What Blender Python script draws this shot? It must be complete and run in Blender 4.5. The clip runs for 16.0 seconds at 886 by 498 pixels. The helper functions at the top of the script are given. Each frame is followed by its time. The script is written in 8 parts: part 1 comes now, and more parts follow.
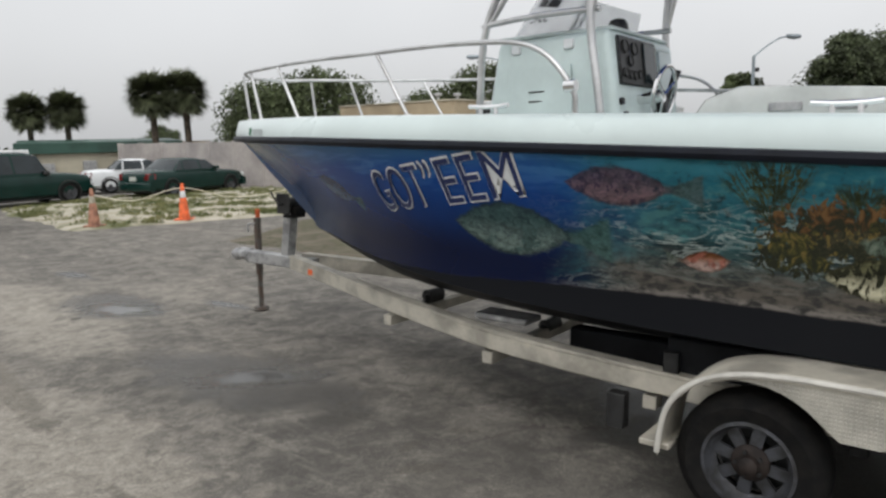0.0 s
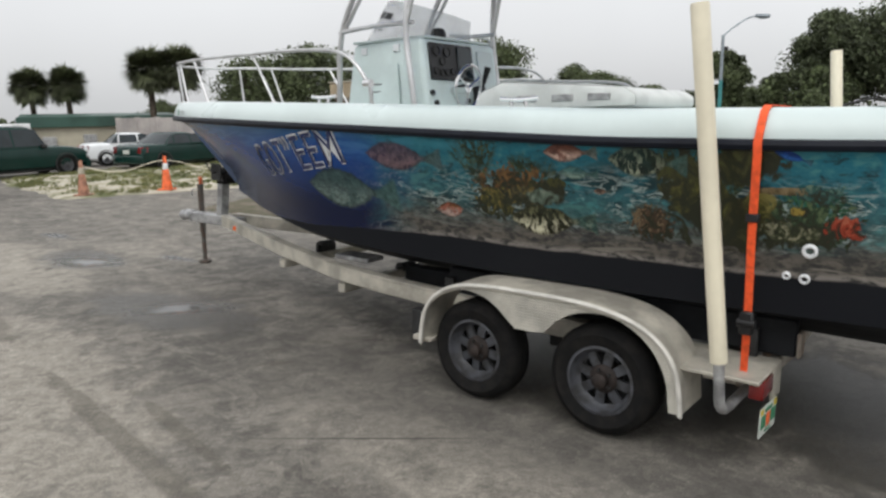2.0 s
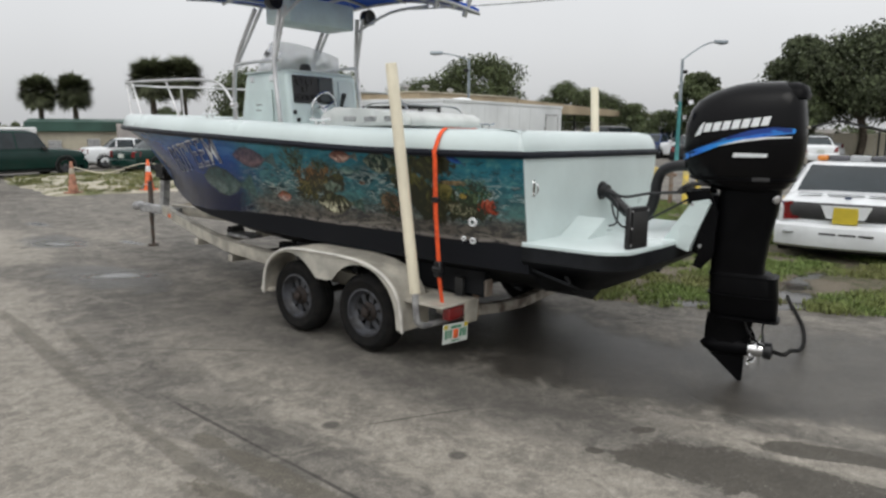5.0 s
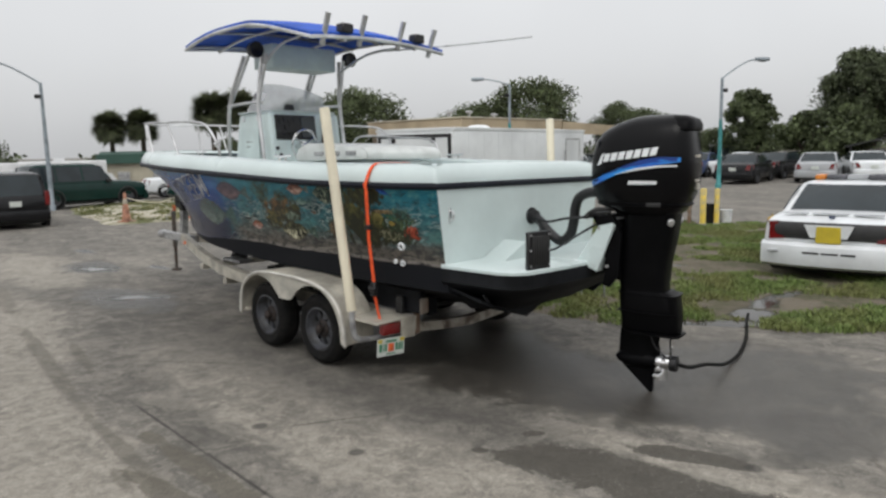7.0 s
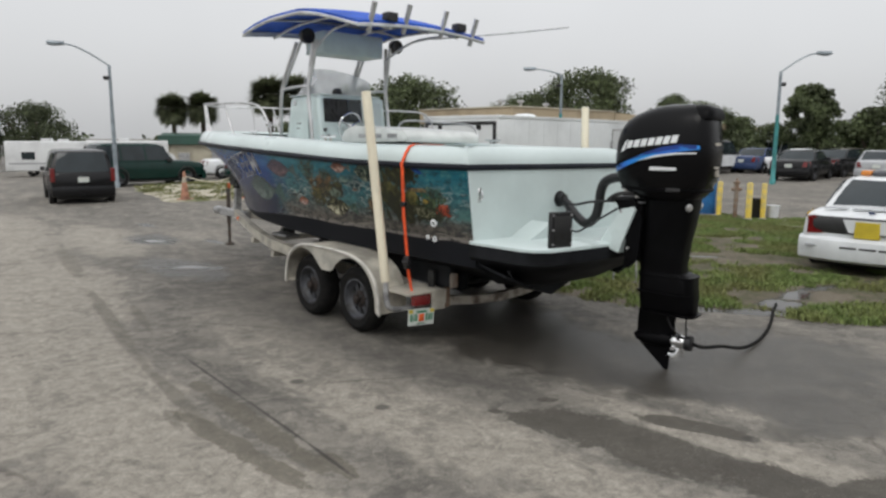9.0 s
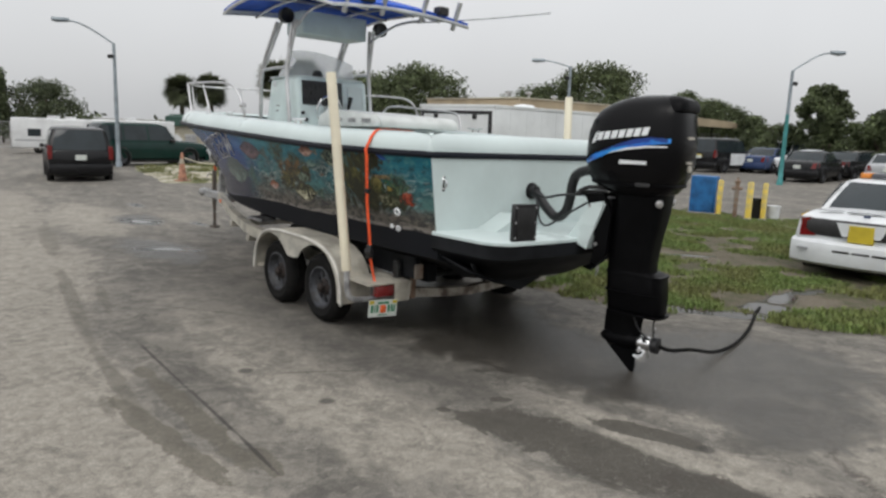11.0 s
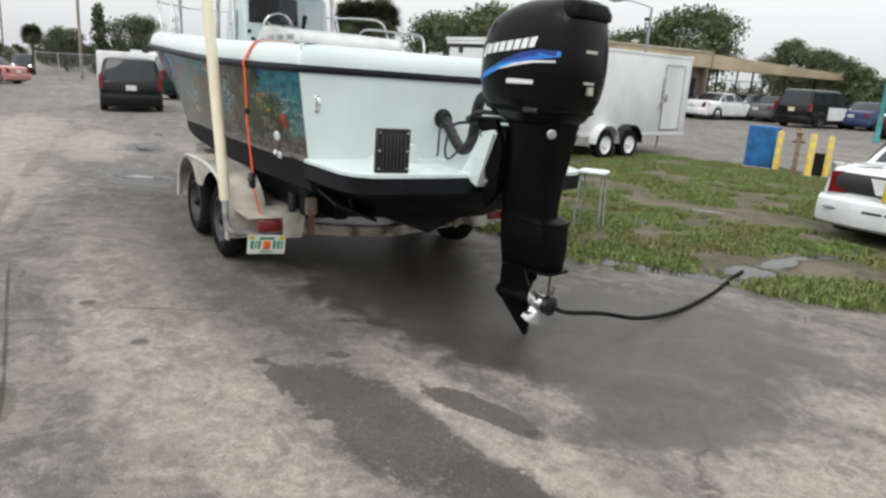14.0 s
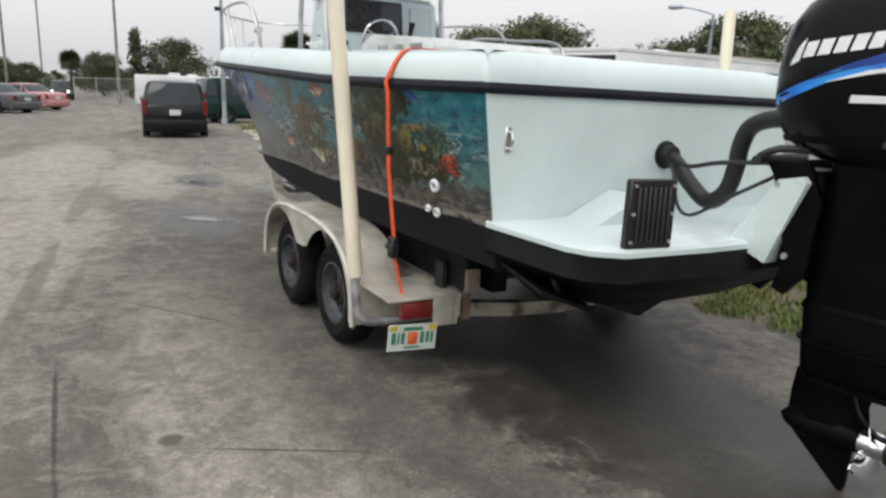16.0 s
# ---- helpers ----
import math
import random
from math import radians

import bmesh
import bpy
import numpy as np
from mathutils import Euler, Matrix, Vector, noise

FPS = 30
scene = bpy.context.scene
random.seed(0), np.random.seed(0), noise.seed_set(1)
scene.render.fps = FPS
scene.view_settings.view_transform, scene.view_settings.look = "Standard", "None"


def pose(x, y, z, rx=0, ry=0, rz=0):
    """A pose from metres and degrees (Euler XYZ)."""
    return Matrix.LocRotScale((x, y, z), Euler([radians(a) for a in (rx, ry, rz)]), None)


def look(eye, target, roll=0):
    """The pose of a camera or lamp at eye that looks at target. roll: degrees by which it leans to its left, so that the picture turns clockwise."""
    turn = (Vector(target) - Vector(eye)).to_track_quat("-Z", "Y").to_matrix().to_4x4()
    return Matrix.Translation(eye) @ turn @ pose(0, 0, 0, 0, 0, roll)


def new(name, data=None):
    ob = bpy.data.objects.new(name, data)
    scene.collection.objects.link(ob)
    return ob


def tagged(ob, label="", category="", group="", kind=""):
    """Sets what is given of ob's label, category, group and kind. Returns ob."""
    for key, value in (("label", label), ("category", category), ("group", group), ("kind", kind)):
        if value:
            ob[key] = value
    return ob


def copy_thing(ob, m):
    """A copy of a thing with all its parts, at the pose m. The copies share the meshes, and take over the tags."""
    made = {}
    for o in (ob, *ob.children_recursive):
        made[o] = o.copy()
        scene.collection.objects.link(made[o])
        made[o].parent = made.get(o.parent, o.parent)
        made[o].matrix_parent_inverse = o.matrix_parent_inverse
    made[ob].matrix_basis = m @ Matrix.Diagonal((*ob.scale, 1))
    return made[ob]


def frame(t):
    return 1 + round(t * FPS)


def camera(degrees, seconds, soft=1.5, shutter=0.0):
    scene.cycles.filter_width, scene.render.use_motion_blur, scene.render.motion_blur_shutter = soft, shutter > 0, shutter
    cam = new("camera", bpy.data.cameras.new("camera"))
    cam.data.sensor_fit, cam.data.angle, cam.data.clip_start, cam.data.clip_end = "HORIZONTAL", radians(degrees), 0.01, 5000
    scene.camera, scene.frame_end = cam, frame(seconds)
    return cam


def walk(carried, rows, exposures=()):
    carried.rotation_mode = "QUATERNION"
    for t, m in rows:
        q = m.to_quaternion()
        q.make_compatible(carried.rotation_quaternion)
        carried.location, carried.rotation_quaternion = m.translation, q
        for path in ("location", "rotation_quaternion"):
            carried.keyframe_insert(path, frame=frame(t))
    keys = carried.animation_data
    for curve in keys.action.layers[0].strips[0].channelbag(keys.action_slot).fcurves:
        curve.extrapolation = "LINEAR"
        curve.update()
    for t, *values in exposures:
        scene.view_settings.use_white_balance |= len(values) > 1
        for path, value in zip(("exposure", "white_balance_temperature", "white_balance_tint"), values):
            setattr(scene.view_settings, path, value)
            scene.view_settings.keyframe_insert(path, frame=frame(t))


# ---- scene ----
cam = camera(64.5, 16.0, soft=2.6)
PATH = [
    (0, (-0.224, -0.159, 1.816), (-0.446, 1.804, 1.504), -1.2),
    (0.5, (0.036, -0.479, 1.881), (-0.225, 1.467, 1.5), -2.4),
    (1, (0.395, -0.833, 1.935), (0.047, 1.098, 1.551), -3.0),
    (1.5, (0.718, -1.133, 1.863), (0.447, 0.813, 1.488), -0.3),
    (2, (1.129, -1.415, 1.853), (0.885, 0.533, 1.472), -1.0),
    (2.5, (1.497, -1.688, 1.902), (1.187, 0.254, 1.536), -1.2),
    (3, (1.81, -1.984, 1.874), (1.6, -0.026, 1.527), -1.7),
    (3.5, (2.206, -2.24, 1.883), (2.034, -0.276, 1.546), -1.5),
    (4, (2.512, -2.547, 1.901), (2.303, -0.587, 1.563), -0.1),
    (4.2, (2.612, -2.672, 1.878), (2.403, -0.71, 1.548), -0.2),
    (6.3, (3.61, -3.388, 1.886), (3.197, -1.469, 1.506), 0.5),
    (6.5, (3.764, -3.396, 1.912), (3.356, -1.474, 1.539), -0.5),
    (7, (4.09, -3.45, 1.967), (3.642, -1.521, 1.684), -1.1),
    (7.5, (4.224, -3.541, 1.965), (3.744, -1.617, 1.706), -0.5),
    (8, (4.263, -3.695, 1.928), (3.81, -1.766, 1.659), -1.9),
    (8.5, (4.278, -3.741, 1.93), (3.81, -1.825, 1.596), -1.0),
    (8.7, (4.307, -3.782, 1.925), (3.76, -1.883, 1.619), -0.8),
    (10.8, (4.604, -3.54, 1.883), (3.97, -1.674, 1.543), 2.4),
    (11, (4.66, -3.455, 1.888), (4.054, -1.58, 1.549), 2.1),
    (11.5, (4.891, -3.184, 1.869), (4.328, -1.29, 1.554), -0.3),
    (12, (5.249, -3.013, 1.83), (4.694, -1.12, 1.501), -1.1),
    (12.5, (5.485, -2.774, 1.764), (4.916, -0.91, 1.318), 2.1),
    (13, (5.682, -2.468, 1.744), (5.039, -0.627, 1.302), 2.5),
    (13.5, (5.852, -2.291, 1.699), (5.148, -0.48, 1.225), 3.9),
    (14, (5.87, -2.161, 1.725), (5.045, -0.408, 1.232), 3.6),
    (14.5, (5.54, -1.95, 1.699), (4.525, -0.3, 1.203), 4.1),
    (15, (5.136, -1.708, 1.697), (4.112, -0.063, 1.204), 2.2),
    (15.5, (4.714, -1.405, 1.681), (3.655, 0.215, 1.177), 1.7),
    (16, (4.181, -1.107, 1.682), (3.277, 0.617, 1.227), 2.2),
]
walk(cam, [(t, look(eye, target, roll)) for t, eye, target, roll in PATH], exposures=[(0, -0.16), (1, -0.1), (2, -0.02), (3.5, -0.1), (7, -0.19), (8.5, -0.22), (11, -0.20), (12.5, -0.15), (13, -0.03), (13.5, 0.15), (14.5, 0.26), (15, 0.14), (15.5, 0.18), (16, 0.1)])

# ---- world, sun ----
w = bpy.data.worlds.new("sky")
scene.world = w
w.use_nodes = True
nt = w.node_tree
nt.nodes.clear()
wn = lambda kind: nt.nodes.new(kind)
sky = wn("ShaderNodeTexSky")
sky.sky_type, sky.sun_disc = "NISHITA", False
sky.sun_elevation, sky.sun_rotation = radians(52), radians(200)
sky.air_density, sky.dust_density, sky.ozone_density = 1.0, 4.0, 1.0
hs = wn("ShaderNodeHueSaturation")
hs.inputs["Saturation"].default_value = 0.15
nt.links.new(sky.outputs[0], hs.inputs["Color"])
bgs = wn("ShaderNodeBackground")
bgs.inputs["Strength"].default_value = 0.05
nt.links.new(hs.outputs[0], bgs.inputs["Color"])
# overcast cloud: three times as bright overhead as at the horizon
tc, sep, mr, ns, mx = wn("ShaderNodeTexCoord"), wn("ShaderNodeSeparateXYZ"), wn("ShaderNodeMapRange"), wn("ShaderNodeTexNoise"), wn("ShaderNodeMapRange")
nt.links.new(tc.outputs["Generated"], sep.inputs[0])
nt.links.new(sep.outputs["Z"], mr.inputs["Value"])
mr.inputs["From Min"].default_value, mr.inputs["From Max"].default_value = 0.0, 1.0
mr.inputs["To Min"].default_value, mr.inputs["To Max"].default_value = 0.60, 1.25
ns.inputs["Scale"].default_value, ns.inputs["Detail"].default_value = 2.2, 4
nt.links.new(tc.outputs["Generated"], ns.inputs["Vector"])
nt.links.new(ns.outputs[0], mx.inputs["Value"])
mx.inputs["To Min"].default_value, mx.inputs["To Max"].default_value = 0.86, 1.14
mul = wn("ShaderNodeMath")
mul.operation = "MULTIPLY"
nt.links.new(mr.outputs[0], mul.inputs[0])
nt.links.new(mx.outputs[0], mul.inputs[1])
bgc = wn("ShaderNodeBackground")
bgc.inputs["Color"].default_value = (0.965, 0.98, 1.0, 1)
nt.links.new(mul.outputs[0], bgc.inputs["Strength"])
add, outw = wn("ShaderNodeAddShader"), wn("ShaderNodeOutputWorld")
nt.links.new(bgs.outputs[0], add.inputs[0])
nt.links.new(bgc.outputs[0], add.inputs[1])
nt.links.new(add.outputs[0], outw.inputs[0])
sun = new("sun", bpy.data.lights.new("sun", "SUN"))
sun.data.energy, sun.data.angle, sun.data.color = 0.8, radians(28), (1.0, 0.97, 0.93)
sun.matrix_world = look((6, -14, 18), (0, 0, 0))


# ---- materials ----
MATS = {}


def mat(name, color, rough=0.5, metal=0.0, var=0.12, scale=6.0, bump=0.0, bscale=60.0, spot=None, coat=0.0, spec=0.5, island=0.0, rvar=0.1, emit=0.0):
    """Principled paint with stains at a large and grain at a small scale. spot: a second colour, in blotches."""
    if name in MATS:
        return MATS[name]
    m = bpy.data.materials.new(name)
    m.use_nodes = True
    t = m.node_tree
    b = t.nodes["Principled BSDF"]
    b.inputs["Roughness"].default_value, b.inputs["Metallic"].default_value = rough, metal
    b.inputs["Coat Weight"].default_value, b.inputs["Specular IOR Level"].default_value = coat, spec
    co = t.nodes.new("ShaderNodeTexCoord")
    n1, n2 = t.nodes.new("ShaderNodeTexNoise"), t.nodes.new("ShaderNodeTexNoise")
    n1.inputs["Scale"].default_value, n1.inputs["Detail"].default_value = scale, 6
    n2.inputs["Scale"].default_value, n2.inputs["Detail"].default_value = scale * 9, 4
    for n in (n1, n2):
        t.links.new(co.outputs["Object"], n.inputs["Vector"])
    ramp = t.nodes.new("ShaderNodeMapRange")
    ramp.inputs["From Min"].default_value, ramp.inputs["From Max"].default_value = 0.42, 0.62
    t.links.new(n1.outputs[0], ramp.inputs["Value"])
    mixa = t.nodes.new("ShaderNodeMix")
    mixa.data_type = "RGBA"
    dark = [max(0.0, c * (1 - var * 1.6)) for c in color]
    lite = [min(1.0, c * (1 + var * 0.6)) for c in color]
    mixa.inputs["A"].default_value = (*lite, 1)
    mixa.inputs["B"].default_value = (*(spot or dark), 1)
    t.links.new(ramp.outputs[0], mixa.inputs["Factor"])
    mixb = t.nodes.new("ShaderNodeMix")
    mixb.data_type, mixb.blend_type = "RGBA", "MULTIPLY"
    mixb.inputs["Factor"].default_value = min(1.0, var * 3)
    t.links.new(mixa.outputs["Result"], mixb.inputs["A"])
    grain = t.nodes.new("ShaderNodeMapRange")
    grain.inputs["To Min"].default_value, grain.inputs["To Max"].default_value = 0.7, 1.2
    t.links.new(n2.outputs[0], grain.inputs["Value"])
    t.links.new(grain.outputs[0], mixb.inputs["B"])
    last = mixb.outputs["Result"]
    if island:
        oi, mr_, mixc = t.nodes.new("ShaderNodeNewGeometry"), t.nodes.new("ShaderNodeMapRange"), t.nodes.new("ShaderNodeMix")
        mixc.data_type, mixc.blend_type = "RGBA", "MULTIPLY"
        mixc.inputs["Factor"].default_value = 1.0
        mr_.inputs["To Min"].default_value, mr_.inputs["To Max"].default_value = 1 - island, 1 + island
        t.links.new(oi.outputs["Random Per Island"], mr_.inputs["Value"])
        t.links.new(last, mixc.inputs["A"])
        t.links.new(mr_.outputs[0], mixc.inputs["B"])
        last = mixc.outputs["Result"]
    t.links.new(last, b.inputs["Base Color"])
    rr = t.nodes.new("ShaderNodeMapRange")
    rr.inputs["To Min"].default_value, rr.inputs["To Max"].default_value = max(0.02, rough - rvar), min(1, rough + rvar)
    t.links.new(n1.outputs[0], rr.inputs["Value"])
    t.links.new(rr.outputs[0], b.inputs["Roughness"])
    if bump:
        n3, bp = t.nodes.new("ShaderNodeTexNoise"), t.nodes.new("ShaderNodeBump")
        n3.inputs["Scale"].default_value, n3.inputs["Detail"].default_value = bscale, 5
        t.links.new(co.outputs["Object"], n3.inputs["Vector"])
        t.links.new(n3.outputs[0], bp.inputs["Height"])
        bp.inputs["Strength"].default_value, bp.inputs["Distance"].default_value = bump, 0.01
        t.links.new(bp.outputs[0], b.inputs["Normal"])
    if emit:
        b.inputs["Emission Color"].default_value, b.inputs["Emission Strength"].default_value = (*color, 1), emit
    MATS[name] = m
    return m


def glass(name, color, rough=0.04):
    """Dark window glass: glossy, and see-through only in part."""
    if name in MATS:
        return MATS[name]
    m = mat(name, color, rough, 0.0, 0.1, 2.0, spec=0.4, rvar=0.02)
    return m


class Nodes:
    """Short hand for arithmetic in a node tree."""

    def __init__(self, m):
        m.use_nodes = True
        self.t = m.node_tree
        self.b = self.t.nodes["Principled BSDF"]

    def n(self, kind, **k):
        nd = self.t.nodes.new(kind)
        return nd

    def put(self, sock, v):
        if isinstance(v, (int, float)):
            sock.default_value = v
        elif isinstance(v, (tuple, list)):
            sock.default_value = (*v, 1) if len(v) == 3 and sock.type == "RGBA" else v
        else:
            self.t.links.new(v, sock)

    def math(self, op, a, b=0.0, c=0.0, clamp=False):
        nd = self.n("ShaderNodeMath")
        nd.operation, nd.use_clamp = op, clamp
        self.put(nd.inputs[0], a), self.put(nd.inputs[1], b), self.put(nd.inputs[2], c)
        return nd.outputs[0]

    def step(self, v, lo, hi, a=0.0, b=1.0):
        nd = self.n("ShaderNodeMapRange")
        nd.interpolation_type = "SMOOTHSTEP"
        self.put(nd.inputs["Value"], v)
        for k, q in (("From Min", lo), ("From Max", hi), ("To Min", a), ("To Max", b)):
            nd.inputs[k].default_value = q
        return nd.outputs[0]

    def mix(self, f, a, b, blend="MIX"):
        nd = self.n("ShaderNodeMix")
        nd.data_type, nd.blend_type = "RGBA", blend
        self.put(nd.inputs["Factor"], f), self.put(nd.inputs["A"], a), self.put(nd.inputs["B"], b)
        return nd.outputs["Result"]

    def noise(self, vec, scale, detail=4, rough=0.5, dist=0.0, color=False):
        nd = self.n("ShaderNodeTexNoise")
        self.put(nd.inputs["Vector"], vec)
        nd.inputs["Scale"].default_value, nd.inputs["Detail"].default_value = scale, detail
        nd.inputs["Roughness"].default_value, nd.inputs["Distortion"].default_value = rough, dist
        return nd.outputs[1 if color else 0]

    def voronoi(self, vec, scale, feature="F1"):
        nd = self.n("ShaderNodeTexVoronoi")
        nd.feature = feature
        self.put(nd.inputs["Vector"], vec)
        nd.inputs["Scale"].default_value = scale
        return nd.outputs["Distance"]

    def n_warp(self, vec, amount):
        """The place, pushed about by a noise."""
        nd = self.n("ShaderNodeVectorMath")
        nd.operation = "ADD"
        self.put(nd.inputs[0], vec)
        self.t.links.new(amount, nd.inputs[1])
        return nd.outputs[0]

    def coords(self, stretch=(1, 1, 1), rot=0.0, shift=(0, 0, 0)):
        co, mp = self.n("ShaderNodeTexCoord"), self.n("ShaderNodeMapping")
        self.t.links.new(co.outputs["Object"], mp.inputs["Vector"])
        mp.inputs["Scale"].default_value, mp.inputs["Rotation"].default_value, mp.inputs["Location"].default_value = stretch, (0, 0, rot), shift
        return mp.outputs[0]

    def bump(self, h, strength, dist=0.01):
        nd = self.n("ShaderNodeBump")
        self.put(nd.inputs["Height"], h)
        nd.inputs["Strength"].default_value, nd.inputs["Distance"].default_value = strength, dist
        self.t.links.new(nd.outputs[0], self.b.inputs["Normal"])


WHITE = mat("gelcoat_white", (0.565, 0.645, 0.635), 0.30, 0, 0.04, 1.5, coat=0.3)
LINER = mat("gelcoat_liner", (0.70, 0.76, 0.75), 0.4, 0, 0.06, 2.0)
CONSOLE = mat("gelcoat_console", (0.62, 0.72, 0.705), 0.35, 0, 0.06, 3.0)
BOOT = mat("bottom_paint_black", (0.013, 0.014, 0.016), 0.55, 0, 0.3, 3.0, bump=0.1, bscale=30, spec=0.12)
RUB = mat("rub_rail_black", (0.006, 0.008, 0.014), 0.5, 0, 0.15, 8, spec=0.2)
ALU = mat("brushed_aluminium", (0.62, 0.62, 0.62), 0.35, 0.85, 0.12, 5, bump=0.05)
ALU_EDGE = mat("pale_rolled_edge", (0.60, 0.58, 0.53), 0.5, 0.1, 0.12, 6)
ALU_DULL = mat("weathered_aluminium", (0.50, 0.47, 0.40), 0.55, 0.25, 0.2, 4, bump=0.15, bscale=40)
GALV = mat("galvanised_steel", (0.42, 0.42, 0.42), 0.5, 0.6, 0.25, 9, bump=0.1)
STEEL_RUST = mat("rusty_steel", (0.20, 0.13, 0.09), 0.8, 0.2, 0.4, 9, spot=(0.3, 0.26, 0.22), bump=0.3)
DARK_STEEL = mat("dark_painted_steel", (0.025, 0.025, 0.025), 0.6, 0.2, 0.3, 8, bump=0.1)
CHROME = mat("polished_steel", (0.78, 0.78, 0.78), 0.12, 1.0, 0.05, 5)
RUBBER = mat("tyre_rubber", (0.010, 0.010, 0.010), 0.85, 0, 0.3, 14, bump=0.35, bscale=70, spot=(0.018, 0.017, 0.016), spec=0.06)
RIM = mat("wheel_grey", (0.062, 0.065, 0.074), 0.5, 0.2, 0.3, 14, spot=(0.035, 0.035, 0.036))
HUBM = mat("rusty_hub", (0.028, 0.020, 0.017), 0.7, 0.3, 0.3, 20)
PVC = mat("pvc_cream", (0.78, 0.72, 0.56), 0.45, 0, 0.06, 3)
STRAP = mat("ratchet_strap_orange", (0.85, 0.10, 0.02), 0.7, 0, 0.12, 30, bump=0.2, bscale=200)
BLACKP = mat("black_plastic", (0.007, 0.007, 0.008), 0.45, 0, 0.2, 10)
COWL = mat("engine_black_gloss", (0.003, 0.003, 0.0035), 0.22, 0, 0.1, 4, coat=0.0, spec=0.16, rvar=0.05)
LEG = mat("engine_black_satin", (0.003, 0.003, 0.0035), 0.4, 0, 0.2, 6, bump=0.05, spec=0.07)
BLUE = mat("decal_blue", (0.01, 0.13, 0.55), 0.3, 0, 0.1, 3, coat=0.4, spot=(0.02, 0.30, 0.78))
BLUE_D = mat("decal_deep_blue", (0.006, 0.04, 0.24), 0.3, 0, 0.1, 3)
DECAL_W = mat("decal_white", (0.75, 0.77, 0.78), 0.35, 0, 0.05, 10)
CANVAS = mat("canvas_blue", (0.015, 0.09, 0.50), 0.75, 0, 0.15, 3, bump=0.2, bscale=120)
REDLENS = mat("red_lens", (0.150, 0.008, 0.008), 0.2, 0, 0.15, 8, coat=0.5)
VINYL = mat("vinyl_seat", (0.62, 0.64, 0.62), 0.5, 0, 0.08, 5)
PERSPEX = mat("clouded_perspex", (0.66, 0.68, 0.69), 0.12, 0, 0.05, 3)
SCREEN = mat("clouded_screen", (0.92, 0.93, 0.94), 0.15, 0, 0.06, 5)
SCREEN.node_tree.nodes["Principled BSDF"].inputs["Alpha"].default_value = 0.38
CONCRETE = mat("old_concrete", (0.36, 0.33, 0.31), 0.85, 0, 0.25, 0.6, bump=0.3, bscale=25, spot=(0.27, 0.25, 0.24))
STUCCO = mat("beige_stucco", (0.42, 0.34, 0.23), 0.85, 0, 0.12, 0.5, bump=0.2, bscale=30)
STUCCO_L = mat("cream_stucco", (0.50, 0.46, 0.36), 0.85, 0, 0.12, 0.4, bump=0.2, bscale=30)
GREENROOF = mat("green_metal_roof", (0.035, 0.085, 0.065), 0.5, 0.1, 0.2, 0.7)
TEAL = mat("teal_pole_paint", (0.05, 0.24, 0.24), 0.5, 0.1, 0.15, 3)
GREYPOLE = mat("grey_pole_paint", (0.26, 0.30, 0.33), 0.5, 0.2, 0.15, 3)
CONE_O = mat("cone_orange", (0.75, 0.13, 0.03), 0.6, 0, 0.2, 8)
CONE_OLD = mat("cone_faded", (0.34, 0.16, 0.10), 0.7, 0, 0.3, 8)
YELLOWP = mat("bollard_yellow", (0.70, 0.52, 0.08), 0.6, 0, 0.2, 6, spot=(0.55, 0.45, 0.2))
BLUEBOX = mat("blue_painted_metal", (0.02, 0.14, 0.36), 0.5, 0.1, 0.2, 4)
BARK = mat("bark", (0.10, 0.08, 0.06), 0.9, 0, 0.3, 6, bump=0.5, bscale=20)
LEAF = mat("foliage", (0.088, 0.112, 0.046), 0.75, 0, 0.3, 1.2, island=0.45)
LEAF_D = mat("foliage_dark", (0.072, 0.090, 0.042), 0.75, 0, 0.3, 1.2, island=0.45)
PALM = mat("palm_frond", (0.098, 0.112, 0.056), 0.7, 0, 0.3, 1.5, island=0.4)
GLASS = glass("car_glass", (0.022, 0.030, 0.034))
TRIM = mat("trim_black", (0.02, 0.02, 0.02), 0.5, 0, 0.15, 8)
GRAPH_Y = mat("plate_yellow", (0.52, 0.40, 0.03), 0.5, 0, 0.05, 8)
PLATE_W = mat("plate_white", (0.55, 0.58, 0.54), 0.5, 0, 0.05, 20)
PLATE_G = mat("plate_green", (0.03, 0.18, 0.09), 0.5, 0, 0.05, 20)
AMBER = mat("amber_lens", (0.65, 0.22, 0.03), 0.25, 0, 0.1, 9, coat=0.4)


# stains of the yard, some with painted shade: middle x, y, half length, half width, turn in degrees
# wet asphalt; the ellipses below hull and stern also paint in the boat's shade
WET_SHADE = [(3.0, 3.1, 1.3, 0.7, -30), (4.3, 2.15, 1.9, 0.62, -14), (5.2, 2.7, 1.2, 1.0, 20), (2.2, 3.6, 2.2, 0.9, -32), (3.4, 2.6, 1.2, 0.6, -30), (5.45, 1.55, 0.55, 0.42, -30), (-2.4, 4.9, 1.2, 0.45, -30), (-5.0, 7.4, 0.85, 0.45, -35)]
# water trail at the stern, and painted shade along the boat's footprint
SOAK_SHADE = [(3.1, 2.95, 1.3, 0.45, -36), (4.1, 2.05, 0.8, 0.24, -32), (2.0, 3.7, 2.3, 0.95, -32)]
STAIN = [(1.85, -0.17, 0.80, 0.085, -26.6), (1.80, 0.16, 0.85, 0.085, -32.4), (1.02, 0.66, 0.16, 0.07, -30), (2.65, -0.25, 0.22, 0.06, -38)]
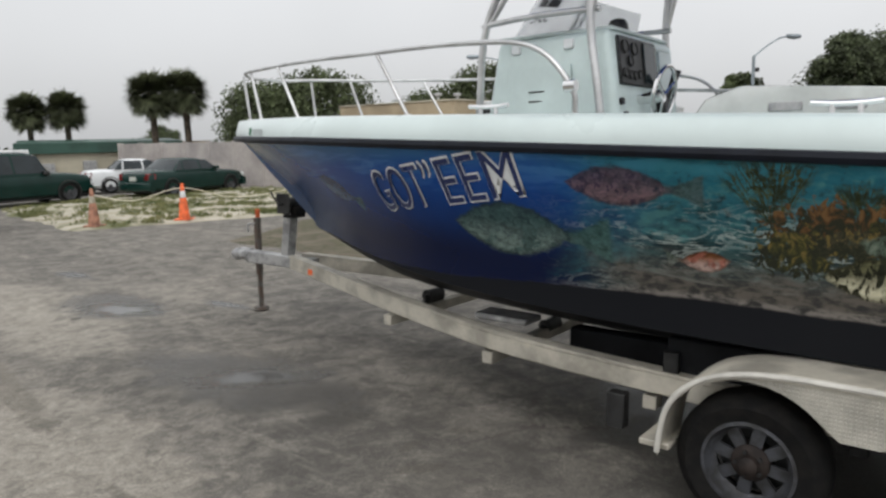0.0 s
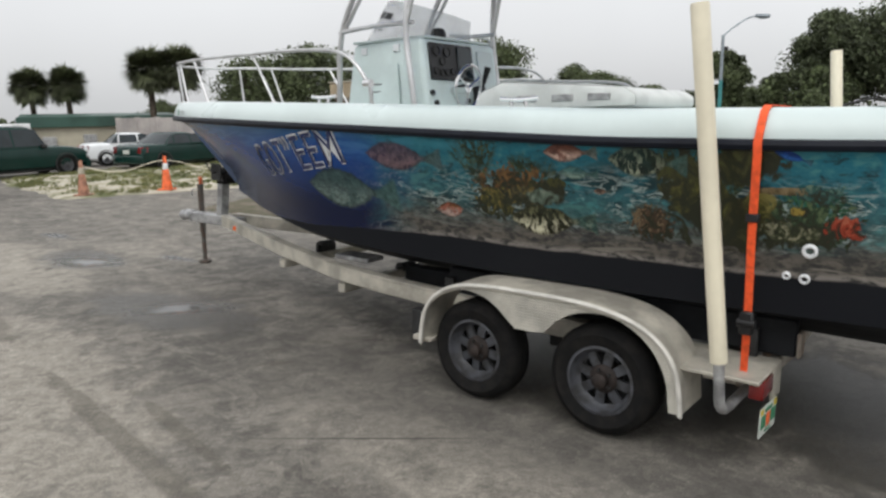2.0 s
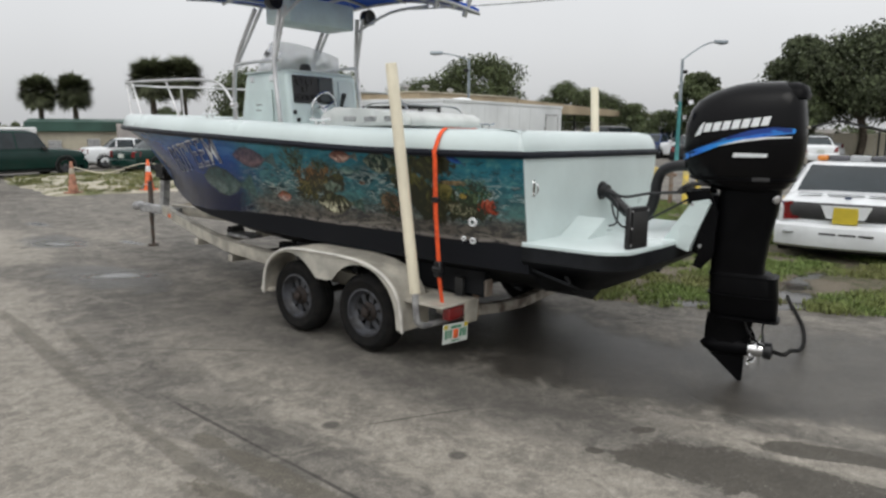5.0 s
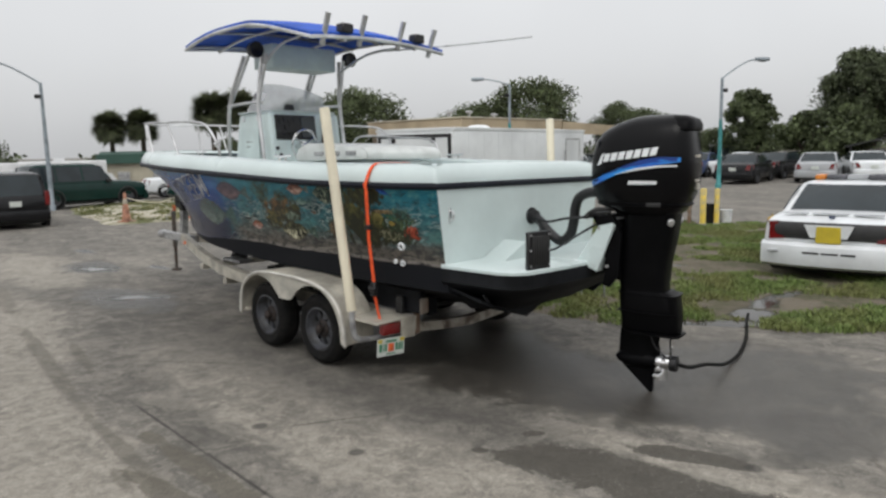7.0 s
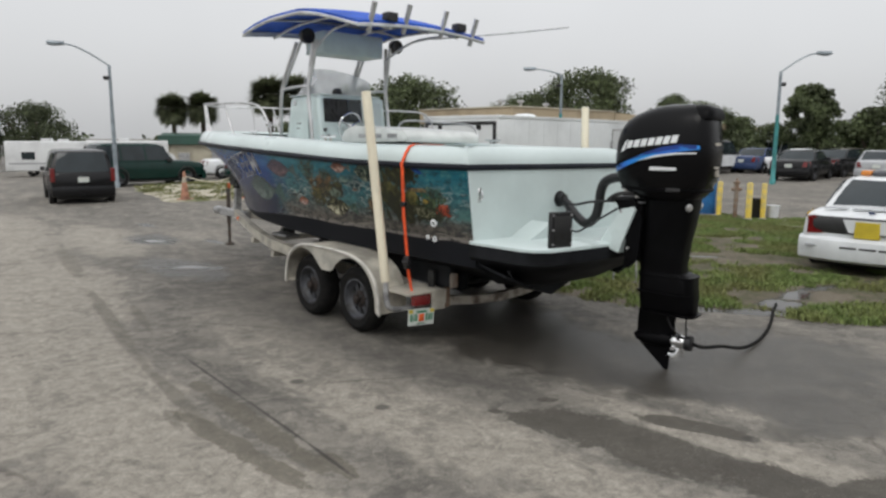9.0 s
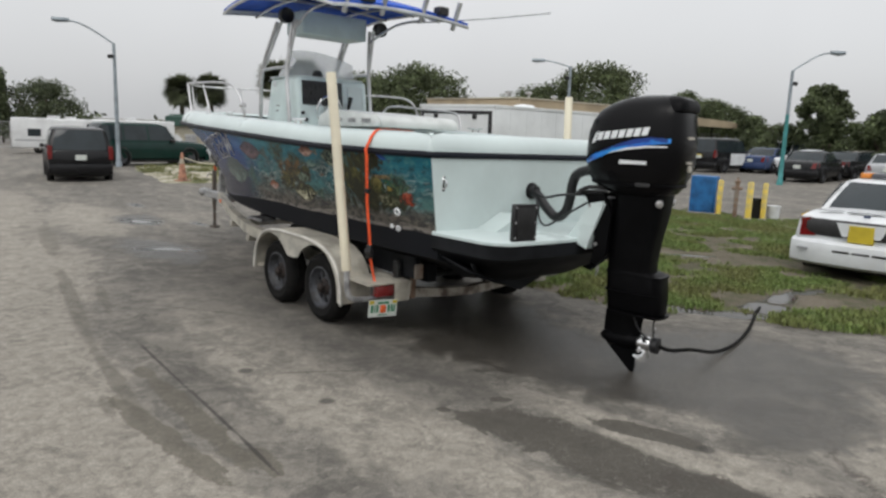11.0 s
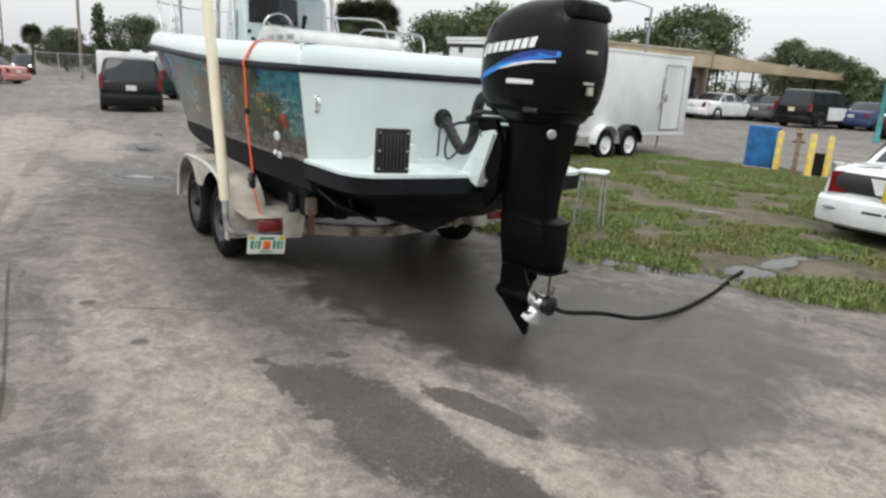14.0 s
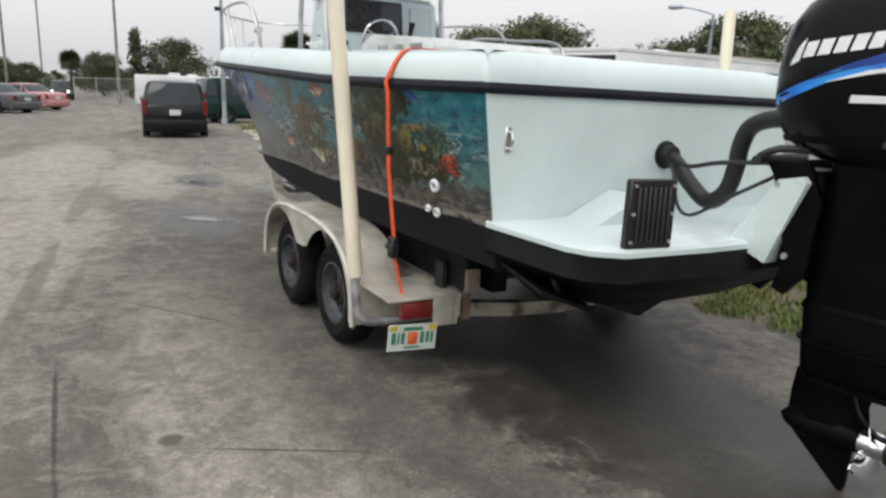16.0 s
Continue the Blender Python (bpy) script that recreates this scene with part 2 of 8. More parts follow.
PUDDLE = [(-2.3, 4.92, 0.42, 0.19, 10), (-4.75, 7.2, 0.55, 0.22, -20), (-6.8, 9.4, 0.5, 0.14, -35), (-3.6, 7.4, 0.4, 0.1, -30)]
DAMP = [(4.22, 0.64, 0.82, 0.29, -23), (5.1, 0.30, 0.6, 0.2, -25), (4.62, 1.02, 0.38, 0.11, -12), (5.85, 0.45, 0.50, 0.16, 10), (3.63, 1.2, 0.09, 0.05, 20), (3.31, 0.87, 0.05, 0.04, 0)]
TRACK = [(-1.0, 1.95, 1.65, 0.062, -39), (0.95, 0.43, 0.87, 0.055, -35.7), (-1.42, 2.33, 1.53, 0.050, -39.4), (-0.94, 2.29, 0.81, 0.05, -42), (1.22, 0.06, 0.20, 0.05, -38), (-4.5, 4.9, 1.6, 0.12, -40), (-0.59, 4.0, 0.10, 0.05, 0), (-0.8, 3.47, 0.12, 0.05, 20), (-0.9, 3.74, 0.10, 0.05, 60)]
CRACK = [(1.0, 0.85, 0.68, 0.013, -34), (1.91, 0.245, 0.44, 0.013, -34), (2.5, -0.155, 0.32, 0.014, -35), (0.2, 2.3, 0.6, 0.009, 5), (2.2, 1.2, 0.45, 0.008, 30)]
DUST = [(3.2, 0.55, 1.8, 0.30, -33), (1.6, 1.35, 2.6, 0.38, -36), (6.5, 1.3, 0.9, 0.5, 15), (6.6, 2.2, 0.5, 0.25, 0), (0.6, 0.15, 2.8, 0.50, -36), (-1.0, 0.6, 2.6, 0.7, -35), (2.3, -0.75, 1.6, 0.40, -27), (4.9, -0.35, 1.2, 0.3, -25), (4.75, 0.88, 1.1, 0.20, -26), (-6.0, 3.6, 4.0, 1.2, -38), (-9.0, 7.5, 5.0, 1.0, -38), (-2.9, 3.0, 2.8, 0.85, -40), (-6.0, 7.2, 2.6, 0.7, -38)]
# darker asphalt by the wheels, with the trailer's shade painted in
DARK_SHADE = [(0.9, 2.75, 3.0, 0.85, -32), (2.7, 1.75, 1.5, 0.40, -33)]
# standing water in the grass: middle x, y, half length, half width, turn
POOLS = [(4.75, 4.50, 0.55, 0.12, -5), (5.40, 4.52, 0.38, 0.14, 8), (5.78, 5.0, 0.34, 0.22, 60), (6.0, 5.6, 0.38, 0.15, 66), (6.35, 6.15, 0.40, 0.11, 45), (5.0, 8.3, 0.5, 0.06, 10)]


def spots(q, X, Y, rag, items, ragged, soft):
    """1 inside any of the ellipses, with torn edges."""
    total = None
    for cx, cy, a, b_, deg in items:
        ca, sa = math.cos(radians(deg)), math.sin(radians(deg))
        dx, dy = q.math("SUBTRACT", X, cx), q.math("SUBTRACT", Y, cy)
        u = q.math("ADD", q.math("MULTIPLY", dx, ca / a), q.math("MULTIPLY", dy, sa / a))
        v = q.math("ADD", q.math("MULTIPLY", dx, -sa / b_), q.math("MULTIPLY", dy, ca / b_))
        d = q.math("SQRT", q.math("ADD", q.math("MULTIPLY", u, u), q.math("MULTIPLY", v, v)))
        s_ = q.step(q.math("ADD", d, q.math("MULTIPLY", rag, ragged)), 1.0 + soft, 1.0 - soft)
        total = s_ if total is None else q.math("MAXIMUM", total, s_)
    return total


def ground_material():
    m = bpy.data.materials.new("worn_wet_asphalt")
    q = Nodes(m)
    co = q.coords()
    sp = q.n("ShaderNodeSeparateXYZ")
    q.put(sp.inputs[0], co)
    X, Y = sp.outputs["X"], sp.outputs["Y"]
    grit = q.noise(co, 95, 4, 0.75)
    fine = q.noise(co, 26, 6, 0.75)
    mid = q.noise(co, 3.1, 7, 0.65, 0.5)
    big = q.noise(co, 0.30, 6, 0.6, 0.7)
    # stains drawn out along the way that cars drive
    turn, pull = q.n("ShaderNodeMapping"), q.n("ShaderNodeMapping")
    q.put(turn.inputs["Vector"], co)
    turn.inputs["Rotation"].default_value = (0, 0, radians(38))
    q.put(pull.inputs["Vector"], turn.outputs[0])
    pull.inputs["Scale"].default_value = (0.22, 1, 1)
    lane = q.noise(pull.outputs[0], 0.9, 7, 0.68, 0.6)
    lane2 = q.noise(pull.outputs[0], 3.4, 6, 0.7, 0.3)
    rag = q.math("SUBTRACT", q.math("ADD", q.math("MULTIPLY", mid, 0.7), q.math("MULTIPLY", fine, 0.3)), 0.5)

    lay = lambda items, ragged, soft: spots(q, X, Y, rag, items, ragged, soft)
    wet, pud, damp, dust, track = lay(WET_SHADE, 2.2, 0.26), lay(PUDDLE, 2.6, 0.60), lay(DAMP, 2.1, 0.09), lay(DUST, 3.4, 0.20), lay(TRACK, 2.9, 0.25)
    split, soak_shade, stain, dark_shade = lay(CRACK, 1.4, 0.4), lay(SOAK_SHADE, 2.4, 0.5), lay(STAIN, 2.6, 0.10), lay(DARK_SHADE, 2.2, 0.5)
    mott = q.noise(co, 9.0, 5, 0.7, 0.4)
    c = q.mix(q.step(mid, 0.34, 0.68), (0.102, 0.096, 0.088), (0.178, 0.167, 0.152))
    c = q.mix(q.math("MULTIPLY", q.step(lane, 0.48, 0.66), 0.8), c, (0.225, 0.210, 0.188))
    c = q.mix(q.math("MULTIPLY", q.step(lane2, 0.56, 0.66), 0.55), c, (0.262, 0.245, 0.218))
    c = q.mix(q.math("MULTIPLY", q.step(big, 0.46, 0.36), 0.4), c, (0.075, 0.071, 0.066))
    c = q.mix(q.math("MULTIPLY", dust, 0.62), c, (0.335, 0.312, 0.276))
    c = q.mix(0.9, c, q.step(mott, 0.30, 0.70, 0.70, 1.26), "MULTIPLY")
    # worn skin: pale islands with torn edges, and scuffed dark ones
    skin = q.noise(co, 2.3, 9, 0.72, 0.9)
    c = q.mix(q.math("MULTIPLY", q.step(skin, 0.525, 0.545), 0.30), c, (0.300, 0.280, 0.250))
    c = q.mix(q.math("MULTIPLY", q.step(skin, 0.435, 0.420), 0.34), c, (0.085, 0.080, 0.074))
    # dark asphalt, wet and soak, with shade of boat and trailer in their colour
    c = q.mix(q.math("MULTIPLY", dark_shade, 0.5), c, (0.072, 0.068, 0.063))
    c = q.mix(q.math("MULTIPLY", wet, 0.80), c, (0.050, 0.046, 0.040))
    c = q.mix(q.math("MULTIPLY", soak_shade, 0.46), c, (0.022, 0.019, 0.015))
    c = q.mix(q.math("MULTIPLY", damp, 0.85), c, (0.058, 0.053, 0.045))
    c = q.mix(q.math("MULTIPLY", stain, 0.72), c, (0.104, 0.094, 0.076))
    c = q.mix(q.math("MULTIPLY", track, 0.50), c, (0.090, 0.082, 0.068))
    c = q.mix(q.math("MULTIPLY", split, 0.8), c, (0.030, 0.028, 0.026))
    c = q.mix(pud, c, (0.055, 0.053, 0.050))
    # loose grit: pale chips and dark pits
    chip = q.math("MULTIPLY", q.step(q.voronoi(co, 46.0), 0.24, 0.12), q.step(mid, 0.40, 0.58))
    c = q.mix(q.math("MULTIPLY", chip, 0.40), c, (0.40, 0.38, 0.345))
    pit = q.math("MULTIPLY", q.step(q.voronoi(q.n_warp(co, rag), 17.0), 0.16, 0.08), q.step(lane2, 0.42, 0.60))
    c = q.mix(q.math("MULTIPLY", pit, 0.5), c, (0.060, 0.057, 0.053))
    # oil drips
    drip = q.math("MULTIPLY", q.step(q.voronoi(co, 1.15), 0.085, 0.05), q.step(fine, 0.3, 0.5))
    c = q.mix(q.math("MULTIPLY", drip, 0.75), c, (0.040, 0.038, 0.036))
    # fine cracks
    crack = q.step(q.voronoi(q.n_warp(co, rag), 0.42, "DISTANCE_TO_EDGE"), 0.010, 0.003)
    c = q.mix(q.math("MULTIPLY", q.math("MULTIPLY", crack, q.step(big, 0.46, 0.60)), 0.5), c, (0.045, 0.033, 0.030))
    c = q.mix(0.95, c, q.step(fine, 0.28, 0.72, 0.74, 1.24), "MULTIPLY")
    c = q.mix(0.85, c, q.step(grit, 0.28, 0.72, 0.66, 1.34), "MULTIPLY")
    c = q.mix(1.0, c, (1.0, 0.98, 0.935), "MULTIPLY")
    q.put(q.b.inputs["Base Color"], c)
    r = q.math("SUBTRACT", q.step(fine, 0.3, 0.7, 0.72, 0.9), q.math("MULTIPLY", wet, 0.44))
    r = q.math("SUBTRACT", r, q.math("MULTIPLY", pud, 0.56), clamp=True)
    q.put(q.b.inputs["Roughness"], q.math("MAXIMUM", r, 0.05))
    q.b.inputs["Specular IOR Level"].default_value = 0.4
    h = q.math("ADD", q.math("MULTIPLY", grit, 0.6), q.math("ADD", fine, q.math("MULTIPLY", mid, 0.5)))
    q.bump(q.math("MULTIPLY", h, q.math("SUBTRACT", 1.0, q.math("MULTIPLY", pud, 0.96))), 0.5, 0.012)
    return m


def patch_material(name, cols, scale=3.0, rough=0.75, bump=0.4, edge=None):
    m = bpy.data.materials.new(name)
    q = Nodes(m)
    co = q.coords()
    f, g = q.noise(co, scale * 14, 5, 0.7), q.noise(co, scale, 6, 0.6, 0.3)
    c = q.mix(q.step(g, 0.35, 0.65), cols[0], cols[1])
    if len(cols) > 2:
        c = q.mix(q.step(q.noise(co, scale * 0.35, 5, 0.6, 0.5), 0.5, 0.62), c, cols[2])
    c = q.mix(0.8, c, q.step(f, 0.25, 0.75, 0.7, 1.25), "MULTIPLY")
    q.put(q.b.inputs["Base Color"], c)
    q.put(q.b.inputs["Roughness"], q.step(g, 0.3, 0.7, rough - 0.08, rough + 0.1))
    q.bump(f, bump, 0.02)
    return m


def grass_ground():
    """Earth under the grass: moss, bare brown mud and water in the hollows."""
    m = bpy.data.materials.new("muddy_earth")
    q = Nodes(m)
    co = q.coords()
    sp = q.n("ShaderNodeSeparateXYZ")
    q.put(sp.inputs[0], co)
    fine, mid, big = q.noise(co, 34, 6, 0.75), q.noise(co, 5.5, 6, 0.7, 0.4), q.noise(co, 0.9, 5, 0.6, 0.5)
    rag = q.math("SUBTRACT", q.math("ADD", q.math("MULTIPLY", mid, 0.75), q.math("MULTIPLY", fine, 0.25)), 0.5)
    pool, edge = (spots(q, sp.outputs["X"], sp.outputs["Y"], rag, POOLS, k_, f_) for k_, f_ in ((3.4, 0.12), (2.6, 0.9)))
    c = q.mix(q.step(mid, 0.36, 0.62), (0.062, 0.066, 0.026), (0.118, 0.096, 0.066))
    c = q.mix(q.math("MULTIPLY", q.step(big, 0.46, 0.60), 0.8), c, (0.165, 0.137, 0.103))
    c = q.mix(q.math("MULTIPLY", edge, 0.7), c, (0.055, 0.045, 0.034))
    c = q.mix(0.9, c, q.step(fine, 0.25, 0.75, 0.6, 1.4), "MULTIPLY")
    c = q.mix(pool, c, (0.040, 0.036, 0.030))
    q.put(q.b.inputs["Base Color"], c)
    r = q.math("SUBTRACT", 0.88, q.math("MULTIPLY", edge, 0.3))
    q.put(q.b.inputs["Roughness"], q.math("MAXIMUM", q.math("SUBTRACT", r, q.math("MULTIPLY", pool, 0.8)), 0.05))
    q.bump(q.math("MULTIPLY", q.math("ADD", fine, mid), q.math("SUBTRACT", 1.0, q.math("MULTIPLY", pool, 0.98))), 0.9, 0.025)
    return m


def tread_plate():
    """Aluminium with raised crossed bars, 25 mm apart."""
    m = mat("tread_plate", (0.50, 0.48, 0.42), 0.5, 0.25, 0.15, 5)
    q = Nodes(m)
    sp = q.n("ShaderNodeSeparateXYZ")
    q.put(sp.inputs[0], q.coords())
    u, v = q.math("ADD", sp.outputs["X"], sp.outputs["Z"]), q.math("SUBTRACT", sp.outputs["X"], sp.outputs["Z"])
    h = q.math("MULTIPLY", q.math("SINE", q.math("MULTIPLY", u, 178.0)), q.math("SINE", q.math("MULTIPLY", v, 178.0)))
    q.bump(q.step(h, 0.1, 0.6), 0.8, 0.006)
    return m


TREAD = tread_plate()


# ---- mesh helpers ----
def ob_mesh(name, bm, material, smooth=True, recalc=True):
    if recalc:
        bmesh.ops.recalc_face_normals(bm, faces=bm.faces)
    me = bpy.data.meshes.new(name)
    bm.to_mesh(me)
    bm.free()
    me.materials.append(material)
    if smooth:
        for p in me.polygons:
            p.use_smooth = True
        me.set_sharp_from_angle(angle=radians(38))
    return new(name, me)


def part(name, bm, material, parent, label="", smooth=True, m=None):
    ob = ob_mesh(name, bm, material, smooth)
    ob.parent = parent
    if m is not None:
        ob.matrix_local = m
    if label:
        ob["label"] = label
    return ob


def thing(name, label, category, m=None, group="", kind=""):
    ob = new(name)
    ob.empty_display_size = 0.2
    if m is not None:
        ob.matrix_world = m
    return tagged(ob, label, category, group, kind)


def box(bm, x0, x1, y0, y1, z0, z1, bevel=0.0, seg=1):
    vs = [bm.verts.new((x, y, z)) for z in (z0, z1) for y in (y0, y1) for x in (x0, x1)]
    fs = [bm.faces.new([vs[i] for i in f]) for f in ((0, 2, 3, 1), (4, 5, 7, 6), (0, 1, 5, 4), (2, 6, 7, 3), (0, 4, 6, 2), (1, 3, 7, 5))]
    if bevel:
        es = list({e for f in fs for e in f.edges})
        bmesh.ops.bevel(bm, geom=es, offset=bevel, segments=seg, affect="EDGES", profile=0.5)
    return bm


def quadbox(bm, bottom, top):
    """A box between two four-cornered outlines."""
    a = [bm.verts.new(p) for p in bottom]
    b = [bm.verts.new(p) for p in top]
    bm.faces.new(a[::-1]), bm.faces.new(b)
    for i in range(4):
        bm.faces.new((a[i], a[(i + 1) % 4], b[(i + 1) % 4], b[i]))


def rings(bm, loops, closed=True, caps=True):
    """A skin over rows of points."""
    vs = [[bm.verts.new(p) for p in l] for l in loops]
    k = len(vs[0])
    for a, b in zip(vs, vs[1:]):
        for i in range(k if closed else k - 1):
            f = (a[i], a[(i + 1) % k], b[(i + 1) % k], b[i])
            try:
                bm.faces.new(f)
            except ValueError:
                pass
    if caps and closed:
        for l in (vs[0][::-1], vs[-1]):
            try:
                bm.faces.new(l)
            except ValueError:
                pass
    return vs


def frame_at(d):
    d = Vector(d).normalized()
    u = d.cross(Vector((0, 0, 1)))
    u = u.normalized() if u.length > 1e-3 else Vector((1, 0, 0))
    return u, d.cross(u)


def circle(c, d, r, seg):
    u, v = frame_at(d)
    return [Vector(c) + r * (math.cos(a) * u + math.sin(a) * v) for a in (2 * math.pi * i / seg for i in range(seg))]


def cyl(bm, p0, p1, r0, r1=None, seg=14):
    d = Vector(p1) - Vector(p0)
    rings(bm, [circle(p0, d, r0, seg), circle(p1, d, r0 if r1 is None else r1, seg)])
    return bm


def lathe(bm, c, d, prof, seg=28):
    """Rings of radius r at height h along d from c."""
    d = Vector(d).normalized()
    rings(bm, [circle(Vector(c) + d * h, d, max(r, 1e-4), seg) for r, h in prof], caps=False)
    return bm


def smooth_path(pts, k=6):
    pts = [Vector(p) for p in pts]
    out = []
    for i in range(len(pts) - 1):
        a, b, c, d = pts[max(i - 1, 0)], pts[i], pts[i + 1], pts[min(i + 2, len(pts) - 1)]
        for j in range(k):
            t = j / k
            out.append(0.5 * ((2 * b) + (c - a) * t + (2 * a - 5 * b + 4 * c - d) * t * t + (3 * b - a - 3 * c + d) * t ** 3))
    return out + [pts[-1]]


def tube(bm, pts, r, seg=10, smooth=6):
    pts = smooth_path(pts, smooth) if smooth else [Vector(p) for p in pts]
    loops, u = [], None
    for i, p in enumerate(pts):
        d = (pts[min(i + 1, len(pts) - 1)] - pts[max(i - 1, 0)]).normalized()
        u = frame_at(d)[0] if u is None else (u - d * u.dot(d)).normalized()
        v = d.cross(u)
        loops.append([p + r * (math.cos(a) * u + math.sin(a) * v) for a in (2 * math.pi * j / seg for j in range(seg))])
    rings(bm, loops)
    return bm


def band(bm, pts, wide, thick, side):
    """A flat strap along points; side: the way of its width."""
    s = Vector(side).normalized()
    loops = []
    for i, p in enumerate(pts):
        p = Vector(p)
        d = (Vector(pts[min(i + 1, len(pts) - 1)]) - Vector(pts[max(i - 1, 0)])).normalized()
        n = d.cross(s).normalized()
        loops.append([p + a * s * wide / 2 + b * n * thick / 2 for a, b in ((-1, -1), (1, -1), (1, 1), (-1, 1))])
    rings(bm, loops)
    return bm


def prism(bm, poly, axis, lo, hi):
    """A polygon pushed along an axis. poly: pairs of the two other coordinates in x, y, z order."""
    def at(p, v):
        q = list(p)
        q.insert("xyz".index(axis), v)
        return q
    rings(bm, [[at(p, lo) for p in poly], [at(p, hi) for p in poly]])
    return bm


def B():
    return bmesh.new()


def gz(x, y):
    """The lie of the land: level, falling a little towards the gate."""
    return -min(0.9, 0.016 * max(0.0, -x - 2.0))


# ---- ground ----
ASPHALT = ground_material()
SAND_G = patch_material("sandy_verge", [(0.46, 0.42, 0.34), (0.36, 0.33, 0.25), (0.13, 0.14, 0.06)], 1.2, 0.9, 0.5)
bm = B()
xs = sorted({*np.linspace(-70, 60, 66).round(2), -600, -200, -110, 110, 250, 600})
ys = sorted({*np.linspace(-20, 90, 45).round(2), -300, -80, 150, 300, 800})
grid = [[bm.verts.new((x, y, gz(x, y))) for x in xs] for y in ys]
for r0, r1 in zip(grid, grid[1:]):
    for i in range(len(xs) - 1):
        bm.faces.new((r0[i], r0[i + 1], r1[i + 1], r1[i]))
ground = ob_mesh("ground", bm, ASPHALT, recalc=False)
tagged(ground, "worn grey asphalt yard with damp stains, pale dust and painted shade by the boat", "ground", kind="structure")


def wobble(poly, step=0.35, amp=0.12, seed=1):
    """The outline, cut fine and made uneven."""
    out, rnd = [], random.Random(seed)
    for (x0, y0), (x1, y1) in zip(poly, poly[1:] + poly[:1]):
        k = max(1, int(math.hypot(x1 - x0, y1 - y0) / step))
        for i in range(k):
            x, y = x0 + (x1 - x0) * i / k, y0 + (y1 - y0) * i / k
            nx, ny = noise.noise((x * 0.9, y * 0.9, seed)), noise.noise((x * 0.9, y * 0.9, seed + 9.5))
            out.append((x + amp * 2 * nx + amp * 0.6 * (rnd.random() - 0.5), y + amp * 2 * ny + amp * 0.6 * (rnd.random() - 0.5)))
    return out


def sheet(name, poly, z, material, label, category, amp=0.12, seed=1, step=0.35, crown=0.0):
    """A patch of ground with an uneven edge that lies on the yard."""
    pts = wobble(poly, step, amp, seed)
    cx, cy = sum(p[0] for p in pts) / len(pts), sum(p[1] for p in pts) / len(pts)
    b = B()
    outer = [b.verts.new((x, y, gz(x, y) - 0.01)) for x, y in pts]
    inner = [b.verts.new((x + (cx - x) * 0.03, y + (cy - y) * 0.03, gz(x, y) + z)) for x, y in pts]
    k = len(pts)
    for i in range(k):
        b.faces.new((outer[i], outer[(i + 1) % k], inner[(i + 1) % k], inner[i]))
    bmesh.ops.triangulate(b, faces=[b.faces.new(inner)])
    ob = ob_mesh(name, b, material)
    return tagged(ob, label, category, kind="structure")


GRASS_POLY = [(-6.0, 12.8), (-1.5, 9.2), (1.3, 6.9), (2.5, 5.3), (3.2, 4.75), (3.8, 4.45), (4.6, 4.28), (5.1, 4.42), (5.6, 4.42), (6.2, 4.25), (6.8, 4.40), (7.5, 4.3), (12, 3.4), (20, 1.5), (21, 9), (10.5, 14.6), (6.9, 15.0), (5.0, 16.0), (1.8, 15.4), (-2.5, 17.5), (-5.2, 18.2)]
sheet("ground_grass", GRASS_POLY, 0.02, grass_ground(), "patchy wet grass, mud and puddles beside the yard", "grass", 0.16, 3)
SAND_POLY = [(-13.3, 17.2), (-10.6, 15.0), (-8.5, 15.9), (-6.7, 17.2), (-4.3, 19.6), (-6.6, 27.0), (-9.6, 28.0), (-12.8, 29.8), (-16.0, 25.8), (-17.2, 21.0)]
sheet("ground_sand", SAND_POLY, 0.05, SAND_G, "pale sandy verge with thin grass", "sand", 0.15, 5)

# ---- the boat, in its own axes: x towards the bow, y to port ----
BOAT = Matrix.Translation((2.189, 3.518, -0.03)) @ Matrix.Rotation(radians(148.06), 4, "Z") @ Matrix.Rotation(radians(0.75), 4, "X")
SX = [-1.43, -1.0, -0.5, 0.0, 1.0, 2.0, 3.0, 4.0, 4.7, 5.3, 5.8, 6.05, 6.2]
SY = [1.12, 1.23, 1.30, 1.335, 1.36, 1.335, 1.26, 1.08, 0.88, 0.62, 0.34, 0.16, 0.02]
SZ = [1.70, 1.70, 1.705, 1.71, 1.745, 1.78, 1.81, 1.84, 1.855, 1.87, 1.88, 1.885, 1.885]
CX = [-1.43, 0.0, 1.0, 2.0, 3.0, 4.0, 4.6, 5.1, 6.2]
CY = [1.00, 1.07, 1.07, 1.02, 0.86, 0.52, 0.27, 0.06, 0.0]
CZ = [0.84, 0.84, 0.85, 0.87, 0.91, 0.98, 1.04, 1.10, 1.86]
KX = [-1.43, 2.0, 3.1, 3.8, 4.13, 4.47, 4.8, 5.12, 5.45, 5.8, 6.0, 6.2]
KZ = [0.48, 0.52, 0.58, 0.655, 0.72, 0.82, 0.94, 1.09, 1.33, 1.58, 1.73, 1.87]


def glide(x, xs_, ys_):
    """A smooth curve through the points."""
    i = min(max(int(np.searchsorted(xs_, x)) - 1, 0), len(xs_) - 2)
    def slope(j):
        a, b = max(j - 1, 0), min(j + 1, len(xs_) - 1)
        return (ys_[b] - ys_[a]) / (xs_[b] - xs_[a])
    h = xs_[i + 1] - xs_[i]
    t = (x - xs_[i]) / h
    return ((2 * t**3 - 3 * t**2 + 1) * ys_[i] + (t**3 - 2 * t**2 + t) * h * slope(i) + (3 * t**2 - 2 * t**3) * ys_[i + 1] + (t**3 - t**2) * h * slope(i + 1))


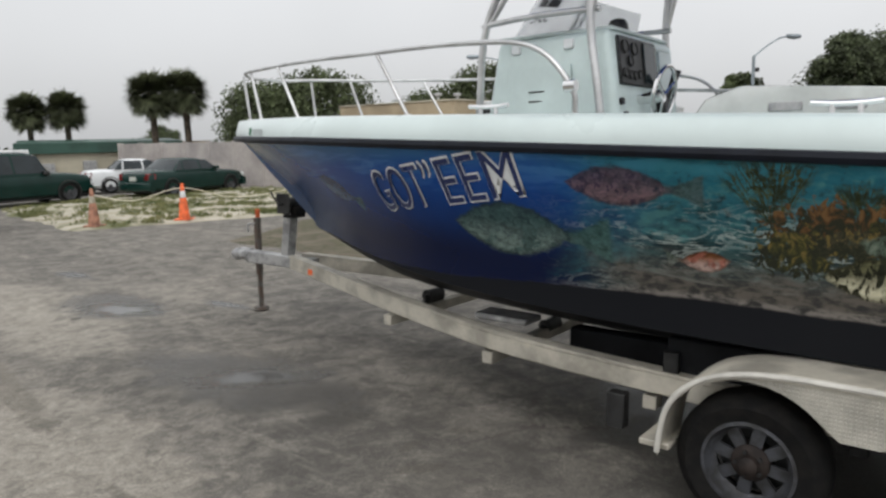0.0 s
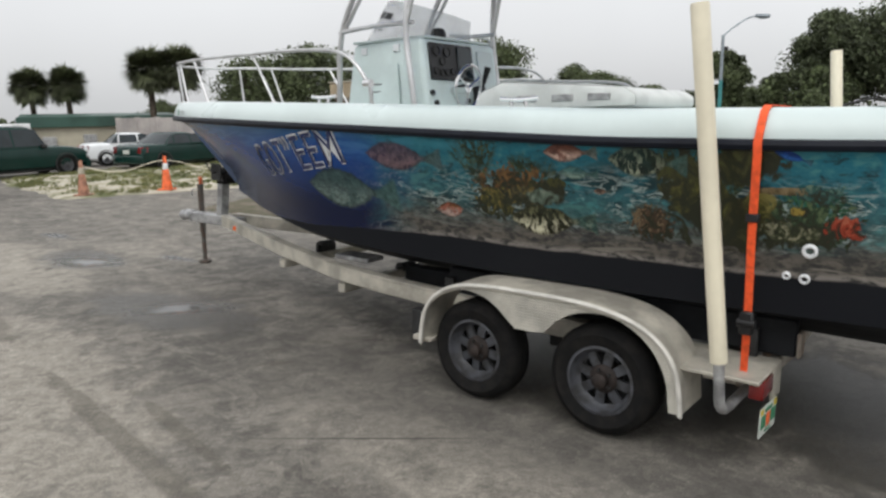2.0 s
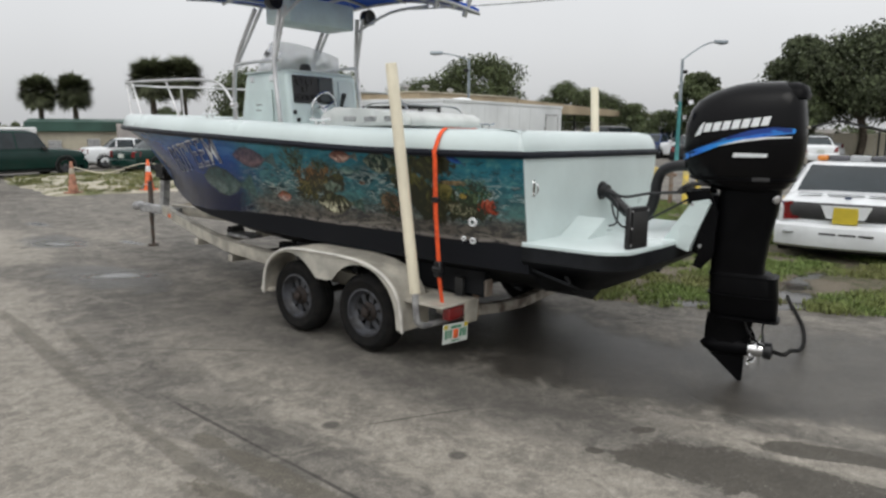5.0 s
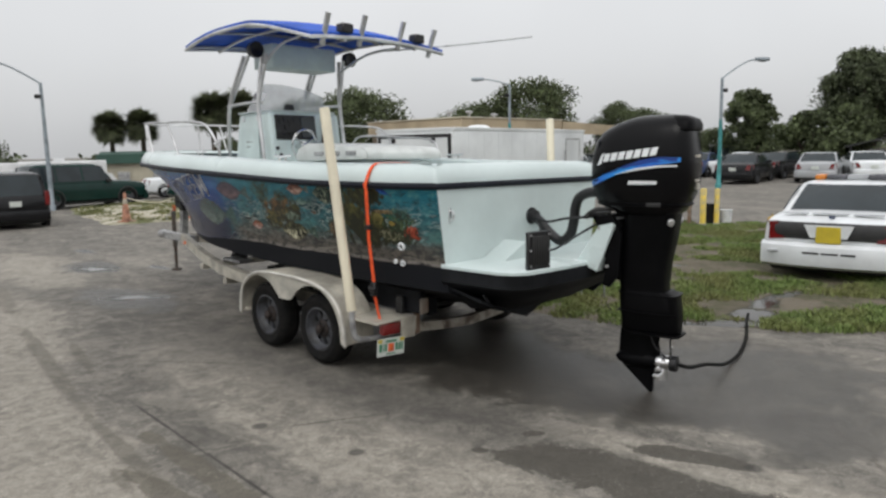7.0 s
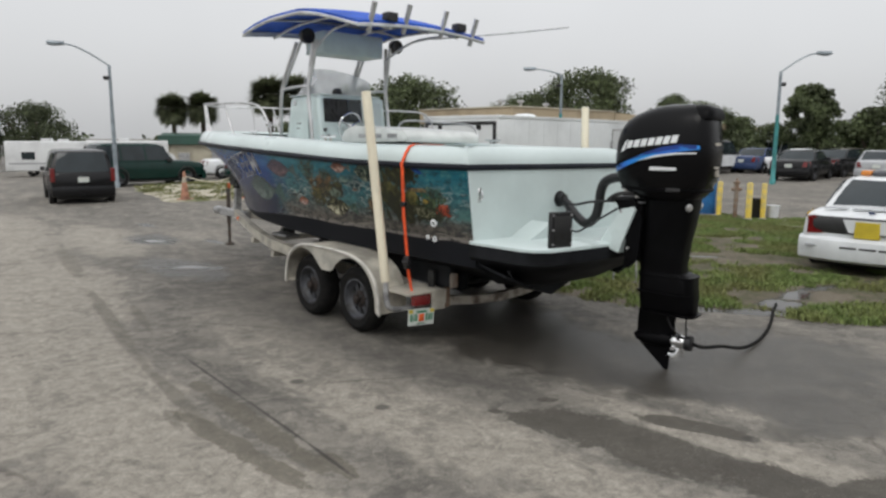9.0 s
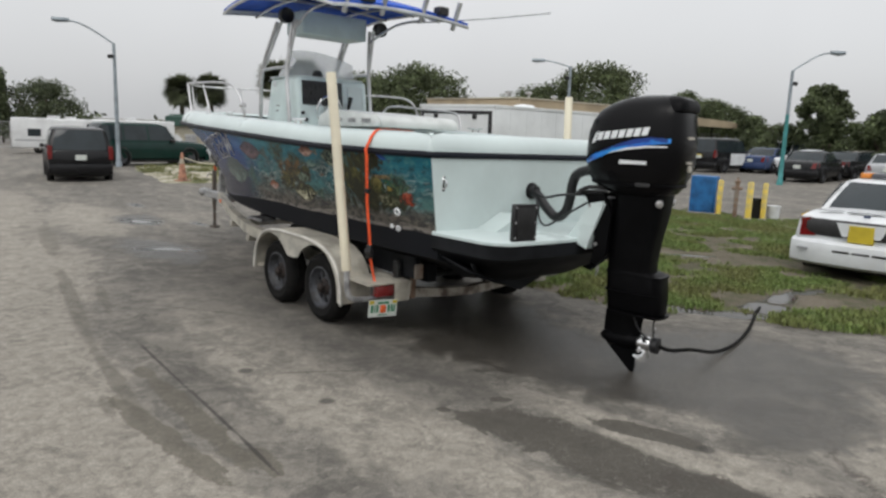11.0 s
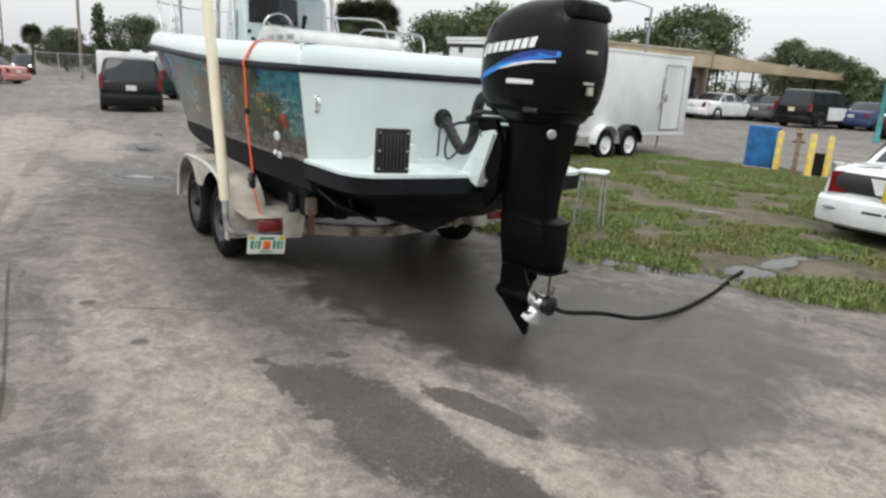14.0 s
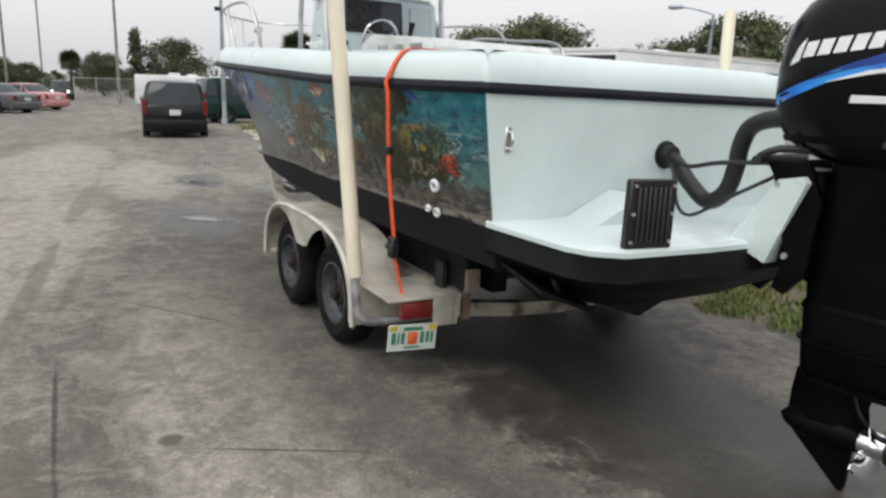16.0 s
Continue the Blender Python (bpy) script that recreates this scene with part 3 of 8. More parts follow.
def sheer(x):
    return max(glide(x, SX, SY), 0.012), glide(x, SX, SZ)


def chine(x):
    y, z = max(glide(x, CX, CY), 0.0), glide(x, CX, CZ)
    return (0.0, keel(x)) if x > 5.1 else (y, max(z, keel(x)))


def keel(x):
    return glide(x, KX, KZ)


def side_y(x, z):
    """The half breadth of the topsides."""
    (ys_, zs_), (yc, zc) = sheer(x), chine(x)
    u = min(max((z - zc) / max(zs_ - zc, 1e-3), 0), 1)
    return yc + (ys_ - yc) * u ** (1.0 + 0.8 * min(max((x - 0.5) / 4.5, 0), 1))


def on_hull(x, z, out=0.0):
    """A point of the port topsides, pushed out by some millimetres."""
    e = 0.01
    y = side_y(x, z)
    n = Vector((-(side_y(x + e, z) - side_y(x - e, z)) / (2 * e), 1, -(side_y(x, z + e) - side_y(x, z - e)) / (2 * e))).normalized()
    return Vector((x, y, z)) + n * out


def mural_material():
    """The painted topsides: blue water forward, a teal reef aft, sand below, black bottom paint at the foot."""
    m = bpy.data.materials.new("painted_seascape")
    q = Nodes(m)
    co = q.n("ShaderNodeTexCoord").outputs["Object"]
    sp = q.n("ShaderNodeSeparateXYZ")
    q.put(sp.inputs[0], co)
    X, Z = sp.outputs["X"], sp.outputs["Z"]
    warp = q.noise(q.coords((1, 0.2, 1)), 3.2, 5, 0.6, 0.3)
    wv = q.math("SUBTRACT", warp, 0.5)
    streak = q.noise(q.coords((0.8, 0.2, 6)), 2.6, 6, 0.6, 0.6)
    fine = q.noise(q.coords((1.2, 0.2, 2.4)), 11, 6, 0.65, 0.4)
    zz = q.math("ADD", Z, q.math("MULTIPLY", wv, 0.12))
    xx = q.math("ADD", X, q.math("MULTIPLY", wv, 0.6))
    fwd = q.step(xx, 1.25, 2.1)
    # blue water, deep at the foot
    blue = q.mix(q.step(zz, 1.12, 1.72), (0.0012, 0.006, 0.036), (0.004, 0.060, 0.28))
    blue = q.mix(q.step(zz, 1.62, 1.80), blue, (0.030, 0.13, 0.29))
    blue = q.mix(q.math("MULTIPLY", q.step(streak, 0.5, 0.66), q.step(zz, 1.45, 1.75)), blue, (0.045, 0.16, 0.40))
    blue = q.mix(q.math("MULTIPLY", q.step(X, 3.9, 5.4), 0.75), blue, (0.05, 0.085, 0.16))
    blue = q.mix(q.math("MULTIPLY", q.step(streak, 0.54, 0.62), q.math("MULTIPLY", q.step(X, 4.2, 5.2), q.step(zz, 1.62, 1.75))), blue, (0.12, 0.22, 0.16))
    # teal water aft, with light ripples
    teal = q.mix(q.step(zz, 1.2, 1.7), (0.040, 0.078, 0.076), (0.014, 0.125, 0.170))
    teal = q.mix(q.step(fine, 0.5, 0.68), teal, (0.050, 0.175, 0.185))
    teal = q.mix(q.step(fine, 0.46, 0.34), teal, (0.014, 0.044, 0.054))
    dark_ = q.noise(q.coords((0.8, 0.2, 2.2), 0, (4, 0, 1)), 2.4, 6, 0.62, 1.0)
    teal = q.mix(q.math("MULTIPLY", q.step(dark_, 0.50, 0.62), q.step(zz, 1.64, 1.5, 0.25, 0.85)), teal, (0.012, 0.024, 0.026))
    teal = q.mix(q.math("MULTIPLY", q.step(dark_, 0.46, 0.36), q.step(zz, 1.7, 1.5, 0.2, 0.6)), teal, (0.07, 0.19, 0.18))
    swirl = q.noise(q.coords((1.0, 0.2, 3.6), 0.12), 4.2, 7, 0.6, 1.4)
    foam = q.math("MULTIPLY", q.step(q.math("ABSOLUTE", q.math("SUBTRACT", swirl, 0.5)), 0.050, 0.0), q.step(dark_, 0.44, 0.58))
    teal = q.mix(q.math("MULTIPLY", foam, q.step(zz, 1.60, 1.40, 0.0, 0.75)), teal, (0.40, 0.47, 0.44))
    teal = q.mix(q.math("MULTIPLY", q.step(zz, 1.60, 1.72), q.step(streak, 0.45, 0.6)), teal, (0.035, 0.20, 0.26))
    c = q.mix(fwd, teal, blue)
    # sand and stones along the foot of the reef
    sand = q.mix(q.step(fine, 0.38, 0.62), (0.040, 0.040, 0.038), (0.120, 0.108, 0.092))
    sand = q.mix(q.step(streak, 0.54, 0.64), sand, (0.175, 0.160, 0.138))
    sand = q.mix(q.math("MULTIPLY", q.step(dark_, 0.55, 0.64), 0.7), sand, (0.035, 0.036, 0.038))
    sandm = q.math("MULTIPLY", q.step(q.math("ADD", zz, q.math("MULTIPLY", q.math("SUBTRACT", streak, 0.5), 0.3)), 1.34, 1.12), q.step(xx, 1.75, 1.45))
    c = q.mix(sandm, c, sand)

    def blob(c, cx, cz, rx, rz, cols, ragged=1.0, soft=0.12, scale=16):
        """A clump of growth: ragged, dark in its hollows, light on its upper side."""
        dx = q.math("DIVIDE", q.math("SUBTRACT", X, cx), rx)
        dz = q.math("DIVIDE", q.math("SUBTRACT", Z, cz), rz)
        rad = q.math("ADD", q.math("MULTIPLY", dx, dx), q.math("MULTIPLY", dz, dz))
        tex = q.noise(q.coords((1, 0.2, 0.8), 0, (cx * 3.1, 0, cz)), scale * 0.8, 6, 0.62, 1.6)
        rad = q.math("ADD", rad, q.math("MULTIPLY", q.math("SUBTRACT", tex, 0.5), 6.5 * ragged))
        inside = q.step(rad, 1.0 + soft, 1.0 - soft)
        lit = q.math("ADD", q.noise(q.coords((1, 0.2, 0.7), 0, (cz, 0, cx)), scale * 1.1, 6, 0.7, 1.2), q.math("MULTIPLY", dz, 0.07))
        tint = q.mix(q.step(lit, 0.38, 0.52), (0.013, 0.018, 0.013), cols[0])
        tint = q.mix(q.step(lit, 0.46, 0.56), tint, cols[1])
        tint = q.mix(q.step(lit, 0.54, 0.63), tint, cols[2])
        tint = q.mix(0.35, tint, (0.050, 0.044, 0.026))
        return q.mix(inside, c, tint)

    def fan(c, rx, rz, reach, lean, spread, tint, count=9.0):
        """Branches that spread from a root."""
        dx, dz = q.math("SUBTRACT", X, rx), q.math("SUBTRACT", Z, rz)
        ang = q.math("SUBTRACT", q.math("ARCTAN2", dx, dz), lean)
        rad = q.math("SQRT", q.math("ADD", q.math("MULTIPLY", dx, dx), q.math("MULTIPLY", dz, dz)))
        cb = q.n("ShaderNodeCombineXYZ")
        q.put(cb.inputs[0], q.math("MULTIPLY", ang, count * 0.55)), q.put(cb.inputs[1], q.math("MULTIPLY", rad, 5.0)), q.put(cb.inputs[2], rx * 7)
        nz = q.noise(cb.outputs[0], 1.6, 7, 0.7, 0.7)
        twig = q.step(q.math("ABSOLUTE", q.math("SUBTRACT", nz, 0.5)), 0.075, 0.03)
        tuft = q.math("MULTIPLY", q.step(fine, 0.50, 0.56), 0.8)
        edge_ = q.math("ADD", rad, q.math("MULTIPLY", q.math("SUBTRACT", nz, 0.5), reach * 0.9))
        area = q.math("MULTIPLY", q.step(edge_, reach, reach * 0.75), q.step(q.math("ABSOLUTE", ang), spread, spread * 0.75))
        f = q.math("MULTIPLY", q.math("MAXIMUM", twig, tuft), area)
        return q.mix(f, c, q.mix(q.step(fine, 0.42, 0.58), tint, tuple(v * 0.35 for v in tint)))

    def oval(c, cx, cz, length, high, tilt, way, back, belly, mark, grain, mute=0.95):
        """A plain painted spindle with a flared end."""
        ca, sa = math.cos(tilt), math.sin(tilt)
        dx, dz = q.math("SUBTRACT", X, cx), q.math("SUBTRACT", Z, cz)
        u = q.math("ADD", q.math("MULTIPLY", dx, 2 * way * ca / length), q.math("MULTIPLY", dz, 2 * way * sa / length))
        v = q.math("ADD", q.math("MULTIPLY", dx, -2 * sa / high), q.math("MULTIPLY", dz, 2 * ca / high))
        v = q.math("ADD", v, q.math("MULTIPLY", q.math("SUBTRACT", fine, 0.5), 0.5))
        av = q.math("ABSOLUTE", v)
        w_ = q.math("MULTIPLY", q.math("SUBTRACT", u, 0.22), 1.28)
        body = q.step(q.math("SUBTRACT", av, q.math("SUBTRACT", 1.0, q.math("MULTIPLY", w_, w_))), 0.10, -0.10)
        flare = q.math("ADD", 0.20, q.math("MULTIPLY", q.math("MAXIMUM", q.math("SUBTRACT", -0.62, u), 0.0), 1.5))
        tail = q.math("MULTIPLY", q.step(q.math("SUBTRACT", av, flare), 0.08, -0.08), q.math("MULTIPLY", q.step(u, -1.02, -0.96), q.step(u, -0.30, -0.45)))
        tint = q.mix(q.step(v, -0.6, 0.5), belly, back)
        if grain > 0:
            pat = q.noise(q.coords((1, 0.2, 0.9), 0, (cz, 0, cx)), grain, 4, 0.6, 0.3)
            tint = q.mix(q.math("MULTIPLY", q.step(pat, 0.53, 0.58), 0.8), tint, mark)
        else:
            bars = q.noise(q.coords((1, 0.2, 0.42), 0.10, (cz * 5, 0, cx)), -grain, 4, 0.62, 0.5)
            tint = q.mix(q.step(bars, 0.465, 0.50), tint, mark)
        rim_ = q.math("SUBTRACT", q.math("SUBTRACT", 1.0, q.math("MULTIPLY", w_, w_)), av)
        tint = q.mix(q.math("MULTIPLY", q.step(rim_, 0.30, 0.02), 0.6), tint, tuple(k * 0.35 for k in back))
        tint = q.mix(q.math("MULTIPLY", q.step(u, -0.40, -0.75), 0.55), tint, (0.05, 0.12, 0.11))
        tint = q.mix(0.8, tint, q.step(q.noise(q.coords((1, 0.2, 1.6)), 19, 6, 0.75, 0.8), 0.32, 0.68, 0.35, 1.65), "MULTIPLY")
        return q.mix(q.math("MULTIPLY", q.math("MAXIMUM", body, tail), mute), c, tint)

    for o_ in OVALS_BACK:
        c = oval(c, *o_)
    for f_ in FANS:
        c = fan(c, *f_)
    for b_ in BLOBS:
        c = blob(c, *b_)
    for o_ in OVALS:
        c = oval(c, *o_)
    # black bottom paint
    foot = q.math("ADD", q.step(X, 1.4, 3.2, 1.045, 0.96), q.math("MULTIPLY", wv, 0.05))
    line = q.math("MULTIPLY", q.step(q.math("SUBTRACT", Z, foot), 0.045, 0.012), q.step(X, 2.2, 1.2, 0.0, 0.75))
    c = q.mix(q.math("MULTIPLY", line, q.step(fine, 0.35, 0.55)), c, (0.24, 0.22, 0.20))
    black = q.step(q.math("SUBTRACT", Z, foot), 0.008, -0.008)
    c = q.mix(black, c, (0.014, 0.015, 0.018))
    q.put(q.b.inputs["Base Color"], c)
    q.put(q.b.inputs["Roughness"], q.step(black, 0, 1, 0.24, 0.55))
    q.put(q.b.inputs["Coat Weight"], q.step(black, 0, 1, 0.04, 0.0))
    q.put(q.b.inputs["Specular IOR Level"], q.step(black, 0, 1, 0.22, 0.05))
    q.bump(fine, 0.03, 0.01)
    return m


OLIVE, GOLD, BROWN, DARKG = (0.055, 0.062, 0.016), (0.21, 0.15, 0.04), (0.10, 0.045, 0.016), (0.012, 0.020, 0.012)
CREAM = (0.28, 0.27, 0.18)
# reef growth: centre x, z, half sizes, three colours, raggedness, softness, grain
BLOBS = [
    (0.62, 1.44, 0.24, 0.10, (DARKG, BROWN, (0.20, 0.10, 0.035)), 1.0, 0.2, 17),
    (0.74, 1.32, 0.15, 0.10, (DARKG, OLIVE, GOLD), 1.0, 0.2, 20),
    (0.52, 1.37, 0.15, 0.06, (DARKG, (0.05, 0.05, 0.03), GOLD), 1.0, 0.2, 22),
    (0.34, 1.43, 0.12, 0.05, (DARKG, (0.015, 0.018, 0.012), OLIVE), 1.0, 0.2, 18),
    (0.40, 1.375, 0.13, 0.045, ((0.10, 0.15, 0.12), (0.15, 0.21, 0.16), (0.25, 0.30, 0.24)), 0.5, 0.3, 10),
    (-0.42, 1.50, 0.13, 0.17, (DARKG, (0.022, 0.028, 0.014), OLIVE), 0.9, 0.25, 12),
    (-0.70, 1.60, 0.20, 0.10, (DARKG, (0.03, 0.036, 0.014), (0.075, 0.085, 0.028)), 0.7, 0.25, 9),
    (-0.64, 1.30, 0.27, 0.15, (DARKG, (0.016, 0.020, 0.011), (0.05, 0.055, 0.022)), 0.8, 0.25, 9),
    (-0.50, 1.41, 0.15, 0.12, (DARKG, (0.055, 0.060, 0.016), (0.14, 0.13, 0.035)), 0.4, 0.25, 7),
    (-0.79, 1.40, 0.085, 0.075, ((0.05, 0.055, 0.014), (0.13, 0.12, 0.03), (0.24, 0.21, 0.06)), 0.4, 0.25, 9),
    (-0.92, 1.475, 0.17, 0.018, ((0.16, 0.11, 0.05), (0.22, 0.16, 0.08), (0.28, 0.21, 0.12)), 0.2, 0.2, 14),
    (-1.0, 1.32, 0.17, 0.11, (DARKG, (0.012, 0.05, 0.026), (0.10, 0.15, 0.07)), 1.1, 0.2, 18),
    (-0.90, 1.26, 0.12, 0.06, (DARKG, (0.04, 0.055, 0.025), CREAM), 1.0, 0.2, 20),
    (-0.24, 1.26, 0.12, 0.085, (DARKG, (0.06, 0.028, 0.02), (0.20, 0.14, 0.08)), 1.1, 0.2, 20),
    (-1.14, 1.305, 0.075, 0.065, ((0.16, 0.012, 0.008), (0.36, 0.035, 0.016), (0.46, 0.11, 0.06)), 0.7, 0.2, 16),
    (-0.94, 1.38, 0.035, 0.02, ((0.25, 0.17, 0.03), (0.36, 0.26, 0.05), (0.36, 0.26, 0.05)), 0.5, 0.25, 20),
    (-1.04, 1.47, 0.09, 0.05, ((0.012, 0.06, 0.06), (0.03, 0.12, 0.11), (0.16, 0.24, 0.18)), 1.0, 0.25, 18),
]
# branching growth: root x, z, reach, lean, spread, colour
FANS = [
    (0.82, 1.40, 0.36, 0.12, 0.75, (0.050, 0.060, 0.022), 11),
    (0.52, 1.42, 0.22, -0.2, 0.8, (0.045, 0.055, 0.020), 9),
    (0.42, 1.44, 0.20, -0.9, 0.5, (0.060, 0.075, 0.040), 8),
    (-0.42, 1.38, 0.36, 0.15, 0.55, (0.040, 0.050, 0.018), 10),
    (-0.66, 1.42, 0.30, 0.0, 0.7, (0.060, 0.070, 0.020), 9),
    (-1.0, 1.28, 0.24, -0.2, 0.9, (0.030, 0.11, 0.05), 10),
    (-0.24, 1.22, 0.18, 0.0, 0.9, (0.10, 0.07, 0.03), 9),
]
# painted spindles: centre x, z, length, height, tilt, way, back, belly, markings, grain, strength
OVALS_BACK = [
    (2.12, 1.32, 1.06, 0.31, 0.03, 1, (0.030, 0.062, 0.055), (0.130, 0.180, 0.160), (0.045, 0.085, 0.075), 8, 0.92),
    (3.98, 1.46, 0.62, 0.17, 0.30, 1, (0.02, 0.035, 0.055), (0.10, 0.14, 0.19), (0.03, 0.05, 0.08), 7, 0.8),
]
OVALS = [
    (1.46, 1.585, 0.70, 0.19, 0.04, 1, (0.075, 0.045, 0.060), (0.15, 0.085, 0.090), (0.030, 0.012, 0.028), 34, 0.85),
    (0.19, 1.64, 0.33, 0.105, 0.0, 1, (0.10, 0.035, 0.022), (0.50, 0.34, 0.27), (0.13, 0.05, 0.035), 14, 0.97),
    (0.15, 1.525, 0.24, 0.07, 0.05, 1, (0.05, 0.11, 0.10), (0.16, 0.22, 0.18), (0.08, 0.13, 0.11), 16, 0.85),
    (-0.24, 1.60, 0.42, 0.16, 0.06, 1, (0.10, 0.125, 0.085), (0.22, 0.24, 0.17), (0.012, 0.020, 0.014), -36, 0.93),
    (1.16, 1.245, 0.30, 0.10, -0.05, -1, (0.13, 0.05, 0.02), (0.42, 0.30, 0.26), (0.30, 0.10, 0.07), 18, 0.97),
    (0.36, 1.235, 0.58, 0.18, -0.02, 1, (0.10, 0.10, 0.05), (0.44, 0.42, 0.30), (0.022, 0.022, 0.012), -34, 0.96),
    (-0.92, 1.64, 0.17, 0.045, 0.35, 1, (0.008, 0.03, 0.18), (0.02, 0.09, 0.32), (0.01, 0.03, 0.12), 12, 0.95),
    (0.02, 1.43, 0.10, 0.035, 0.0, 1, (0.10, 0.05, 0.03), (0.22, 0.14, 0.10), (0.05, 0.03, 0.02), 20, 0.9),
]
MURAL = mural_material()

boat = thing("fishing_boat", "white centre-console fishing boat with a painted reef hull on a trailer", "boat", BOAT)
hx = [float(v) for v in np.concatenate([np.linspace(-1.43, 4, 30), np.linspace(4.15, 6.2, 22)])]
bm = B()
loops = []
for x in hx:
    (ys_, zs_), (yc, zc) = sheer(x), chine(x)
    loops.append([(x, side_y(x, zc + (zs_ - zc) * u), zc + (zs_ - zc) * u) for u in np.linspace(0, 1, 11)])
rings(bm, loops, closed=False)
rings(bm, [[(x, -y, z) for x, y, z in l] for l in loops], closed=False)
part("hull_side", bm, MURAL, boat, "hull side painted with a blue sea and reef")
bm = B()
rings(bm, [[(x, chine(x)[0], chine(x)[1]), (x, chine(x)[0] * 0.5, (chine(x)[1] + keel(x)) / 2 - 0.0), (x, 0, keel(x)), (x, -chine(x)[0] * 0.5, (chine(x)[1] + keel(x)) / 2), (x, -chine(x)[0], chine(x)[1])] for x in hx if x < 5.2], closed=False)
part("hull_bottom", bm, BOOT, boat, "black antifouled V bottom")


def rim_path():
    """Round the sheer from the bow along port and over the transom to its middle: place, outward way, height."""
    out = []
    for x in [v for v in reversed(hx) if -1.38 < v < 6.19] + [-1.38]:
        y, z = sheer(x)
        e = 0.02
        s_ = (sheer(min(x + e, 6.2))[0] - sheer(x - e if x - e > -1.43 else x)[0]) / (e + (e if x - e > -1.43 else 0))
        n = Vector((-s_, 1, 0)).normalized()
        out.append((Vector((x, y, z)), n, x))
    y0 = sheer(-1.38)[1] * 0 + sheer(-1.38)[0] - 0.05
    for a in (0.35, 0.8, 1.2, math.pi / 2):
        n = Vector((-math.sin(a), math.cos(a), 0))
        out.append((Vector((-1.38, y0, sheer(-1.40)[1])) + n * 0.05, n, -1.4))
    for y in (0.8, 0.5, 0.25, 0.0):
        out.append((Vector((-1.43, y, sheer(-1.43)[1])), Vector((-1, 0, 0)), -1.4))
    return out


def swept(prof, inner=True):
    """The section carried round both sides."""
    b = B()
    for mirror in (1, -1):
        lp = []
        for p, n, x in rim_path():
            k = min(1.0, p.y / 0.45) if x > 0 else 1.0
            row = []
            for d, dz in prof:
                q_ = p - n * d * (k if d > 0 else 1.0) + Vector((0, 0, dz if dz > -0.2 else (dz if x < 3.6 else 0.10)))
                if x > 0:
                    q_.y = max(q_.y, 0.0)
                row.append((q_.x, q_.y * mirror, q_.z))
            lp.append(row)
        rings(b, lp, closed=False)
    return b


part("gunwale", swept([(0.0, 0.0), (0.0, 0.05), (0.022, 0.10), (0.055, 0.145), (0.10, 0.165), (0.26, 0.165), (0.285, 0.14), (0.285, -0.42)]), WHITE, boat, "white moulded gunwale cap")
part("rub_rail", swept([(0.0, -0.035), (-0.022, -0.03), (-0.03, -0.008), (-0.022, 0.015), (0.0, 0.02)]), RUB, boat, "black rubber rub rail")
bm = B()
rings(bm, [[(x, max(sheer(x)[0] - 0.2, 0), sheer(x)[1] + 0.150), (x, -max(sheer(x)[0] - 0.2, 0), sheer(x)[1] + 0.150)] for x in hx if x > 4.3], closed=False)
part("foredeck", bm, WHITE, boat)
bm = B()
rings(bm, [[(x, s * max(min(sheer(x)[0] - 0.28, side_y(x, 1.30) - 0.06), 0.02), 1.30) for s in (1, -1)] for x in hx if x < 4.5], closed=False)
part("cockpit_floor", bm, LINER, boat)
# transom with its cap and the black rail round it
bm = B()
zt = sheer(-1.43)[1]
tz = [float(v) for v in np.linspace(1.0, zt + 0.02, 9)]
prism(bm, [(side_y(-1.43, z) - 0.001, z) for z in tz] + [(-side_y(-1.43, z) + 0.001, z) for z in reversed(tz)], "x", -1.436, -1.39)
part("transom", bm, WHITE, boat, "smooth white transom")
bm = B()
tz = [float(v) for v in np.linspace(0.84, 1.0, 4)]
prism(bm, [(side_y(-1.43, z) - 0.001, z) for z in tz] + [(-side_y(-1.43, z) + 0.001, z) for z in reversed(tz)] + [(0.0, 0.48)], "x", -1.434, -1.39)
part("transom_foot", bm, BOOT, boat, "black foot of the transom")
# swim platform
plat = [(-1.40, 1.05), (-1.95, 1.02), (-2.06, 0.97), (-2.14, 0.86), (-2.17, 0.42), (-2.17, -0.42), (-2.14, -0.86), (-2.06, -0.97), (-1.95, -1.02), (-1.40, -1.05)]
bm = B()
rings(bm, [[(x, y, 1.045) for x, y in plat], [(x, y, 1.068) for x, y in plat], [(x + 0.012, y * 0.985, 1.078) for x, y in plat]])
part("swim_platform", bm, WHITE, boat, "white moulded swim platform")
bm = B()
low = [(-1.40, 0.98), (-1.60, 0.90), (-1.86, 0.82), (-1.98, 0.70), (-2.08, 0.42), (-2.08, -0.42), (-1.98, -0.70), (-1.86, -0.82), (-1.60, -0.90), (-1.40, -0.98)]
deep = [(-1.40, 0.70), (-1.50, 0.60), (-1.60, 0.50), (-1.66, 0.40), (-1.70, 0.30), (-1.70, -0.30), (-1.66, -0.40), (-1.60, -0.50), (-1.50, -0.60), (-1.40, -0.70)]
rings(bm, [[(x - 0.004, y * 1.004, 1.046) for x, y in plat], [(x, y * 1.0, 0.94) for x, y in plat], [(x, y, 0.875) for x, y in low], [(x, y, 0.66) for x, y in deep]])
part("platform_underside", bm, BOOT, boat, "black underside of the swim platform")
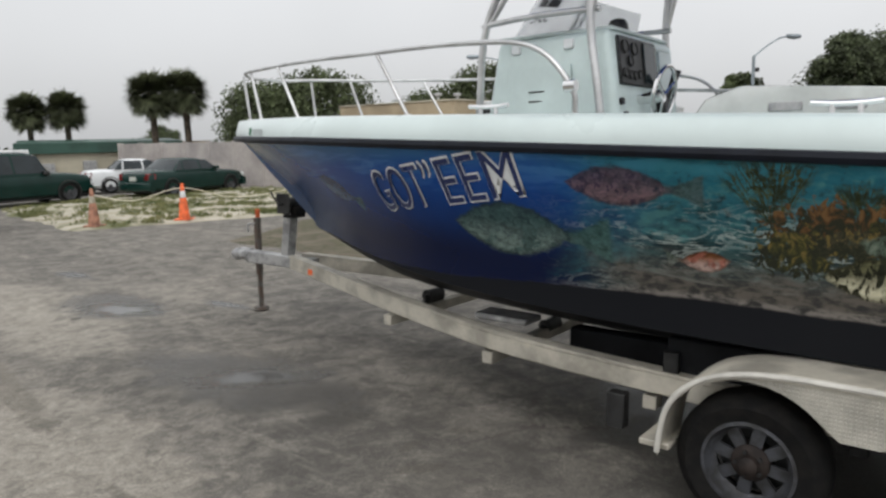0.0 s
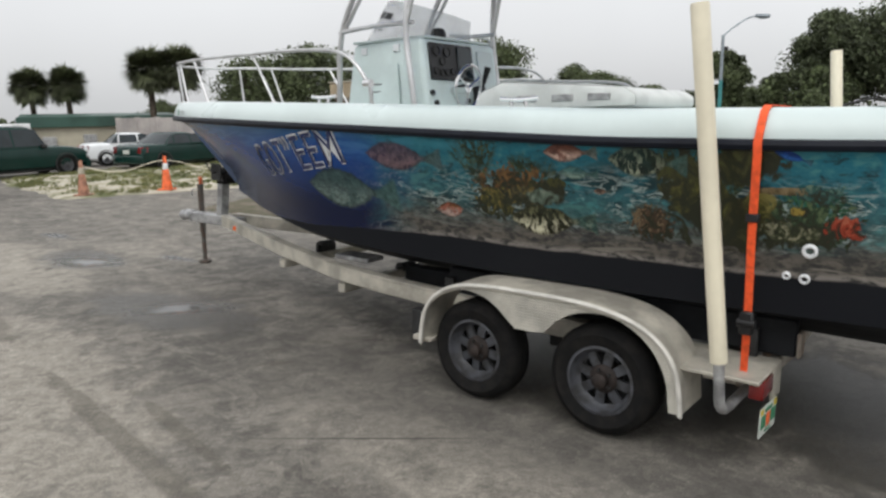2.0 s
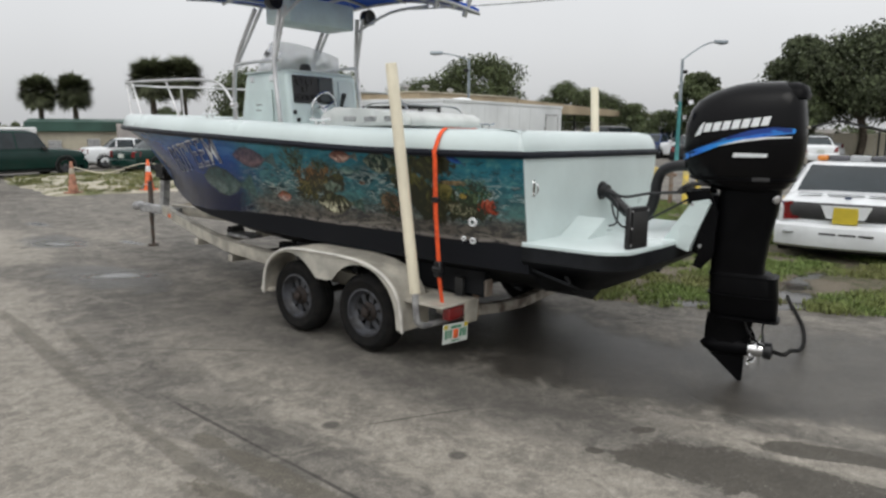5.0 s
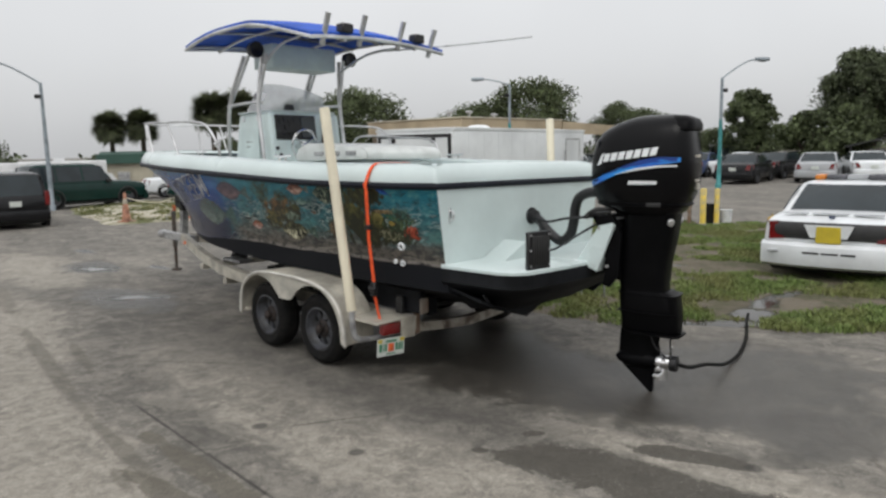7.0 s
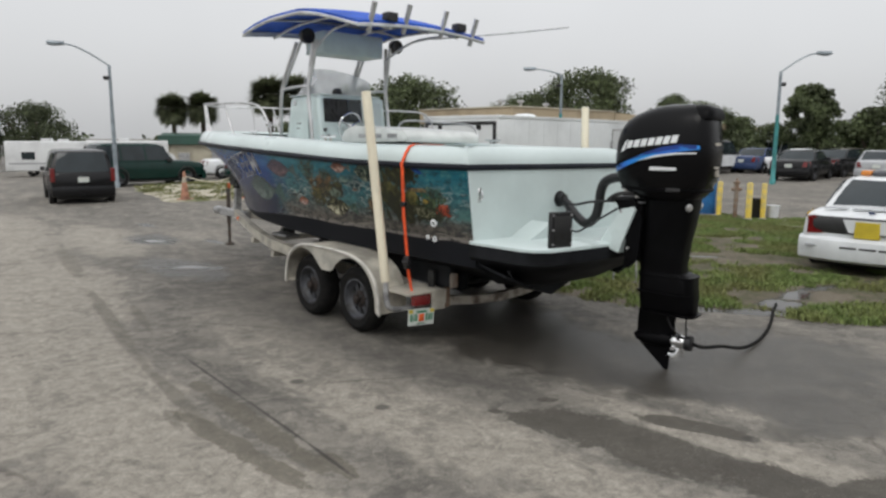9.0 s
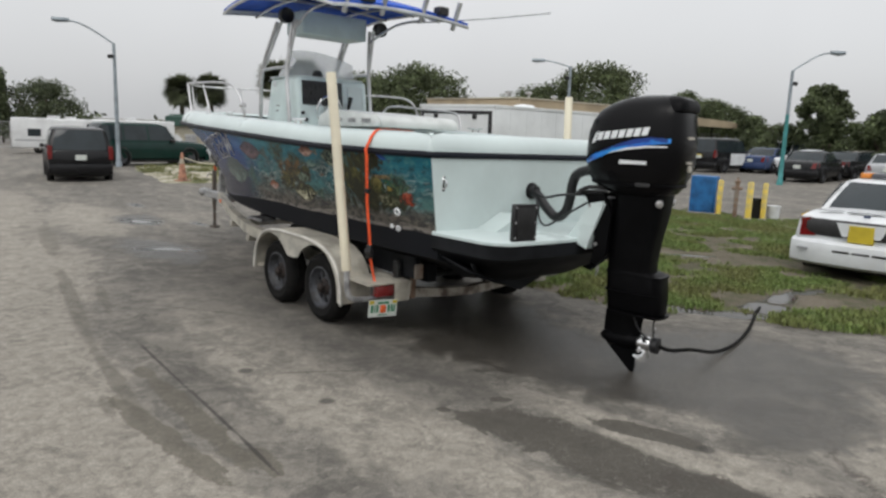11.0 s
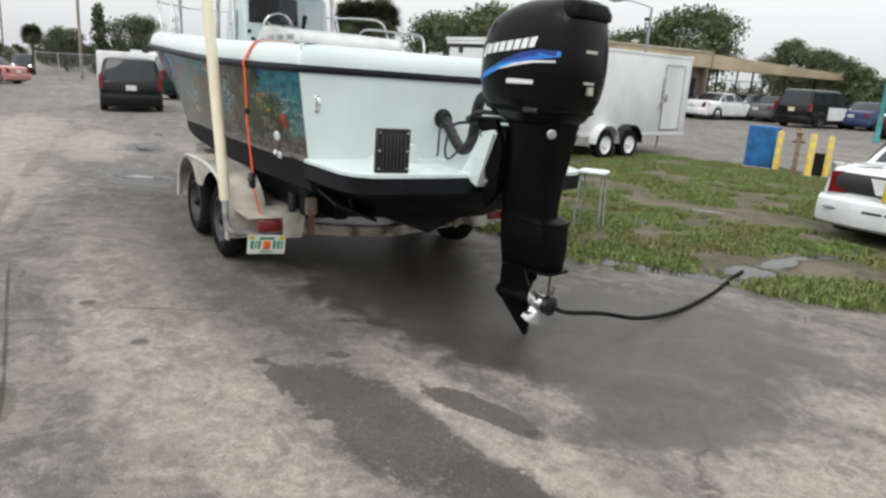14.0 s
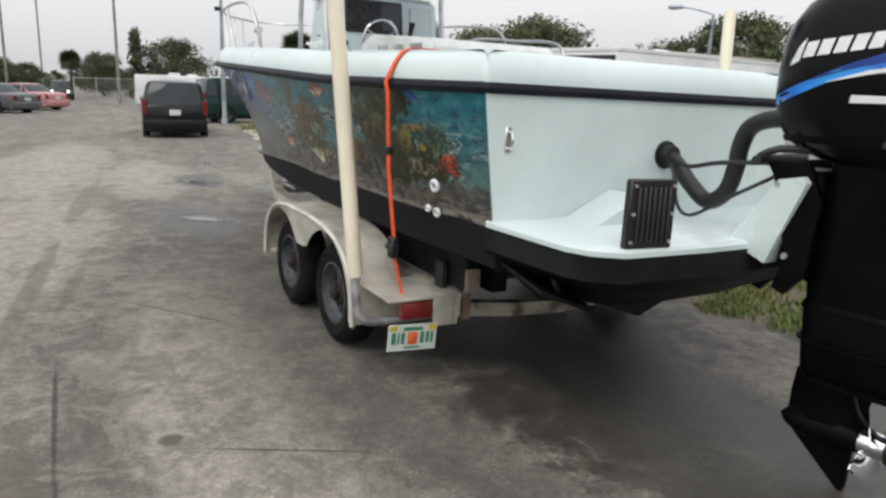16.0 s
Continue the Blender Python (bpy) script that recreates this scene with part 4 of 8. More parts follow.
# trim tabs below the platform
for s in (1, -1):
    bm = B()
    quadbox(bm, [(-1.44, s * 0.60, 0.72), (-1.44, s * 0.97, 0.86), (-1.74, s * 0.95, 0.79), (-1.74, s * 0.62, 0.66)], [(-1.44, s * 0.60, 0.74), (-1.44, s * 0.97, 0.88), (-1.74, s * 0.95, 0.81), (-1.74, s * 0.62, 0.68)])
    tab = part("trim_tab", bm, BOOT, boat, "black trim tab")
    bm = B()
    cyl(bm, (-1.46, s * 0.78, 1.0), (-1.66, s * 0.78, 0.76), 0.018, seg=8)
    part("ram", bm, BLACKP, tab)
# engine mount: a raised block with a sloping face
bm = B()
prism(bm, [(-2.06, 1.06), (-2.20, 1.02), (-2.26, 1.0), (-2.40, 1.37), (-2.38, 1.395), (-2.27, 1.37)], "y", -0.15, 0.15)
part("engine_mount", bm, WHITE, boat, "white sloping outboard mounting block")
bm = B()
prism(bm, [(0.62, 1.07), (0.33, 1.21), (0.30, 1.21), (0.30, 1.07)], "x", -1.68, -1.44)
part("step_web", bm, WHITE, boat)
# black louvred panel standing on the platform's edge
vent = thing("vent_panel", "black plastic louvred hatch panel standing on the swim platform", "panel", BOAT @ Matrix.Translation((-2.10, 0.73, 1.078)) @ Matrix.Rotation(radians(-8), 4, "Z"))
bm = B()
box(bm, -0.035, 0.005, -0.115, 0.115, 0.0, 0.285, 0.006)
part("frame", bm, BLACKP, vent)
for i in range(7):
    bm = B()
    box(bm, -0.046, -0.034, -0.085 + 0.025 * i, -0.07 + 0.025 * i, 0.03, 0.255, 0.003)
    part("slat", bm, TRIM, vent)
for y in (-0.095, 0.095):
    for z in (0.03, 0.145, 0.26):
        bm = B()
        cyl(bm, (-0.035, y, z), (-0.044, y, z), 0.008, seg=8)
        part("screw", bm, GALV, vent)

# fittings of the transom and hull
bm = B()
cyl(bm, (-1.43, 0.0, 1.39), (-1.45, 0.0, 1.39), 0.075, seg=20)
cyl(bm, (-1.45, 0.0, 1.39), (-1.50, 0.0, 1.39), 0.058, 0.05, seg=20)
part("hose_flange", bm, BLACKP, boat, "round black rigging flange", m=Matrix.Translation((0, -0.06, 0)))
bm = B()
tube(bm, [(-1.45, -0.06, 1.39), (-1.54, -0.05, 1.35), (-1.64, -0.05, 1.26), (-1.76, -0.05, 1.19), (-1.86, -0.05, 1.25), (-1.90, -0.05, 1.38), (-1.91, -0.05, 1.48), (-1.95, -0.05, 1.57), (-2.05, -0.05, 1.615), (-2.18, -0.05, 1.62)], 0.042, 12)
part("rigging_hose", bm, BLACKP, boat, "thick black ribbed rigging hose")
for pts, r in (([(-1.52, -0.02, 1.38), (-1.7, 0.04, 1.36), (-1.9, 0.06, 1.40), (-2.2, 0.02, 1.43)], 0.011), ([(-1.50, -0.10, 1.36), (-1.6, 0.0, 1.18), (-1.75, 0.06, 1.12), (-2.0, 0.10, 1.25), (-2.25, 0.08, 1.40)], 0.009), ([(-1.55, 0.02, 1.36), (-1.66, 0.10, 1.30), (-1.66, 0.10, 1.16), (-1.58, 0.06, 1.12)], 0.008)):
    bm = B()
    tube(bm, pts, r, 8)
    part("cable", bm, BLACKP, boat)
bm = B()
tube(bm, [(-1.43, 0.98, 1.50), (-1.465, 0.98, 1.495), (-1.475, 0.98, 1.46), (-1.465, 0.98, 1.425), (-1.43, 0.98, 1.42)], 0.007, 8, 2)
box(bm, -1.442, -1.434, 0.965, 0.995, 1.40, 1.52, 0.002)
part("tie_ring", bm, CHROME, boat, "steel tie-down eye")
for x, z, r, wide in ((-1.0, 1.19, 0.036, True), (-0.98, 1.045, 0.026, False), (-0.90, 1.055, 0.020, False)):
    bm = B()
    p = on_hull(x, z, -0.004)
    n = (on_hull(x, z, 0.02) - on_hull(x, z, 0.0)).normalized()
    lathe(bm, p, n, [(r, 0.0), (r, 0.014), (r * 0.8, 0.020), (r * 0.55, 0.018), (r * 0.5, -0.005)], 18)
    part("through_hull_fitting", bm, DECAL_W, boat, "round white drain fitting")


# lettering, laid on the hull
def lettering(text, x0, x1, z0, high, slope, out, offset, material, name, lean=0.0):
    """Letters laid on the hull between x0 and x1, high metres tall, rising by slope."""
    cu = bpy.data.curves.new("lettering", "FONT")
    cu.body, cu.size, cu.offset, cu.space_character = text, 0.4, offset, 1.06
    tmp = new("lettering", cu)
    me = bpy.data.meshes.new_from_object(tmp)
    b = B()
    b.from_mesh(me)
    bpy.data.objects.remove(tmp)
    bpy.data.meshes.remove(me)
    bmesh.ops.triangulate(b, faces=b.faces)
    bmesh.ops.subdivide_edges(b, edges=[e for e in b.edges if e.calc_length() > 0.05], cuts=2)
    lo, hi = min(v.co.x for v in b.verts), max(v.co.x for v in b.verts)
    bot, top = min(v.co.y for v in b.verts), max(v.co.y for v in b.verts)
    for v in b.verts:
        h = (v.co.y - bot) / (top - bot) * high
        u = (v.co.x - lo) / (hi - lo) * abs(x1 - x0) + lean * (h - high / 2)
        v.co = on_hull(x0 - u, z0 + h + u * slope, out)
    return part(name, b, material, boat, smooth=False)


LET_D = mat("letter_navy", (0.006, 0.02, 0.10), 0.3, 0, 0.1, 8)
for text, x0, x1, z0, high, slope in (("GOT\u201d", 3.38, 2.72, 1.345, 0.285, 0.13), ("EEM", 2.68, 2.08, 1.435, 0.285, 0.13)):
    lettering(text, x0, x1, z0, high, slope, 0.005, 0.006, DECAL_W, "lettering", -0.15)
    lettering(text, x0 - 0.012, x1 + 0.012, z0 + 0.012, high - 0.024, slope, 0.0095, -0.002, LET_D, "lettering_fill", -0.15)

# green registration sticker and number bar at the bow, on the white cap
for x0, x1, z0, z1, m_ in ((5.02, 5.10, 0.03, 0.09, PLATE_G), (4.72, 4.98, 0.03, 0.08, mat("number_grey", (0.45, 0.5, 0.5), 0.5))):
    bm = B()
    vs = []
    for x in np.linspace(x0, x1, 6):
        y, z = sheer(x)
        vs.append([(x, y + 0.004, z + z0), (x, y + 0.0 - 0.003, z + z1)])
    rings(bm, vs, closed=False)
    part("registration_mark", bm, m_, boat)


# ---- bow rail, both sides ----
def rail_pt(x, side, up):
    y, z = sheer(x)
    return Vector((x, side * max(y - 0.12 + 0.10 * up, 0.05), z + 0.16 + up))


for side in (1, -1):
    bm = B()
    tube(bm, [rail_pt(1.78, side, 0.0), rail_pt(1.80, side, 0.14), rail_pt(2.02, side, 0.34), rail_pt(2.5, side, 0.385), rail_pt(3.3, side, 0.385), rail_pt(4.2, side, 0.39), rail_pt(5.0, side, 0.40), rail_pt(5.45, side, 0.41), (5.72, side * 0.22, 2.44)], 0.014, 10)
    part("rail", bm, ALU, boat, "polished tubular bow rail")
    for x, lean in ((2.95, 0.25), (4.25, 0.25), (5.05, 0.15), (5.50, 0.06)):
        bm = B()
        a, b_ = rail_pt(x + 0.0, side, 0.0), rail_pt(x + lean, side, 0.39)
        cyl(bm, a, b_, 0.012, seg=10)
        cyl(bm, a - Vector((0, 0, 0.006)), a + Vector((0, 0, 0.012)), 0.03, 0.022, seg=12)
        part("rail_post", bm, ALU, boat)
bm = B()
tube(bm, [(5.72, 0.22, 2.44), (5.80, 0.0, 2.445), (5.72, -0.22, 2.44)], 0.014, 10)
part("rail", bm, ALU, boat)
bm = B()
tube(bm, [rail_pt(2.60, -1, 0.0), rail_pt(2.58, -1, 0.12), rail_pt(2.40, -1, 0.25), rail_pt(1.7, -1, 0.24), rail_pt(1.10, -1, 0.22), rail_pt(0.95, -1, 0.1), rail_pt(0.94, -1, 0.0)], 0.014, 10)
part("grab_rail", bm, ALU, boat, "low side grab rail")

# ---- console ----
con = new("console")
con.parent = boat
con["label"] = "pale green moulded steering console"
cb = [(1.80, 0.52), (2.98, 0.46), (2.98, -0.46), (1.80, -0.52)]
ct = [(1.95, 0.50), (2.78, 0.42), (2.78, -0.42), (1.95, -0.50)]
bm = B()
quadbox(bm, [(x, y, 1.30) for x, y in cb], [(x, y, 2.46) for x, y in ct])
bmesh.ops.bevel(bm, geom=list(bm.edges), offset=0.05, segments=3, affect="EDGES", profile=0.5)
body = part("console_body", bm, CONSOLE, con)
bm = B()
box(bm, 1.96, 2.76, -0.44, 0.44, 2.455, 2.478, 0.008, 2)
part("console_top", bm, WHITE, con)
# door and hinges on the port side
bm = B()
quadbox(bm, [(2.15, 0.502, 1.60), (2.72, 0.472, 1.60), (2.72, 0.480, 1.60), (2.15, 0.510, 1.60)], [(2.20, 0.492, 2.27), (2.66, 0.454, 2.27), (2.66, 0.462, 2.27), (2.20, 0.500, 2.27)])
part("hatch_door", bm, CONSOLE, con, "console side door")
for x in (2.22, 2.62):
    bm = B()
    box(bm, x - 0.035, x + 0.035, 0.430, 0.515 - 0.10 * (x - 2.0), 2.36, 2.42, 0.006)
    part("hinge", bm, DECAL_W, con)
for i in range(2):
    bm = B()
    box(bm, 2.38, 2.50, 0.450, 0.491, 2.11 - 0.06 * i, 2.120 - 0.06 * i, 0.003)
    part("vent_slot", bm, BLACKP, con)
# instruments on the sloping aft face
lean = math.atan2(0.15, 1.16)
FACE = Matrix.Translation((1.80, 0, 1.30)) @ Matrix.Rotation(lean, 4, "Y")


def on_face(b, material, name, label=""):
    """Builds with x out of the aft face, y across, z up the face."""
    for v in b.verts:
        v.co = FACE @ Vector((-v.co.x, v.co.y, v.co.z))
    return part(name, b, material, con, label)


bm = B()
box(bm, 0.0, 0.022, -0.12, 0.44, 0.84, 1.13, 0.008)
on_face(bm, BLACKP, "instrument_panel", "dark instrument panel with round gauges")
for y, z, r in ((0.36, 1.065, 0.042), (0.23, 1.06, 0.042), (0.295, 0.985, 0.034), (0.38, 0.91, 0.028), (0.31, 0.90, 0.028), (0.24, 0.90, 0.028), (0.17, 0.91, 0.028)):
    bm = B()
    lathe(bm, (0.02, y, z), (1, 0, 0), [(r, 0), (r, 0.014), (r * 0.85, 0.014), (r * 0.8, 0.006), (0.001, 0.006)], 18)
    on_face(bm, DARK_STEEL, "gauge")
    bm = B()
    cyl(bm, (0.026, y, z), (0.029, y, z), r * 0.78, seg=18)
    on_face(bm, BLACKP, "gauge_dial")
bm = B()
box(bm, 0.022, 0.034, -0.10, 0.10, 0.86, 1.11, 0.006)
on_face(bm, GLASS, "chart_screen", "dark flush chart screen")
bm = B()
box(bm, 0.0, 0.012, -0.42, -0.20, 0.78, 1.10, 0.01)
on_face(bm, WHITE, "glove_box_door")
bm = B()
wheel_c = Vector((0.16, 0.17, 0.76))
pts = [wheel_c + Vector((0.05 * math.sin(a), 0.165 * math.cos(a), 0.165 * math.sin(a))) for a in (2 * math.pi * i / 28 for i in range(29))]
tube(bm, pts, 0.013, 8, 1)
for i in range(3):
    a = 2 * math.pi * i / 3 + 0.5
    cyl(bm, wheel_c, wheel_c + Vector((0.05 * math.sin(a), 0.16 * math.cos(a), 0.16 * math.sin(a))), 0.009, seg=8)
cyl(bm, (0.0, 0.17, 0.76), wheel_c, 0.03, 0.04, seg=12)
on_face(bm, CHROME, "steering_wheel", "stainless steering wheel")
bm = B()
box(bm, 0.0, 0.06, -0.22, -0.10, 0.66, 0.80, 0.01)
cyl(bm, (0.05, -0.16, 0.76), (0.14, -0.16, 0.94), 0.014, 0.028, seg=10)
on_face(bm, BLACKP, "throttle", "black throttle lever")
for y, z in ((0.44, 0.74), (0.40, 0.66), (-0.02, 0.68)):
    bm = B()
    cyl(bm, (0, y, z), (0.02, y, z), 0.022, seg=10)
    on_face(bm, BLACKP, "knob")
# windscreen: a curved sheet round the front of the console top
bm = B()
ws = []
for a in np.linspace(-1.7, 1.7, 23):
    fx, fy = 0.56 * math.cos(a), 0.50 * math.sin(a)
    hgt = 0.34 * (0.55 + 0.45 * math.cos(a))
    ws.append([(2.30 + fx, fy, 2.47), (2.30 + fx - 0.012, fy * 0.98, 2.47), (2.20 + fx * 0.72 - 0.012, fy * 0.80, 2.50 + hgt), (2.20 + fx * 0.72, fy * 0.82, 2.50 + hgt)])
rings(bm, ws)
part("windscreen", bm, SCREEN, con, "low pale wrap-round windscreen")


def on_screen(a, k):
    """A point of the windscreen's skin: a round it from the front, k up it."""
    fx, fy = 0.56 * math.cos(a), 0.50 * math.sin(a)
    hgt = 0.34 * (0.55 + 0.45 * math.cos(a))
    return Vector((2.30 + fx, fy, 2.47)).lerp(Vector((2.20 + fx * 0.72, fy * 0.82, 2.50 + hgt)), k) + Vector((0.005 * math.cos(a), 0.007, 0))


for a0, a1 in ((0.98, 1.17), (1.20, 1.40)):
    bm = B()
    rings(bm, [[on_screen(a, 0.80), on_screen(a, 0.62)] for a in np.linspace(a0, a1, 4)], closed=False)
    part("maker_mark", bm, BLACKP, con)
cu = bpy.data.curves.new("model_name", "FONT")
cu.body, cu.size, cu.offset = "24 CC", 0.4, 0.006
tmp = new("model_name", cu)
me = bpy.data.meshes.new_from_object(tmp)
bm = B()
bm.from_mesh(me)
bpy.data.objects.remove(tmp)
bpy.data.meshes.remove(me)
lo, hi = min(v.co.x for v in bm.verts), max(v.co.x for v in bm.verts)
top = max(v.co.y for v in bm.verts)
for v in bm.verts:
    v.co = on_screen(1.04 + 0.32 * (v.co.x - lo) / (hi - lo), 0.28 + 0.22 * v.co.y / top)
part("model_name", bm, BLACKP, con, "dark model lettering on the windscreen", smooth=False)
bm = B()
lathe(bm, (2.05, 0.16, 2.475), (0, 0, 1), [(0.06, 0), (0.065, 0.02), (0.06, 0.05), (0.045, 0.075), (0.01, 0.085)], 16)
part("compass", bm, BLACKP, con, "black compass dome")

for s in (1, -1):
    for x in (2.35, 0.6):
        y, z = sheer(x)
        b = B()
        cyl(b, (x - 0.05, s * (y - 0.16), z + 0.165), (x - 0.05, s * (y - 0.16), z + 0.20), 0.012, seg=8)
        cyl(b, (x + 0.05, s * (y - 0.16), z + 0.165), (x + 0.05, s * (y - 0.16), z + 0.20), 0.012, seg=8)
        tube(b, [(x - 0.13, s * (y - 0.16), z + 0.212), (x - 0.05, s * (y - 0.16), z + 0.205), (x + 0.05, s * (y - 0.16), z + 0.205), (x + 0.13, s * (y - 0.16), z + 0.212)], 0.012, 8, 3)
        part("cleat", b, CHROME, boat, "steel mooring cleat")
b = B()
p = rail_pt(1.80, 1, 0.14)
cyl(b, p + Vector((-0.03, 0, 0)), p + Vector((0.03, 0, 0)), 0.030, seg=10)
part("rail_fitting", b, CHROME, boat)

# ---- leaning seat behind the console ----
seat = thing("leaning_seat", "padded pale vinyl helm seat box aft of the console", "seat", BOAT)
bm = B()
box(bm, 0.28, 1.25, -0.50, 0.45, 1.30, 1.88, 0.04, 2)
part("seat_box", bm, LINER, seat)
bm = B()
rings(bm, [[(x, y, z) for x, z in ((0.18, 1.90), (0.18, 1.97), (0.26, 2.02), (0.9, 2.06), (1.2, 2.08), (1.38, 2.02), (1.45, 1.92), (1.40, 1.88))] for y in (-0.55, -0.52, 0.47, 0.50)])
bmesh.ops.bevel(bm, geom=list(bm.edges), offset=0.02, segments=2, affect="EDGES", profile=0.5)
part("cushion", bm, VINYL, seat)
for x in (0.35, 0.62, 0.9):
    bm = B()
    box(bm, x, x + 0.16, 0.495, 0.51, 1.94, 1.985, 0.004)
    part("rod_slot", bm, GALV, seat)

# ---- T-top ----
TT = new("t_top")
TT.parent = boat
TT["label"] = "aluminium T-top with a blue canvas roof"
def leg_pts(side, which):
    if which == "front":
        return [(2.93, side * 0.50, 1.33), (2.86, side * 0.52, 2.0), (2.78, side * 0.53, 2.58), (2.45, side * 0.50, 3.12)]
    return [(1.90, side * 0.58, 1.33), (1.96, side * 0.585, 2.0), (2.03, side * 0.58, 2.55), (1.97, side * 0.54, 3.10)]


for side in (1, -1):
    for which, off in (("front", 0.0), ("front", -0.11), ("aft", 0.0), ("aft", -0.09)):
        bm = B()
        pts = [Vector(p) + Vector((off * (0 if k < 2 and off else 1), 0, 0)) for k, p in enumerate(leg_pts(side, which))]
        if off:
            pts = pts[2:]
            pts[0] = pts[0] + Vector((0.09, 0, -0.02))
        tube(bm, pts, 0.024 if not off else 0.018, 10, 5)
        part("leg", bm, ALU, TT, "brushed tubular leg")
    bm = B()
    tube(bm, [(2.82, side * 0.53, 2.55), (2.4, side * 0.56, 2.565), (1.98, side * 0.55, 2.56)], 0.018, 10, 3)
    part("grab_bar", bm, ALU, TT)
def roof_z(x, y):
    return 3.38 + 0.05 * math.sin(math.pi * min(max((x - 0.55) / 2.8, 0), 1)) - 0.23 * min(max((1.6 - x) / 1.2, 0), 1) ** 1.4 - 0.09 * min(max((x - 2.2) / 1.0, 0), 1) ** 1.6 - 0.06 * (y / 0.95) ** 2
bm = B()
gx, gy = np.linspace(0.50, 3.06, 22), np.linspace(-1, 1, 15)
def roof_pt(x, t, dz):
    half = 0.95 - 0.10 * min(max((x - 2.6) / 1.0, 0), 1) ** 2 - 0.05 * min(max((0.9 - x) / 0.4, 0), 1)
    return (x, t * half, roof_z(x, t * half) + dz)
up = [[bm.verts.new(roof_pt(x, t, 0)) for t in gy] for x in gx]
dn = [[bm.verts.new(roof_pt(x, t, -0.035)) for t in gy] for x in gx]
for g, flip in ((up, False), (dn, True)):
    for a, b_ in zip(g, g[1:]):
        for i in range(len(gy) - 1):
            bm.faces.new((a[i], b_[i], b_[i + 1], a[i + 1]))
edge = lambda g: g[0] + [r[-1] for r in g[1:]] + g[-1][::-1][1:] + [r[0] for r in g[::-1][1:-1]]
eu, ed = edge(up), edge(dn)
for i in range(len(eu)):
    bm.faces.new((eu[i], eu[(i + 1) % len(eu)], ed[(i + 1) % len(eu)], ed[i]))
part("canvas_roof", bm, CANVAS, TT, "taut royal blue canvas roof")
bm = B()
tube(bm, [Vector(v) for v in [roof_pt(x, -1, -0.045) for x in gx] + [roof_pt(3.06, t, -0.045) for t in gy[1:]] + [roof_pt(x, 1, -0.045) for x in gx[::-1][1:]] + [roof_pt(0.50, t, -0.045) for t in gy[::-1][1:]]], 0.019, 8, 1)
part("roof_frame", bm, ALU, TT)
for x in (1.0, 1.6, 2.2, 2.9):
    bm = B()
    tube(bm, [roof_pt(x, t, -0.06) for t in gy], 0.016, 8, 1)
    part("crossbar", bm, ALU, TT)
for y in (-0.5, 0.5):
    bm = B()
    tube(bm, [roof_pt(x, y / 0.95, -0.075) for x in gx], 0.018, 8, 1)
    part("stringer", bm, ALU, TT)
for side in (1, -1):
    bm = B()
    tube(bm, [(2.0, side * 0.54, 2.95), (1.5, side * 0.60, 3.14), (1.0, side * 0.66, 3.17)], 0.016, 8, 4)
    part("brace", bm, ALU, TT)
    bm = B()
    lathe(bm, (1.90, side * 0.66, 3.13), (-1, 0, 0), [(0.05, -0.10), (0.085, -0.06), (0.09, 0.02), (0.082, 0.03), (0.07, 0.028), (0.035, 0.01), (0.01, 0.01)], 18)
    part("speaker", bm, BLACKP, TT, "round black speaker pod")
bm = B()
box(bm, 1.98, 2.40, -0.50, 0.40, 2.97, 3.24, 0.015, 2)
part("radio_box", bm, CONSOLE, TT, "pale moulded electronics box")
for i, y in enumerate((0.72, 0.26, -0.26, -0.72)):
    bm = B()
    zr = roof_z(0.52, y)
    cyl(bm, (0.56, y, zr - 0.12), (0.44, y, zr + 0.17), 0.026, 0.03, seg=12)
    part("rod_holder", bm, ALU, TT, "angled aluminium rod holder")
for y in (0.48, -0.50):
    bm = B()
    zr = roof_z(0.55, y)
    box(bm, 0.44, 0.56, y - 0.07, y + 0.07, zr - 0.02, zr + 0.07, 0.012)
    part("spreader_light", bm, BLACKP, TT, "small black spreader light")
bm = B()
tube(bm, [(1.4, -0.85, 3.20), (0.2, -0.80, 3.13), (-0.9, -0.74, 3.08)], 0.009, 6, 4)
part("outrigger_pole", bm, ALU, TT)

# ---- trailer ----
JACK = mat("rusted_grey_steel", (0.10, 0.095, 0.085), 0.7, 0.3, 0.3, 12, spot=(0.12, 0.08, 0.06), bump=0.3)
tr = thing("boat_trailer", "tandem-axle aluminium boat trailer with diamond-plate fenders", "trailer", BOAT)
def rail_y(x):
    return float(np.interp(x, [-0.85, 2.0, 2.6, 3.6, 4.6, 5.5], [0.86, 0.86, 0.82, 0.60, 0.32, 0.08]))
def mid_y(x):
    """The frame's middle, which runs a little to starboard towards the coupler."""
    return float(np.interp(x, [2.5, 5.5, 7.0], [0.0, -0.10, -0.16]))
def rail_z(x):
    return float(np.interp(x, [-0.85, 1.0, 2.5, 4.0, 5.5], [0.45, 0.49, 0.55, 0.60, 0.66]))
